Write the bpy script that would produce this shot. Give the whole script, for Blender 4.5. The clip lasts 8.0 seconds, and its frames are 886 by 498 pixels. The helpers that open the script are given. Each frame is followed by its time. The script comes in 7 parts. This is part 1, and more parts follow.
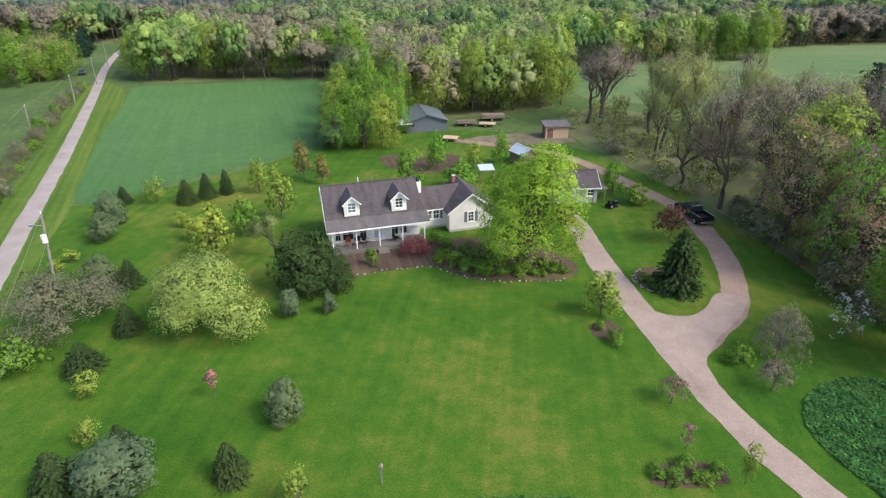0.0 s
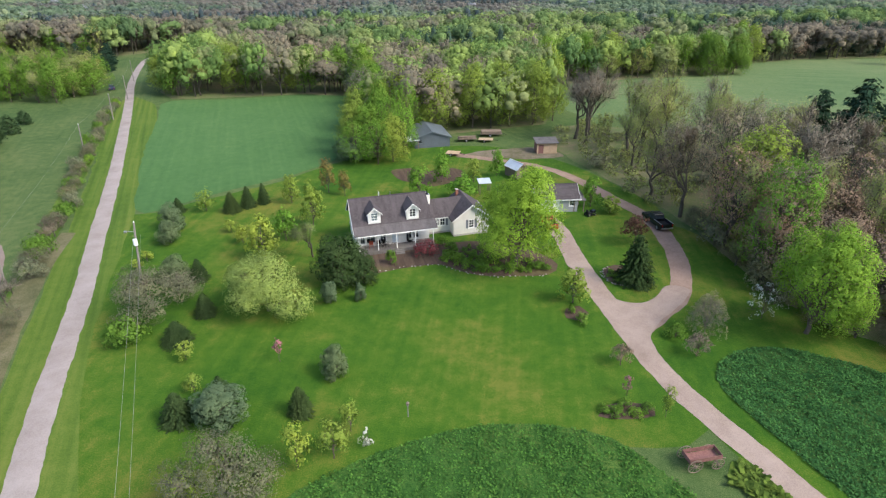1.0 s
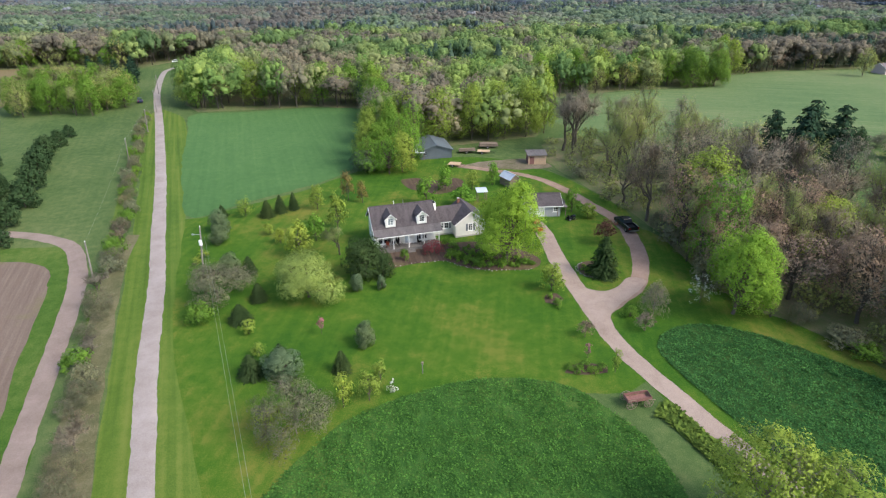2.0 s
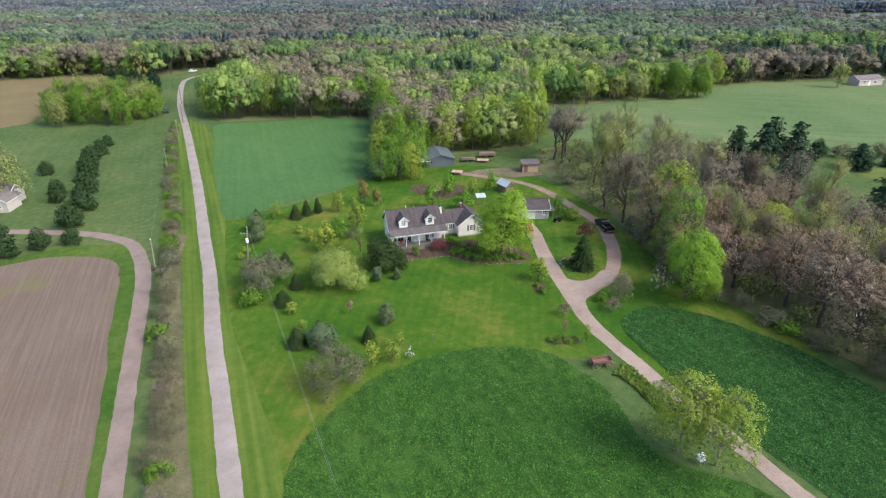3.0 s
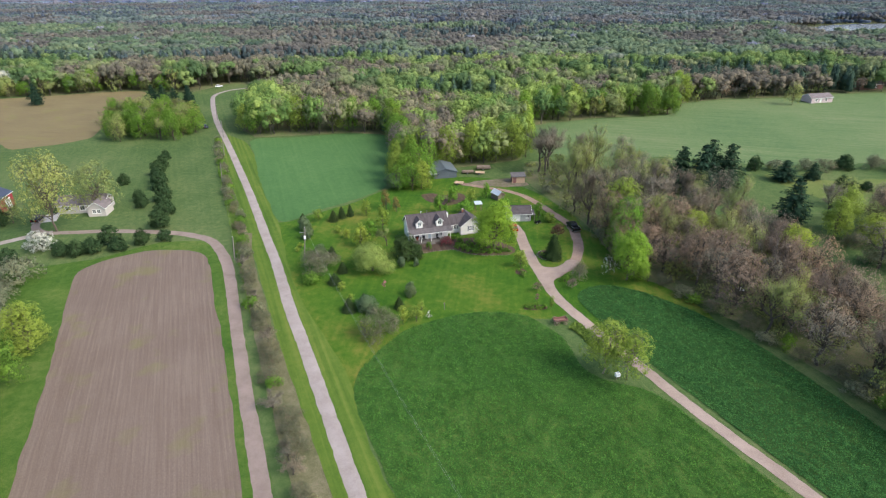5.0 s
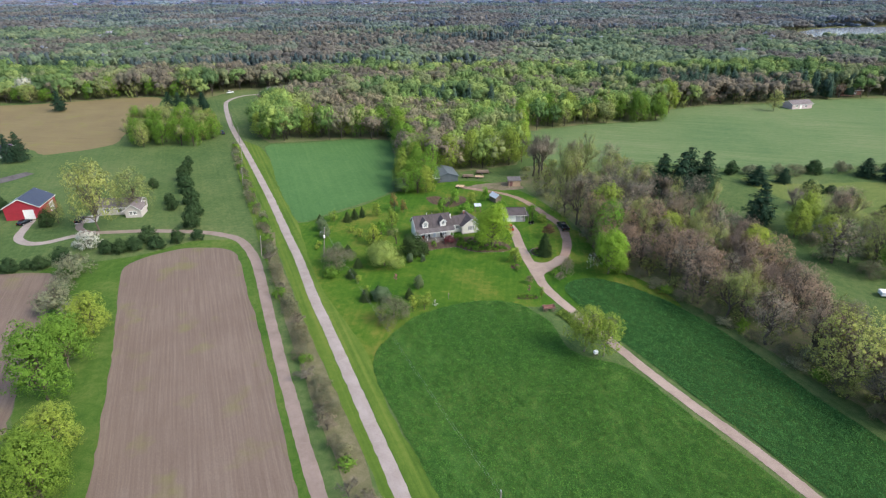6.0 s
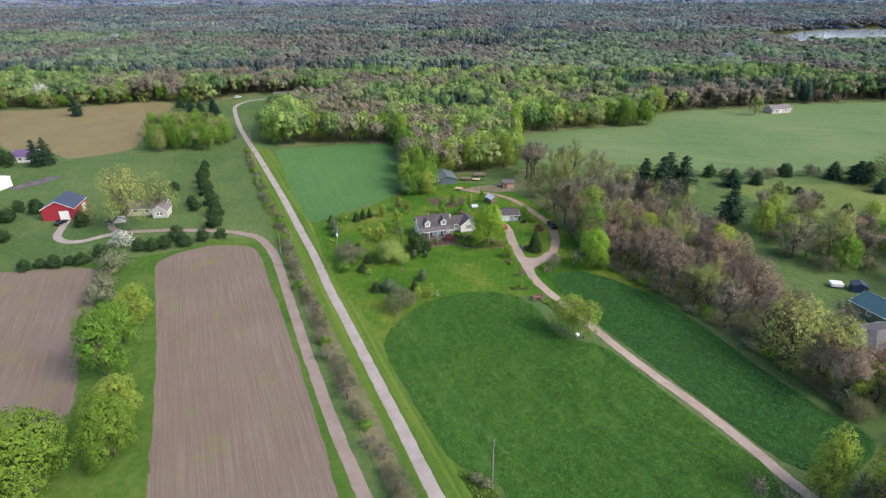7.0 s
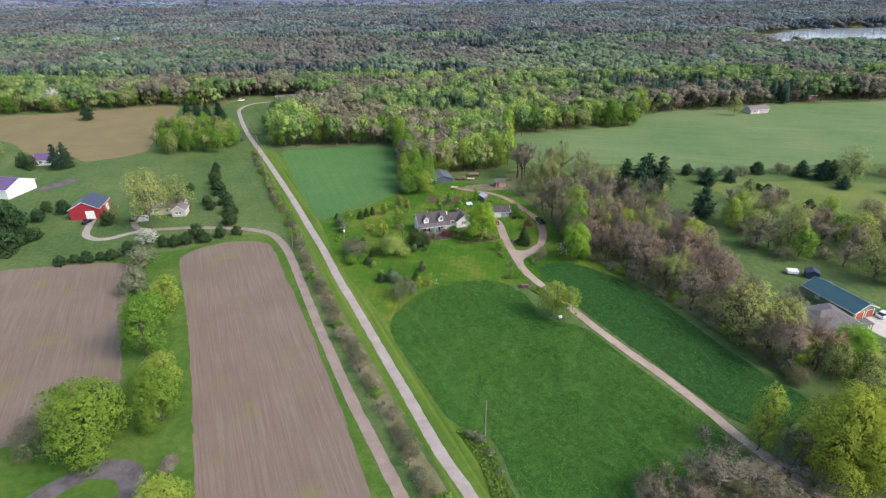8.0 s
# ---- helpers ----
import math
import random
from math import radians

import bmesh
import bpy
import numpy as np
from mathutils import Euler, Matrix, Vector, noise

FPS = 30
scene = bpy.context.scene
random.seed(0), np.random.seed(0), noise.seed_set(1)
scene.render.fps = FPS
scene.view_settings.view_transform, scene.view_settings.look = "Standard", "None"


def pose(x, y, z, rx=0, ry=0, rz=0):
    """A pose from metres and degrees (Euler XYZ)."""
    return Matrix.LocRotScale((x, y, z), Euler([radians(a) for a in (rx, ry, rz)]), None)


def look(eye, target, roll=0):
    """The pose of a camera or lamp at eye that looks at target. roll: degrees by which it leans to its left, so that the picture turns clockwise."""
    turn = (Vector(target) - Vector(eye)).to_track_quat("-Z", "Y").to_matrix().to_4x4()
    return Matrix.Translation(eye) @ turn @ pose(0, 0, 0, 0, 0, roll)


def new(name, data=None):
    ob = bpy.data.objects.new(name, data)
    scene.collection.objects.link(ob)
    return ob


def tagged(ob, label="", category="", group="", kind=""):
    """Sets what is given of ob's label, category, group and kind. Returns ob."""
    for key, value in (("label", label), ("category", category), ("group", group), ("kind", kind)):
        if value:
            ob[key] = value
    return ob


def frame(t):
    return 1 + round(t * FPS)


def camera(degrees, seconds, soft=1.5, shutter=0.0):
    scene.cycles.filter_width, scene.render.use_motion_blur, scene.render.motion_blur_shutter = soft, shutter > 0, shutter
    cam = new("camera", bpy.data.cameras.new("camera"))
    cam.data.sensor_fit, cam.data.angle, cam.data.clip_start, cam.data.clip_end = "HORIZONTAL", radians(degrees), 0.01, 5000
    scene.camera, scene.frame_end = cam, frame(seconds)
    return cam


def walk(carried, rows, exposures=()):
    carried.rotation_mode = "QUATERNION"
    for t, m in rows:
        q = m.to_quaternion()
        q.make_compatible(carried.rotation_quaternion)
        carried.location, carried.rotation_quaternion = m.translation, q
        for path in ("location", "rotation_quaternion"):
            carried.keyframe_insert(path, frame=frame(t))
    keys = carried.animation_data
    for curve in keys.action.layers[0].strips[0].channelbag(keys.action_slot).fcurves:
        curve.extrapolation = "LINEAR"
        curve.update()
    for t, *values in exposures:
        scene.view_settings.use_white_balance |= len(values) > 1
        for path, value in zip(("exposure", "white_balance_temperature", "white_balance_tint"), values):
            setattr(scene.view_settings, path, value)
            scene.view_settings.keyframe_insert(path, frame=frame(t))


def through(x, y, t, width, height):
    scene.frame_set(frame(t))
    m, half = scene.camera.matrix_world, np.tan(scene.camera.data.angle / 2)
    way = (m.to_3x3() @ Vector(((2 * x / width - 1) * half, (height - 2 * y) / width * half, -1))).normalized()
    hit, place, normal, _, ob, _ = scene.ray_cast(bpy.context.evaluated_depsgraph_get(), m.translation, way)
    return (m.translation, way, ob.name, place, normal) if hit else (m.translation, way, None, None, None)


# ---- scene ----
cam = camera(76.7, 8.0, 1.2)
PATH = [
    (0, (-1.102, 0.819, 27.868), (-1.156, 2.609, 26.978), -0.5),
    (0.5, (-1.274, -5.131, 30.697), (-1.329, -3.339, 29.811), -0.5),
    (1, (-1.433, -11.676, 33.96), (-1.488, -9.882, 33.077), -0.5),
    (1.5, (-1.491, -18.79, 37.504), (-1.547, -16.997, 36.62), -0.6),
    (3, (-2.025, -41.432, 47.598), (-2.082, -39.637, 46.719), -0.5),
    (3.5, (-2.337, -49.235, 51.068), (-2.393, -47.44, 50.189), -0.5),
    (4, (-2.577, -57.065, 54.5), (-2.631, -55.269, 53.622), -0.5),
    (4.5, (-2.805, -64.975, 58.107), (-2.857, -63.179, 57.228), -0.4),
    (6, (-3.842, -88.546, 69.019), (-3.89, -86.752, 68.135), -0.4),
    (6.5, (-4.169, -96.284, 72.626), (-4.214, -94.492, 71.74), -0.3),
    (7, (-4.406, -103.988, 76.128), (-4.445, -102.197, 75.239), -0.4),
    (7.5, (-4.617, -111.771, 79.632), (-4.648, -109.982, 78.737), -0.5),
    (8, (-4.786, -119.602, 82.71), (-4.809, -117.815, 81.812), -0.6),
]
walk(cam, [(t, look(eye, target, roll)) for t, eye, target, roll in PATH], ((0, 1.16), (1.5, 1.13), (4, 1.09), (8, 1.06)))

# ---- light ----
SUN_DIR = Vector((0.76, -0.34, 0.80)).normalized()
world = bpy.data.worlds.new("world")
scene.world = world
world.use_nodes = True
wt = world.node_tree
wt.nodes.clear()
sky = wt.nodes.new("ShaderNodeTexSky")
sky.sky_type, sky.sun_disc = "NISHITA", False
sky.sun_elevation = math.asin(SUN_DIR.z)
sky.sun_rotation = math.atan2(SUN_DIR.x, SUN_DIR.y)
sky.air_density, sky.dust_density, sky.ozone_density = 1.0, 2.5, 1.0
wbg = wt.nodes.new("ShaderNodeBackground")
wbg.inputs["Strength"].default_value = 0.15
wout = wt.nodes.new("ShaderNodeOutputWorld")
wt.links.new(sky.outputs[0], wbg.inputs[0])
wt.links.new(wbg.outputs[0], wout.inputs[0])
sun_data = bpy.data.lights.new("sun", "SUN")
sun_data.energy, sun_data.angle, sun_data.color = 1.5, radians(22), (1.0, 0.95, 0.87)
sun = new("sun", sun_data)
sun.matrix_world = look(SUN_DIR * 300, (0, 0, 0))


# ---- materials ----
class Nodes:
    """A small hand for building node materials."""

    def __init__(self, name):
        self.mat = bpy.data.materials.new(name)
        self.mat.use_nodes = True
        self.tree = self.mat.node_tree
        self.tree.nodes.clear()
        self.out = self.add("ShaderNodeOutputMaterial")
        self.coord = self.add("ShaderNodeTexCoord")

    def add(self, kind):
        return self.tree.nodes.new(kind)

    def link(self, a, b):
        self.tree.links.new(a, b)

    def noise(self, scale, detail=3.0, rough=0.6, vector=None, world_space=False):
        n = self.add("ShaderNodeTexNoise")
        n.inputs["Scale"].default_value = scale
        n.inputs["Detail"].default_value = detail
        n.inputs["Roughness"].default_value = rough
        if vector is None:
            vector = self.position() if world_space else self.coord.outputs["Object"]
        self.link(vector, n.inputs["Vector"])
        return n.outputs["Fac"]

    def position(self):
        return self.add("ShaderNodeNewGeometry").outputs["Position"]

    def stretched(self, sx, sy, sz, turn=0.0, world_space=True):
        m = self.add("ShaderNodeMapping")
        m.vector_type = "TEXTURE"
        m.inputs["Scale"].default_value = (1 / sx, 1 / sy, 1 / sz)
        m.inputs["Rotation"].default_value = (0, 0, radians(turn))
        self.link(self.position() if world_space else self.coord.outputs["Object"], m.inputs["Vector"])
        return m.outputs["Vector"]

    def ramp(self, fac, stops):
        r = self.add("ShaderNodeValToRGB")
        els = r.color_ramp.elements
        while len(els) < len(stops):
            els.new(0.5)
        for e, (p, c) in zip(els, stops):
            e.position, e.color = p, (*c, 1)
        self.link(fac, r.inputs["Fac"])
        return r.outputs["Color"]

    def mix(self, fac, a, b, blend="MIX"):
        m = self.add("ShaderNodeMix")
        m.data_type, m.blend_type = "RGBA", blend
        for value, sock in ((fac, m.inputs[0]), (a, m.inputs[6]), (b, m.inputs[7])):
            if isinstance(value, (int, float)):
                sock.default_value = value
            elif isinstance(value, tuple):
                sock.default_value = (*value, 1)
            else:
                self.link(value, sock)
        return m.outputs[2]

    def bump(self, height, strength, distance):
        b = self.add("ShaderNodeBump")
        b.inputs["Strength"].default_value, b.inputs["Distance"].default_value = strength, distance
        self.link(height, b.inputs["Height"])
        return b.outputs["Normal"]

    def surface(self, color, rough=0.9, metal=0.0, normal=None, spec=0.3):
        p = self.add("ShaderNodeBsdfPrincipled")
        if isinstance(color, tuple):
            p.inputs["Base Color"].default_value = (*color, 1)
        else:
            self.link(color, p.inputs["Base Color"])
        p.inputs["Roughness"].default_value, p.inputs["Metallic"].default_value = rough, metal
        p.inputs["Specular IOR Level"].default_value = spec
        if normal is not None:
            self.link(normal, p.inputs["Normal"])
        self.link(p.outputs[0], self.out.inputs["Surface"])
        return self.mat


def scaled(c, k):
    return tuple(v * k for v in c)


def plain(name, color, rough=0.7, metal=0.0, vary=0.18, scale=3.0, spec=0.3, bump=0.15):
    """A painted, metal or wooden surface with stains and a fine grain."""
    n = Nodes(name)
    fac = n.mix(0.4, n.noise(scale, 4), n.noise(scale * 9, 3))
    col = n.ramp(fac, [(0.3, scaled(color, 1 - vary)), (0.7, scaled(color, 1 + vary))])
    return n.surface(col, rough, metal, n.bump(fac, bump, 0.02), spec)


def siding(name, color, gap=0.16):
    n = Nodes(name)
    sep = n.add("ShaderNodeSeparateXYZ")
    n.link(n.coord.outputs["Object"], sep.inputs[0])
    saw = n.add("ShaderNodeMath")
    saw.operation = "FRACT"
    div = n.add("ShaderNodeMath")
    div.operation = "DIVIDE"
    div.inputs[1].default_value = gap
    n.link(sep.outputs["Z"], div.inputs[0])
    n.link(div.outputs[0], saw.inputs[0])
    stain = n.noise(1.2, 4)
    col = n.ramp(stain, [(0.3, scaled(color, 0.88)), (0.7, color)])
    return n.surface(col, 0.55, 0, n.bump(saw.outputs[0], 0.5, 0.02), 0.3)


def ribbed(name, color, gap=0.3, axis="X", rough=0.45, metal=0.0):
    """Sheet metal with standing ribs along the slope."""
    n = Nodes(name)
    sep = n.add("ShaderNodeSeparateXYZ")
    n.link(n.coord.outputs["Object"], sep.inputs[0])
    m = n.add("ShaderNodeMath")
    m.operation = "PINGPONG"
    m.inputs[1].default_value = gap / 2
    n.link(sep.outputs[axis], m.inputs[0])
    rib = n.ramp(m.outputs[0], [(0.0, (1, 1, 1)), (0.05, (0, 0, 0))])
    col = n.ramp(n.mix(0.3, n.noise(0.7, 3), n.noise(6, 3)), [(0.3, scaled(color, 0.82)), (0.7, scaled(color, 1.1))])
    return n.surface(col, rough, metal, n.bump(rib, 0.4, 0.03), 0.4)


def shingled(name, color):
    n = Nodes(name)
    b = n.add("ShaderNodeTexBrick")
    n.link(n.coord.outputs["Object"], b.inputs["Vector"])
    b.inputs["Scale"].default_value = 1.0
    b.inputs["Brick Width"].default_value, b.inputs["Row Height"].default_value = 0.32, 0.14
    b.inputs["Mortar Size"].default_value = 0.008
    b.inputs["Color1"].default_value = (*scaled(color, 0.85), 1)
    b.inputs["Color2"].default_value = (*scaled(color, 1.15), 1)
    b.inputs["Mortar"].default_value = (*scaled(color, 0.5), 1)
    streak = n.noise(1.0, 4, vector=n.stretched(1.4, 0.35, 0.35, world_space=False))
    col = n.mix(n.ramp(streak, [(0.35, (0, 0, 0)), (0.7, (0.55, 0.55, 0.55))]), b.outputs["Color"], scaled(color, 1.7))
    return n.surface(col, 0.9, 0, n.bump(n.noise(25, 2), 0.2, 0.01), 0.2)


def foliage(name, color, spread=0.12, through=0.28, tip=(1.08, 1.04, 0.97), grain=0.9, stand=0.0, relief=0.0):
    """Leaves: each leaf its own shade, each tuft and each plant its own tone; part of the light goes through."""
    n = Nodes(name)
    geo, info = n.add("ShaderNodeNewGeometry"), n.add("ShaderNodeObjectInfo")
    lo, hi = scaled(color, 1 - spread), tuple(c * (1 + spread) * t for c, t in zip(color, tip))
    col = n.ramp(geo.outputs["Random Per Island"], [(0.0, lo), (0.55, color), (1.0, hi)])
    tone = n.ramp(info.outputs["Random"], [(0.0, (0.84, 0.88, 0.87)), (0.5, (1.0, 1.0, 1.0)), (1.0, (1.15, 1.07, 0.95))])
    tuft = n.ramp(n.noise(grain, 2, 0.55), [(0.36, (0.80, 0.83, 0.84)), (0.64, (1.18, 1.14, 1.08))])
    col = n.mix(1.0, n.mix(1.0, col, tone, "MULTIPLY"), tuft, "MULTIPLY")
    if stand:
        each = n.ramp(n.noise(stand, 1, 0.5), [(0.36, (0.80, 0.82, 0.85)), (0.64, (1.20, 1.16, 1.12))])
        col = n.mix(1.0, col, each, "MULTIPLY")
    d, t, m = n.add("ShaderNodeBsdfDiffuse"), n.add("ShaderNodeBsdfTranslucent"), n.add("ShaderNodeMixShader")
    m.inputs[0].default_value = through
    if relief:
        rough = n.bump(n.noise(relief, 3, 0.7), 0.6, 0.5 / relief)
        n.link(rough, d.inputs["Normal"])
        n.link(rough, t.inputs["Normal"])
    n.link(col, d.inputs["Color"])
    n.link(col, t.inputs["Color"])
    n.link(d.outputs[0], m.inputs[1])
    n.link(t.outputs[0], m.inputs[2])
    n.link(m.outputs[0], n.out.inputs["Surface"])
    return n.mat


def grassland(name, low, mid, high, patch=0.05, fine=2.5, stripe=0.0, turn=0.0, bump=0.5, tufts=0.45, blades=0.42):
    """Mown or wild grass: wide patches, small tufts, a blade grain, and mower's stripes if wanted."""
    n = Nodes(name)
    wide = n.noise(patch, 4, 0.65, world_space=True)
    tuft = n.noise(fine * 0.25, 4, 0.7, world_space=True)
    blade = n.noise(fine * 4, 3, 0.7, world_space=True)
    fac = n.mix(tufts, wide, tuft)
    fac = n.mix(blades, fac, blade)
    if stripe:
        row = n.noise(1.0, 2, 0.5, vector=n.stretched(1.1, 0.02, 1, turn))
        fac = n.mix(stripe, fac, row)
    col = n.ramp(fac, [(0.40, low), (0.5, mid), (0.60, high)])
    return n.surface(col, 0.95, 0, n.bump(n.mix(0.5, tuft, blade), bump, 0.18), 0.1)


def gravel(name, color, dark, turn=0.0):
    n = Nodes(name)
    wide, grit = n.noise(0.25, 4, 0.7, world_space=True), n.noise(9, 4, 0.8, world_space=True)
    fac = n.mix(0.5, wide, grit)
    col = n.ramp(fac, [(0.36, dark), (0.56, color), (0.7, scaled(color, 1.15))])
    return n.surface(col, 0.95, 0, n.bump(grit, 0.4, 0.05), 0.15)


def tilled(name, color, dark, straw, turn):
    n = Nodes(name)
    wide, clod = n.noise(0.05, 4, 0.6, world_space=True), n.noise(5, 4, 0.75, world_space=True)
    row = n.noise(1.0, 3, 0.6, vector=n.stretched(2.2, 0.05, 1, turn))
    fac = n.mix(0.36, n.mix(0.62, wide, clod), row)
    col = n.ramp(fac, [(0.38, dark), (0.5, color), (0.62, straw)])
    weed = n.ramp(n.noise(0.11, 3, 0.6, world_space=True), [(0.56, (0, 0, 0)), (0.70, (0.34, 0.34, 0.34))])
    col = n.mix(weed, col, (0.16, 0.17, 0.04))
    return n.surface(col, 0.97, 0, n.bump(clod, 0.6, 0.1), 0.1)


def glass_pane(name, color=(0.02, 0.025, 0.03)):
    n = Nodes(name)
    return n.surface(n.ramp(n.noise(1.5), [(0.3, color), (0.7, scaled(color, 2.0))]), 0.06, 0, None, 0.6)


def watery(name):
    n = Nodes(name)
    h = n.noise(0.25, 3, 0.6, world_space=True)
    return n.surface((0.30, 0.33, 0.35), 0.14, 0, n.bump(h, 0.015, 0.1), 1.0)


LAWN = grassland("lawn_grass", (0.022, 0.075, 0.008), (0.052, 0.118, 0.011), (0.150, 0.150, 0.030), patch=0.05, stripe=0.10, turn=-6, tufts=0.30, blades=0.30)
GROUND = grassland("ground_grass", (0.034, 0.074, 0.021), (0.072, 0.116, 0.036), (0.132, 0.154, 0.062), patch=0.03, stripe=0.08, turn=25)
VERGE = grassland("verge_grass", (0.050, 0.100, 0.015), (0.082, 0.136, 0.021), (0.132, 0.165, 0.034), patch=0.03, stripe=0.34, turn=25)
CROP = grassland("crop_ground", (0.020, 0.070, 0.013), (0.042, 0.108, 0.020), (0.095, 0.145, 0.030), patch=0.03, bump=0.6)
CROP_DEEP = grassland("deep_crop_ground", (0.014, 0.048, 0.011), (0.028, 0.076, 0.017), (0.055, 0.100, 0.024), patch=0.03, bump=0.6)
WHEAT = grassland("young_grain", (0.046, 0.110, 0.034), (0.064, 0.140, 0.044), (0.092, 0.168, 0.056), patch=0.02, stripe=0.12, turn=20)
MEADOW = grassland("meadow_grass", (0.062, 0.120, 0.048), (0.106, 0.160, 0.062), (0.166, 0.190, 0.092), patch=0.02, stripe=0.24, turn=75)
RANK_GRASS = grassland("rank_grass", (0.024, 0.070, 0.010), (0.055, 0.112, 0.017), (0.110, 0.142, 0.036), patch=0.06, stripe=0.05, turn=25)
PARK = grassland("park_grass", (0.070, 0.105, 0.030), (0.112, 0.150, 0.040), (0.165, 0.180, 0.060), patch=0.03)
SCRUB = grassland("scrub_grass", (0.070, 0.080, 0.035), (0.125, 0.120, 0.062), (0.190, 0.165, 0.105), patch=0.12)
STUBBLE = tilled("stubble", (0.172, 0.138, 0.070), (0.132, 0.102, 0.060), (0.204, 0.166, 0.084), 80)
SOIL_ROWS = tilled("tilled_soil", (0.160, 0.121, 0.096), (0.134, 0.099, 0.078), (0.198, 0.155, 0.124), 24.5)
SOIL = tilled("garden_soil", (0.088, 0.062, 0.045), (0.055, 0.040, 0.029), (0.125, 0.090, 0.066), 15)
YARD_DIRT = grassland("worn_yard", (0.085, 0.095, 0.040), (0.150, 0.125, 0.085), (0.215, 0.175, 0.140), patch=0.15)
WOODS_FLOOR = grassland("leaf_litter", (0.080, 0.135, 0.036), (0.125, 0.140, 0.062), (0.190, 0.155, 0.100), patch=0.08)
GRAVEL = gravel("pale_gravel", (0.320, 0.276, 0.256), (0.225, 0.188, 0.170))
DRIVE = gravel("pinkish_gravel", (0.335, 0.262, 0.220), (0.225, 0.168, 0.136))
LANE_DIRT = gravel("mauve_lane_gravel", (0.255, 0.200, 0.172), (0.175, 0.132, 0.110))
TRACK = gravel("dirt_track", (0.300, 0.212, 0.166), (0.180, 0.122, 0.090))
ASPHALT = gravel("old_asphalt", (0.125, 0.112, 0.115), (0.040, 0.036, 0.038))
CONCRETE = plain("concrete", (0.42, 0.39, 0.36), 0.9, vary=0.15, scale=0.8)
WATER = watery("lake_water")
BARK = plain("bark", (0.105, 0.085, 0.065), 0.95, vary=0.4, scale=4)
BARK_DARK = plain("dark_bark", (0.080, 0.070, 0.055), 0.95, vary=0.4, scale=4)
BARK_PALE = plain("pale_bark", (0.20, 0.175, 0.145), 0.95, vary=0.35, scale=4)
WHITE_SIDING = siding("white_siding", (0.78, 0.77, 0.73))
CREAM_SIDING = siding("cream_siding", (0.72, 0.70, 0.64))
GRAY_SIDING = siding("gray_siding", (0.36, 0.37, 0.38))
TAUPE_SIDING = siding("taupe_siding", (0.50, 0.46, 0.43))
RED_SIDING = ribbed("red_steel", (0.33, 0.028, 0.045))
DARK_SIDING = ribbed("slate_steel", (0.105, 0.125, 0.145))
GREEN_SIDING = ribbed("sage_steel", (0.17, 0.19, 0.13))
PINK_SIDING = siding("pinkish_siding", (0.52, 0.42, 0.43))
BROWN_SIDING = siding("brown_siding", (0.20, 0.095, 0.075))
ROOF = shingled("brown_gray_shingles", (0.070, 0.060, 0.062))
# Paler copy of ROOF: the shallower slope's extra sky light is in the colour.
ROOF_PORCH = shingled("skylit_shingles", (0.098, 0.088, 0.088))
ROOF_GRAY = shingled("gray_shingles", (0.105, 0.098, 0.098))
ROOF_TAUPE = shingled("taupe_shingles", (0.145, 0.125, 0.125))
ROOF_NAVY = ribbed("navy_steel_roof", (0.045, 0.055, 0.085))
ROOF_PURPLE = ribbed("purple_steel_roof", (0.12, 0.075, 0.16))
ROOF_TEAL = ribbed("teal_steel_roof", (0.030, 0.078, 0.096))
ROOF_METAL = ribbed("galvanised_roof", (0.60, 0.64, 0.68), 0.25, "X", 0.35, 0.3)
ROOF_SLATE = ribbed("slate_steel_roof", (0.115, 0.14, 0.16))
TRIM = plain("white_trim", (0.78, 0.78, 0.75), 0.5, vary=0.06)
SHUTTER = plain("gray_shutter", (0.15, 0.165, 0.18), 0.6)
DOOR_BLUE = plain("pale_blue_door", (0.48, 0.55, 0.62), 0.5)
DOOR_RED = plain("rust_door", (0.30, 0.075, 0.045), 0.6)
DECK = plain("weathered_deck", (0.165, 0.152, 0.140), 0.9, vary=0.3, scale=6)
PLYWOOD = plain("plywood", (0.46, 0.33, 0.22), 0.85, vary=0.2, scale=2)
OLD_WOOD = plain("old_wood", (0.20, 0.155, 0.12), 0.9, vary=0.35, scale=5)
RED_WOOD = plain("faded_red_wood", (0.21, 0.105, 0.092), 0.85, vary=0.35, scale=5)
BRICK = plain("brick", (0.27, 0.11, 0.075), 0.9, vary=0.3, scale=8)
STONE = plain("field_stone", (0.30, 0.28, 0.25), 0.9, vary=0.3, scale=2)
GLASS = glass_pane("window_glass")
GLASS_PALE = glass_pane("curtained_glass", (0.10, 0.13, 0.14))
BLACK_PAINT = plain("black_paint", (0.012, 0.014, 0.020), 0.25, 0.2, spec=0.6, bump=0.0)
RED_PAINT = plain("red_paint", (0.36, 0.015, 0.015), 0.25, 0.1, spec=0.6, bump=0.0)
WHITE_PAINT = plain("white_paint", (0.75, 0.76, 0.78), 0.3, 0.0, vary=0.05, spec=0.5, bump=0.0)
BLUE_PAINT = plain("navy_paint", (0.030, 0.045, 0.095), 0.5)
RUBBER = plain("rubber", (0.018, 0.018, 0.018), 0.85)
STEEL = plain("steel", (0.45, 0.46, 0.47), 0.35, 0.8)
POLE_WOOD = plain("pole_wood", (0.21, 0.19, 0.17), 0.9, vary=0.25)
WIRE = plain("wire", (0.22, 0.22, 0.20), 0.6)
ORANGE = plain("orange_cloth", (0.30, 0.06, 0.03), 0.8)
LAMP_RED = plain("tail_light", (0.40, 0.010, 0.010), 0.2)

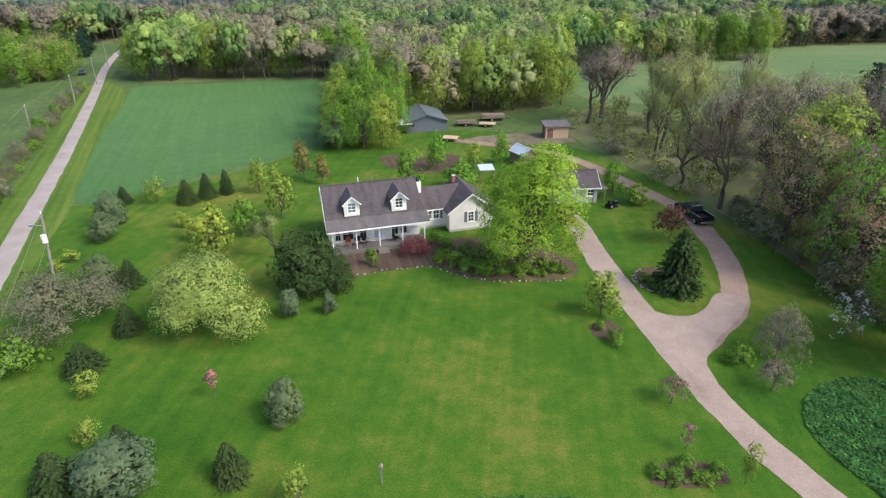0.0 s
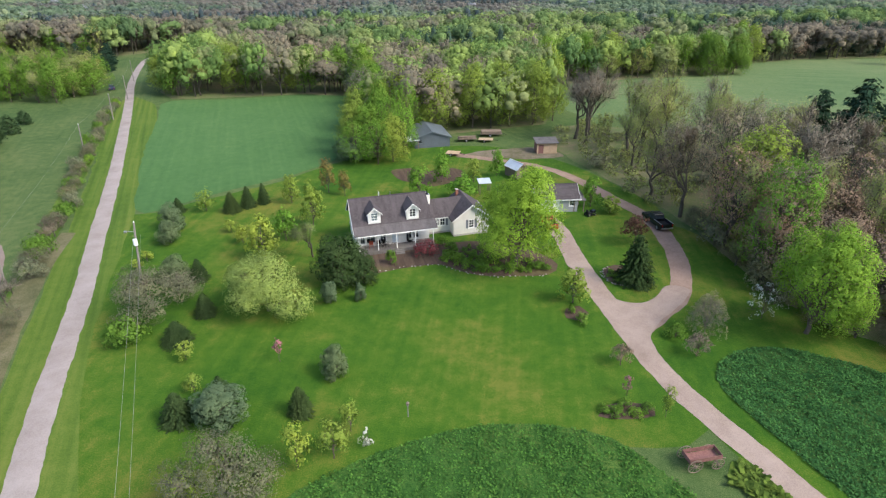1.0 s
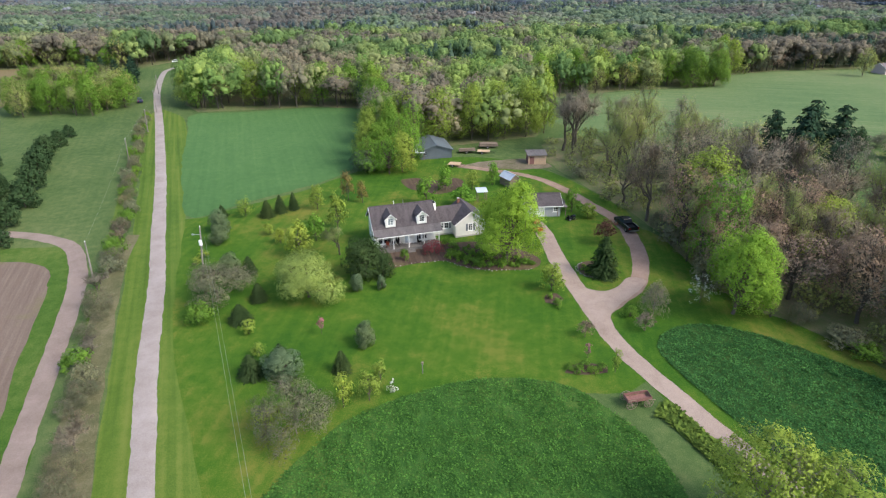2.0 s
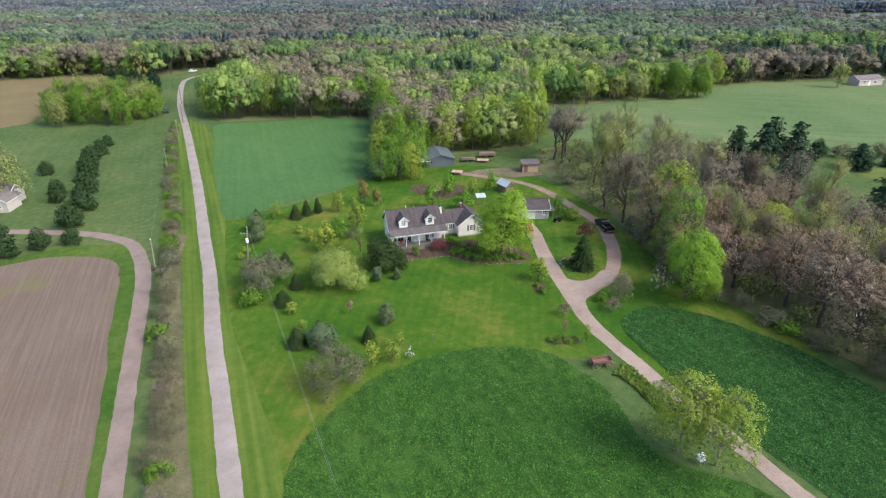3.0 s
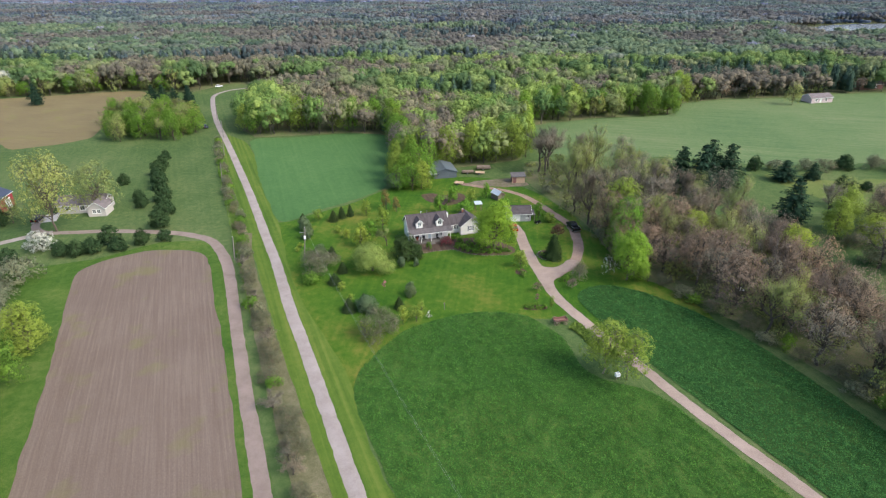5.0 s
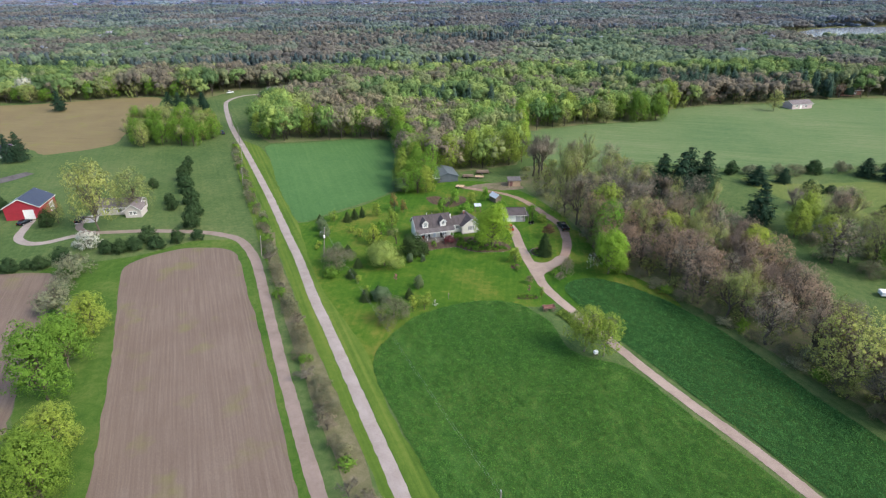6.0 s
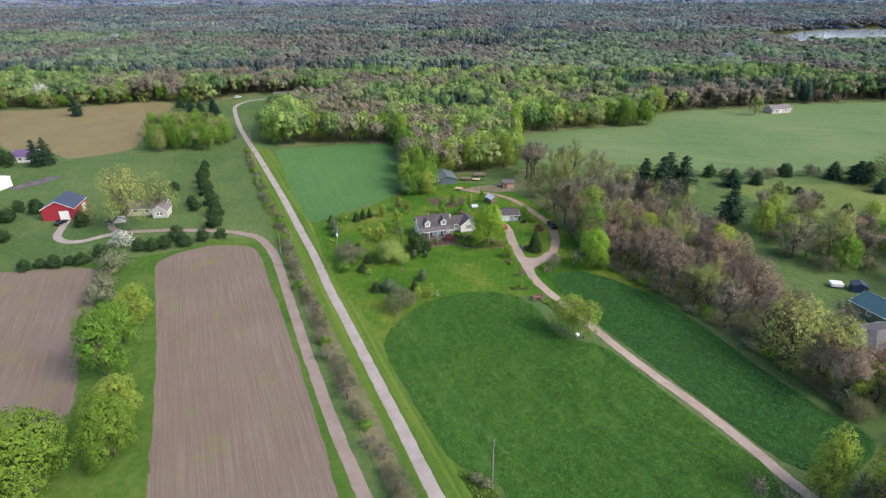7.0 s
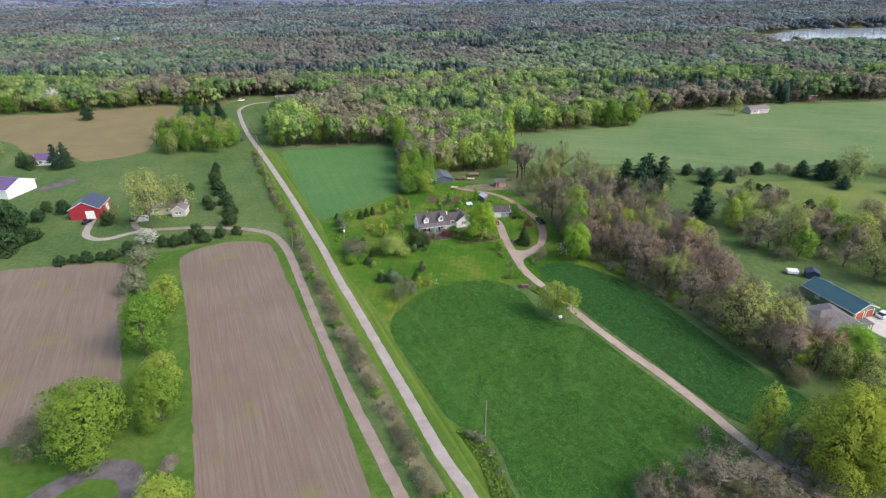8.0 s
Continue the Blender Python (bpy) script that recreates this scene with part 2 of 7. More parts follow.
LEAF_MAPLE = foliage("maple_leaves", (0.205, 0.350, 0.050))
LEAF_BRIGHT = foliage("bright_leaves", (0.150, 0.300, 0.045))
LEAF_LIME = foliage("lime_leaves", (0.250, 0.338, 0.066))
LEAF_PALE = foliage("pale_leaves", (0.285, 0.370, 0.105))
LEAF_MID = foliage("green_leaves", (0.148, 0.268, 0.045))
LEAF_OAK = foliage("oak_leaves", (0.235, 0.300, 0.050))
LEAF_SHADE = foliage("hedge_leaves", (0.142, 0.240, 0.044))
LEAF_BEIGE = foliage("beige_leaves", (0.275, 0.262, 0.165))
LEAF_PINK = foliage("pinkish_twigs", (0.285, 0.215, 0.190))
LEAF_OLIVE = foliage("olive_buds", (0.275, 0.325, 0.115))
LEAF_RUST = foliage("rust_leaves", (0.235, 0.190, 0.070))
LEAF_PURPLE = foliage("purple_leaves", (0.115, 0.066, 0.056))
LEAF_GRAYGREEN = foliage("gray_green_leaves", (0.215, 0.235, 0.150))
LEAF_GRAYBUD = foliage("gray_brown_buds", (0.275, 0.248, 0.200))
LEAF_ROSY = foliage("rosy_buds", (0.290, 0.220, 0.172))
NEEDLE_DARK = foliage("dark_needles", (0.048, 0.080, 0.030), through=0.1)
NEEDLE_GREEN = foliage("green_needles", (0.042, 0.078, 0.035), through=0.1)
NEEDLE_BLUE = foliage("blue_green_needles", (0.105, 0.155, 0.085), through=0.1)
NEEDLE_PINE = foliage("pine_needles", (0.029, 0.060, 0.038), through=0.1)
TWIG = foliage("gray_twigs", (0.215, 0.195, 0.165), 0.15, 0.0, (1.1, 1.0, 0.95))
TWIG_PURPLE = foliage("purplish_twigs", (0.222, 0.190, 0.164), 0.15, 0.0, (1.1, 1.0, 1.0))
BLOOM_PINK = foliage("pink_blossom", (0.40, 0.16, 0.24))
BLOOM_RED = foliage("crimson_leaves", (0.235, 0.065, 0.078))
BLOOM_WHITE = foliage("white_blossom", (0.58, 0.58, 0.52))
CROP_LEAF = foliage("crop_leaves", (0.068, 0.168, 0.038), 0.32, 0.25, (1.25, 1.1, 0.9))
CROP_LEAF_DEEP = foliage("deep_crop_leaves", (0.048, 0.135, 0.042), 0.3, 0.2, (1.2, 1.1, 0.9))
GRASS_LEAF = foliage("grass_blades", (0.105, 0.165, 0.036), 0.3, 0.25)
TWIG_SHRUB = foliage("shrub_twigs", (0.185, 0.162, 0.132), 0.25, 0.0, (1.1, 1.0, 0.95))
LEAF_HAZE = foliage("gray_buds", (0.172, 0.178, 0.112), 0.15)


# ---- mesh helpers ----
def mesh_object(name, bm, material, parent=None, label=""):
    me = bpy.data.meshes.new(name)
    bm.to_mesh(me)
    bm.free()
    for m in material if isinstance(material, (list, tuple)) else [material]:
        me.materials.append(m)
    ob = new(name, me)
    ob.parent = parent
    return tagged(ob, label)


def part(name, bm, material, parent, label=""):
    return mesh_object(name, bm, material, parent, label)


def thing(name, m, label, category, group=""):
    ob = new(name)
    ob.empty_display_size = 0.2
    ob.matrix_basis = m
    return tagged(ob, label, category, group)


def box(bm, x0, y0, z0, x1, y1, z1, bevel=0.0, m=None):
    vs = [bm.verts.new(v) for v in ((x0, y0, z0), (x1, y0, z0), (x1, y1, z0), (x0, y1, z0), (x0, y0, z1), (x1, y0, z1), (x1, y1, z1), (x0, y1, z1))]
    fs = [bm.faces.new([vs[i] for i in f]) for f in ((3, 2, 1, 0), (4, 5, 6, 7), (0, 1, 5, 4), (1, 2, 6, 5), (2, 3, 7, 6), (3, 0, 4, 7))]
    if bevel:
        edges = list({e for f in fs for e in f.edges})
        made = bmesh.ops.bevel(bm, geom=edges, offset=bevel, segments=2, affect="EDGES")
        vs = list({v for f in made["faces"] for v in f.verts} | {v for v in vs if v.is_valid})
    if m is not None:
        bmesh.ops.transform(bm, matrix=m, verts=vs)
    return bm


def prism(bm, outline, offset):
    """A solid: the outline's face, and a copy of it at the offset."""
    off = Vector(offset)
    a = [bm.verts.new(p) for p in outline]
    b = [bm.verts.new(Vector(p) + off) for p in outline]
    k = len(a)
    bm.faces.new(a)
    bm.faces.new(b[::-1])
    for i in range(k):
        bm.faces.new((a[i], b[i], b[(i + 1) % k], a[(i + 1) % k]))
    bmesh.ops.recalc_face_normals(bm, faces=bm.faces)
    return bm


def rod(bm, p0, p1, r0, r1=None, n=8):
    r1 = r0 if r1 is None else r1
    p0, p1 = Vector(p0), Vector(p1)
    q = (p1 - p0).to_track_quat("Z", "Y")
    rings = []
    for p, r in ((p0, r0), (p1, r1)):
        rings.append([bm.verts.new(p + q @ Vector((r * math.cos(a), r * math.sin(a), 0))) for a in np.linspace(0, 2 * math.pi, n, endpoint=False)])
    for i in range(n):
        bm.faces.new((rings[0][i], rings[0][(i + 1) % n], rings[1][(i + 1) % n], rings[1][i]))
    bm.faces.new(rings[0][::-1])
    bm.faces.new(rings[1])
    return bm


def B():
    return bmesh.new()


def quads_mesh(name, quads, materials, which=None, faces=None, normals=None):
    """A mesh of four-cornered faces: loose ones from an array (n, 4, 3), or corners (n, 3) with faces (m, 4)."""
    n = len(quads) if faces is None else len(faces)
    corners = np.ascontiguousarray(quads, dtype=np.float32).reshape(-1, 3)
    me = bpy.data.meshes.new(name)
    me.vertices.add(len(corners))
    me.vertices.foreach_set("co", corners.ravel())
    me.loops.add(n * 4)
    me.loops.foreach_set("vertex_index", np.arange(n * 4, dtype=np.int32) if faces is None else np.ascontiguousarray(faces, dtype=np.int32).ravel())
    me.polygons.add(n)
    me.polygons.foreach_set("loop_start", np.arange(0, n * 4, 4, dtype=np.int32))
    me.polygons.foreach_set("loop_total", np.full(n, 4, dtype=np.int32))
    for m in materials:
        me.materials.append(m)
    if which is not None:
        me.polygons.foreach_set("material_index", np.ascontiguousarray(which, dtype=np.int32))
    if faces is not None:
        me.polygons.foreach_set("use_smooth", np.ones(n, dtype=bool))
    me.update(calc_edges=True)
    if normals is not None:
        # Leaves take the light as the rounded mass of their clump does.
        soft = me.attributes.new("custom_normal", "FLOAT_VECTOR", "POINT")
        soft.data.foreach_set("vector", np.ascontiguousarray(normals, dtype=np.float32).ravel())
    return me


def smooth_line(points, step=2.0, closed=False):
    """A rounded line through the points (Catmull-Rom), at about even steps."""
    p = [np.array(q, float) for q in points]
    k = len(p)
    out = []
    for i in range(k if closed else k - 1):
        if closed:
            a, b, c, d = p[i - 1], p[i], p[(i + 1) % k], p[(i + 2) % k]
        else:
            a, b, c, d = p[max(i - 1, 0)], p[i], p[i + 1], p[min(i + 2, k - 1)]
        m = max(1, int(np.linalg.norm(c - b) / step))
        for t in np.arange(m) / m:
            out.append(0.5 * (2 * b + (c - a) * t + (2 * a - 5 * b + 4 * c - d) * t * t + (3 * b - a - 3 * c + d) * t**3))
    if not closed:
        out.append(p[-1])
    return np.array(out)


def inside(poly, x, y):
    """Which of the points x, y lie in the polygon."""
    x, y = np.asarray(x, float), np.asarray(y, float)
    hit = np.zeros(x.shape, bool)
    k = len(poly)
    for i in range(k):
        (x0, y0), (x1, y1) = poly[i - 1], poly[i]
        if y0 != y1:
            hit ^= ((y0 > y) != (y1 > y)) & (x < (x1 - x0) * (y - y0) / (y1 - y0) + x0)
    return hit


def sheet(name, points, z, material, label, step=2.0, ragged=0.0, rounded=True):
    """A flat piece of the ground with a rounded, slightly uneven outline."""
    line = smooth_line(points, step, True) if rounded else np.array(points, float)
    bm = B()
    vs = []
    for x, y in line:
        d = Vector((noise.noise((x * 0.35, y * 0.35, 3.1)), noise.noise((x * 0.35, y * 0.35, 8.7)), 0)) * ragged
        vs.append(bm.verts.new(Vector((x, y, z)) + d))
    bm.faces.new(vs)
    bmesh.ops.recalc_face_normals(bm, faces=bm.faces)
    for f in bm.faces:
        if f.normal.z < 0:
            f.normal_flip()
    bmesh.ops.triangulate(bm, faces=bm.faces)
    ob = mesh_object(name, bm, material)
    return tagged(ob, label, kind="structure")


def lane(name, points, widths, z, material, label, crown=0.035, ragged=0.15, step=0.4):
    """A gravel lane along a line, crowned in the middle and ragged at its edges."""
    line = smooth_line(points, step)
    t = np.linspace(0, 1, len(line))
    w = np.interp(t, np.linspace(0, 1, len(widths)), widths)
    bm = B()
    rows = []
    for i, (x, y) in enumerate(line):
        d = line[min(i + 1, len(line) - 1)] - line[max(i - 1, 0)]
        d = d / (np.linalg.norm(d) + 1e-9)
        nx, ny = -d[1], d[0]
        row = []
        for s in (-1, -0.62, -0.4, 0, 0.4, 0.62, 1):
            e = ragged * (noise.noise((x * 0.5 + s * 9, y * 0.5, 1.7)) + 0.6 * noise.noise((x * 2.1 + s * 9, y * 2.1, 5.2))) if abs(s) == 1 else 0
            h = z + crown * (1 - s * s) - (0.02 if abs(s) == 0.4 else 0)
            row.append(bm.verts.new((x + nx * (s * w[i] / 2 + e), y + ny * (s * w[i] / 2 + e), h)))
        rows.append(row)
    for a, b in zip(rows, rows[1:]):
        for j in range(6):
            f = bm.faces.new((a[j], b[j], b[j + 1], a[j + 1]))
            if f.normal.z < 0:
                f.normal_flip()
    bmesh.ops.recalc_face_normals(bm, faces=bm.faces)
    ob = mesh_object(name, bm, material)
    for p in ob.data.polygons:
        p.use_smooth = True
    return tagged(ob, label, kind="structure")


# ---- the ground and what lies on it ----
ROAD_LINE = [(13.1, -80), (5.6, -65), (-1.3, -51.3), (-6.9, -41.2), (-13.1, -27.6), (-21.2, -10.2), (-30.9, 10.8), (-37.5, 24.6), (-46.2, 44.6), (-54.5, 62), (-67.2, 89), (-79.5, 114), (-97.9, 151), (-118.7, 192), (-138.3, 237), (-143.3, 255), (-139.8, 269), (-130.3, 275), (-120.3, 277)]
LEFT_DRIVE = [(0.5, -80), (-6.5, -65), (-13.8, -50.8), (-21.2, -36.2), (-25.8, -27.2), (-36.6, -4), (-42.2, 8.6), (-48.5, 23), (-56.2, 40.5), (-61.6, 50.3), (-67.5, 57.4), (-76, 61.2), (-85, 62.4), (-97, 62.8), (-107, 61.8), (-114, 61.5), (-119, 65), (-121, 70)]
BARN_DRIVE = [(-112, 61.8), (-117, 58.5), (-122.8, 54), (-128, 54), (-132.5, 57.5), (-135, 63), (-137.5, 70.5)]
HOUSE_DRIVE = [(72, -74), (62, -56), (52.5, -38.8), (48.8, -30.6), (45.5, -23.6), (41.6, -16.4), (37.5, -9.6), (32.9, -1.0), (28.8, 7.4), (24.5, 15.6), (22.1, 20.8), (20.0, 25.4), (18.1, 30.2), (16.8, 36.3), (16.0, 41), (15.1, 46.6), (14.0, 54), (13.4, 62.5), (12.2, 68)]
LOOP_TRACK = [(17.2, 37.5), (20.5, 41), (24, 44.8), (26.4, 50.5), (27.6, 56), (28, 61), (28, 66), (27, 70.5), (24, 77.3), (20.7, 85), (16.6, 91.5), (11.5, 95.7), (5.8, 98.2), (0, 101), (-4, 103.5)]
BACK_FIELD = [(-89, 156), (-81, 134), (-68, 101), (-57.5, 79), (-53.5, 71), (-49.5, 71), (-42.4, 79.5), (-32.5, 89), (-27, 98), (-24, 112), (-26, 135), (-31, 161), (-50, 166), (-72, 160)]
FRONT_CROP = [(-11.4, 18.4), (-16.5, 12), (-19.8, 5), (-19.6, -2), (-14.9, -13), (-5.5, -32), (-1, -35.4), (2.5, -37.2), (5, -42), (6.4, -48), (10, -56), (22, -62), (41, -52), (49.2, -37.2), (44.6, -26.8), (36.8, -13.0), (30.0, -0.8), (24.0, 2.2), (19.3, 5.5), (16.8, 15.5), (11, 22.4), (5, 24), (-1.5, 23.4)]
RIGHT_CROP = [(22.6, 30.5), (24.9, 21.5), (31.6, 6.5), (38.4, -6.5), (45.6, -20), (52.6, -32.5), (61, -35.6), (71, -28), (66, -18.5), (60, -5), (54, 10), (46, 23.6), (36.2, 32.8), (28, 35.2)]
PLOUGH_A = [(-91, 41.5), (-81, 50.6), (-68.5, 50.8), (-62.5, 44.5), (-55.6, 30), (-43.6, 5.4), (-28.8, -27.4), (-19.4, -50.1), (-8, -78), (-34, -86), (-49.6, -52), (-61, -25.4), (-75.2, 5.6), (-87.5, 30.5)]
PLOUGH_B = [(-160, 24), (-144, 31.2), (-128.6, 34.2), (-109, 35.8), (-101.5, 27), (-87.4, -4.5), (-78.7, -23.5), (-84, -36), (-100, -44), (-130, -60), (-170, -40)]
TAN_FIELD = [(-330, 226), (-294, 238), (-254, 246), (-198, 266), (-181, 244), (-170, 190), (-160, 157), (-181, 141), (-190, 148), (-216, 153), (-256, 182), (-330, 190)]
FAR_MEADOW = [(25, 176), (61, 193), (99, 202), (113, 226), (142, 239), (178, 243), (200, 252), (290, 264), (420, 290), (470, 210), (360, 140), (201, 131), (166, 130), (130, 122), (99, 124), (73, 132), (39, 133), (26, 148)]
EAST_PARK = [(101, 112), (120, 106), (150, 108), (175, 104), (210, 96), (200, 70), (150, 72), (128, 74), (108, 88)]
LAKE = [(350, 545), (356, 600), (366, 622), (420, 672), (492, 725), (560, 738), (640, 746), (900, 790), (1150, 700), (1000, 560), (700, 505), (520, 500), (430, 512), (392, 530)]
EAST_WOOD = [(20, 104), (31, 72), (33.5, 58), (36, 44), (41, 36), (48, 27), (54, 17), (60, 5), (66, -8), (72, -20), (80, -18), (80, 4), (76, 22), (74, 42), (74, 58), (70, 70), (63, 84), (57, 104), (42, 122), (24, 126)]
NORTH_EDGE = [(-20, 112), (-27, 140), (-33, 163), (-50, 168), (-73, 163), (-89, 160), (-99, 172), (-107, 200), (-112, 232), (-100, 256), (-100, 292), (-150, 290), (-160, 262), (-198, 268), (-254, 250), (-330, 244)]

g = B()
bmesh.ops.create_grid(g, x_segments=40, y_segments=40, size=4600)
bmesh.ops.translate(g, verts=g.verts, vec=(0, 900, 0))
tagged(mesh_object("ground", g, GROUND), "green pasture reaching the horizon", kind="structure")
sheet("lawn", [(-58, 66), (-50, 48), (-38, 20), (-27, 2), (-20, -6), (-14, 10), (0, 20), (17, 22), (21, 25), (17, 36), (32, 37), (36, 42), (31, 60), (30, 74), (20, 96), (6, 108), (-14, 106), (-26, 96), (-34, 85), (-44, 76), (-50, 70)], 0.02, LAWN, "mown green lawn round the house", 3, 0.5)
sheet("lawn", [(17, 42), (17, 30), (21, 20), (25, 12), (32, 12), (40, 18), (48, 22), (45, 30), (37, 44), (34, 60), (29, 66), (27, 54)], 0.026, LAWN, "green grass between the drive and the wood", 3, 0.5)
sheet("verge", [(-104, 158), (-62, 68), (-34, 8), (-4, -52), (8, -80), (20, -80), (6, -52), (0, -40), (-14, -16), (-22, 4), (-38, 32), (-50, 62), (-54, 72), (-84, 140), (-96, 158)], 0.03, VERGE, "yellow-green mown verge beside the gravel road", 3, 0.4)
sheet("verge", [(-92, 132), (-66, 74), (-40, 18), (-14, -36), (-6, -52), (8, -80), (4, -80), (-9, -52), (-17, -36), (-43, 18), (-69, 74), (-95, 132)], 0.034, VERGE, "yellow-green mown verge beside the hedge", 3, 0.4)
sheet("grass_strip", [(-112, 38), (-92, 46), (-80, 55.5), (-66, 56), (-58, 44), (-46, 20), (-38, 2), (-27, -22), (-15, -46), (0, -78), (-40, -90), (-100, -90), (-108, -50), (-84, -36), (-78, -23), (-88, -4), (-101, 27)], 0.022, RANK_GRASS, "lush green grass between the tilled fields", 3, 0.5)
sheet("field_grain", BACK_FIELD, 0.05, WHEAT, "blue-green field of young grain", 2, 0.6)
sheet("field_crop", FRONT_CROP, 0.05, CROP, "dark green clover field in front of the house", 2, 0.5)
sheet("field_crop", RIGHT_CROP, 0.05, CROP_DEEP, "dark green clover field beside the drive", 2, 0.5)
sheet("field_tilled", PLOUGH_A, 0.05, SOIL_ROWS, "bare tilled field with pale crop rows", 2, 0.5)
sheet("field_tilled", PLOUGH_B, 0.05, SOIL_ROWS, "bare tilled field beside a hedgerow", 2, 0.5)
sheet("field_stubble", TAN_FIELD, 0.05, STUBBLE, "tan stubble field before the woods", 4, 1.5)
sheet("meadow", FAR_MEADOW, 0.05, MEADOW, "wide pale green meadow before the woods", 4, 1.5)
sheet("meadow", EAST_PARK, 0.06, PARK, "light green clearing with young conifers", 4, 1.0)
sheet("water_lake", LAKE, 0.08, WATER, "pale lake under a bright sky", 10, 6)
sheet("soil_bed", [(-14.3, 54.9), (-13.2, 51.4), (-11.6, 50.2), (-7.6, 52), (-3.6, 52.6), (-1.6, 51.2), (1.2, 49.8), (6, 49.6), (9.8, 50.2), (11.4, 52.6), (9, 56.5), (3, 59.5), (-3.8, 59)], 0.05, SOIL, "brown planting bed before the porch", 1, 0.3)
sheet("soil_patch", [(-14.6, 90.8), (-11.6, 85.4), (-9, 84.2), (-5.5, 82.2), (-1.2, 87), (-1, 91.5), (-4.5, 93), (-8, 90.8), (-11, 92.6)], 0.05, SOIL, "brown dug garden patch behind the house", 1, 0.5)
sheet("soil_bed", [(10.6, 25.2), (13, 24.7), (15.4, 25.3), (15.6, 26.3), (13.5, 26.9), (11.2, 26.5)], 0.05, SOIL, "flower bed in the lawn", 1, 0.3)
sheet("soil_bed", [(10.4, 40.2), (12, 39.6), (13.1, 41.2), (12.2, 42.8), (10.8, 42.2)], 0.05, SOIL, "round brown bed beside the drive", 1, 0.2)
sheet("rough_grass", [(18.4, 18.4), (19.4, 17.8), (23.6, 9.4), (26.2, 9.6), (24.6, 13.6), (20.6, 20.6)], 0.05, VERGE, "rough strip of long grass beside the drive", 1, 0.3)
sheet("rough_grass", [(-3.9, -35.5), (-1, -36), (2, -38.2), (4, -42.5), (5.4, -49), (8, -55), (4, -55), (0, -43)], 0.055, LAWN, "overgrown grass patch beside the road", 1, 0.3)
sheet("yard_asphalt", [(-82, -58), (-79, -51), (-76, -47.4), (-72.5, -44), (-66.5, -43.2), (-61.5, -45.5), (-58.6, -52), (-59.5, -60), (-63.6, -60), (-63, -52), (-66, -48.2), (-70, -47.8), (-73.5, -50.5), (-76, -55), (-77, -60)], 0.05, ASPHALT, "cracked gray asphalt turning loop", 1, 0.3)
sheet("yard_concrete", [(99.6, 1.2), (103.8, -7.5), (114, -4), (111.5, 6.5), (107.5, 6.2)], 0.05, CONCRETE, "pale concrete yard before the garage", 2, 0.1, False)
sheet("yard_asphalt", [(-176, 100), (-171, 108), (-168, 116), (-173, 118), (-178, 110), (-181, 102)], 0.05, ASPHALT, "gray asphalt apron beside the purple barn", 2, 0.2, False)
sheet("yard_dirt", [(-2, 100), (6, 99.5), (14, 99), (20, 101), (17, 107), (8, 106), (2, 103.5)], 0.045, YARD_DIRT, "worn dirt yard by the sheds", 1, 0.6)
sheet("yard_concrete", [(-116, 69.4), (-122, 67.4), (-124.5, 73), (-118.6, 75.5)], 0.06, CONCRETE, "pale parking apron beside the ranch house", 2, 0.1, False)
sheet("scrub_ground", [(-60, 62), (-56, 48), (-44, 20), (-34, -2), (-25, -20), (-16, -38), (-9, -53), (4, -80), (8, -80), (-4, -53), (-12, -38), (-20, -20), (-30, 0), (-41, 22), (-53, 48), (-58, 62)], 0.036, SCRUB, "rough brown scrub strip between the lanes", 3, 0.5)
lane("road", ROAD_LINE, [2.4, 2.35, 2.35, 2.4, 2.4, 2.4, 2.4, 2.4], 0.042, GRAVEL, "pale gravel road", 0.06)
lane("driveway", LEFT_DRIVE, [2.5, 2.45, 2.4, 2.4, 2.6, 2.3, 2.1], 0.046, LANE_DIRT, "pinkish dirt and gravel lane")
lane("driveway", BARN_DRIVE, [2.6, 2.4, 2.6], 0.05, GRAVEL, "gravel path to the red barn")
sheet("driveway_fork", [(14.2, 46.4), (16.0, 44.9), (17.6, 43.7), (19.4, 43.6), (21.6, 45.0), (23.8, 47.6), (25.9, 46.6), (24.6, 44.2), (22.6, 41.9), (20.4, 39.8), (18.6, 37), (18.2, 33.4), (17.2, 32.4), (16.4, 36), (15.2, 41)], 0.09, DRIVE, "gravel fork of the drive", 0.6, 0.25)
lane("driveway", HOUSE_DRIVE, [2.2, 2.2, 2.2, 2.2, 2.25, 2.4, 2.7, 3.0], 0.05, DRIVE, "pinkish gravel drive to the house")
lane("driveway", LOOP_TRACK, [2.4, 2.5, 2.6, 2.4, 2.1, 1.9, 2.2], 0.044, TRACK, "worn brown dirt track behind the house")

woods_south = [(-20, 112), (20, 128), (26, 150), (26, 178), (61, 195), (99, 204), (112, 228), (142, 241), (178, 245), (200, 254), (290, 266), (420, 292), (700, 380), (1500, 700)]
tagged(sheet("ground_woods", woods_south + [(2200, 1500), (1800, 4000), (-1800, 4000), (-2000, 1200), (-900, 330)] + NORTH_EDGE[::-1], 0.03, WOODS_FLOOR, "brown leaf-littered forest floor", rounded=False))
sheet("ground_woods", EAST_WOOD, 0.04, WOODS_FLOOR, "brown shaded floor of the bare wood", 3, 1.0)


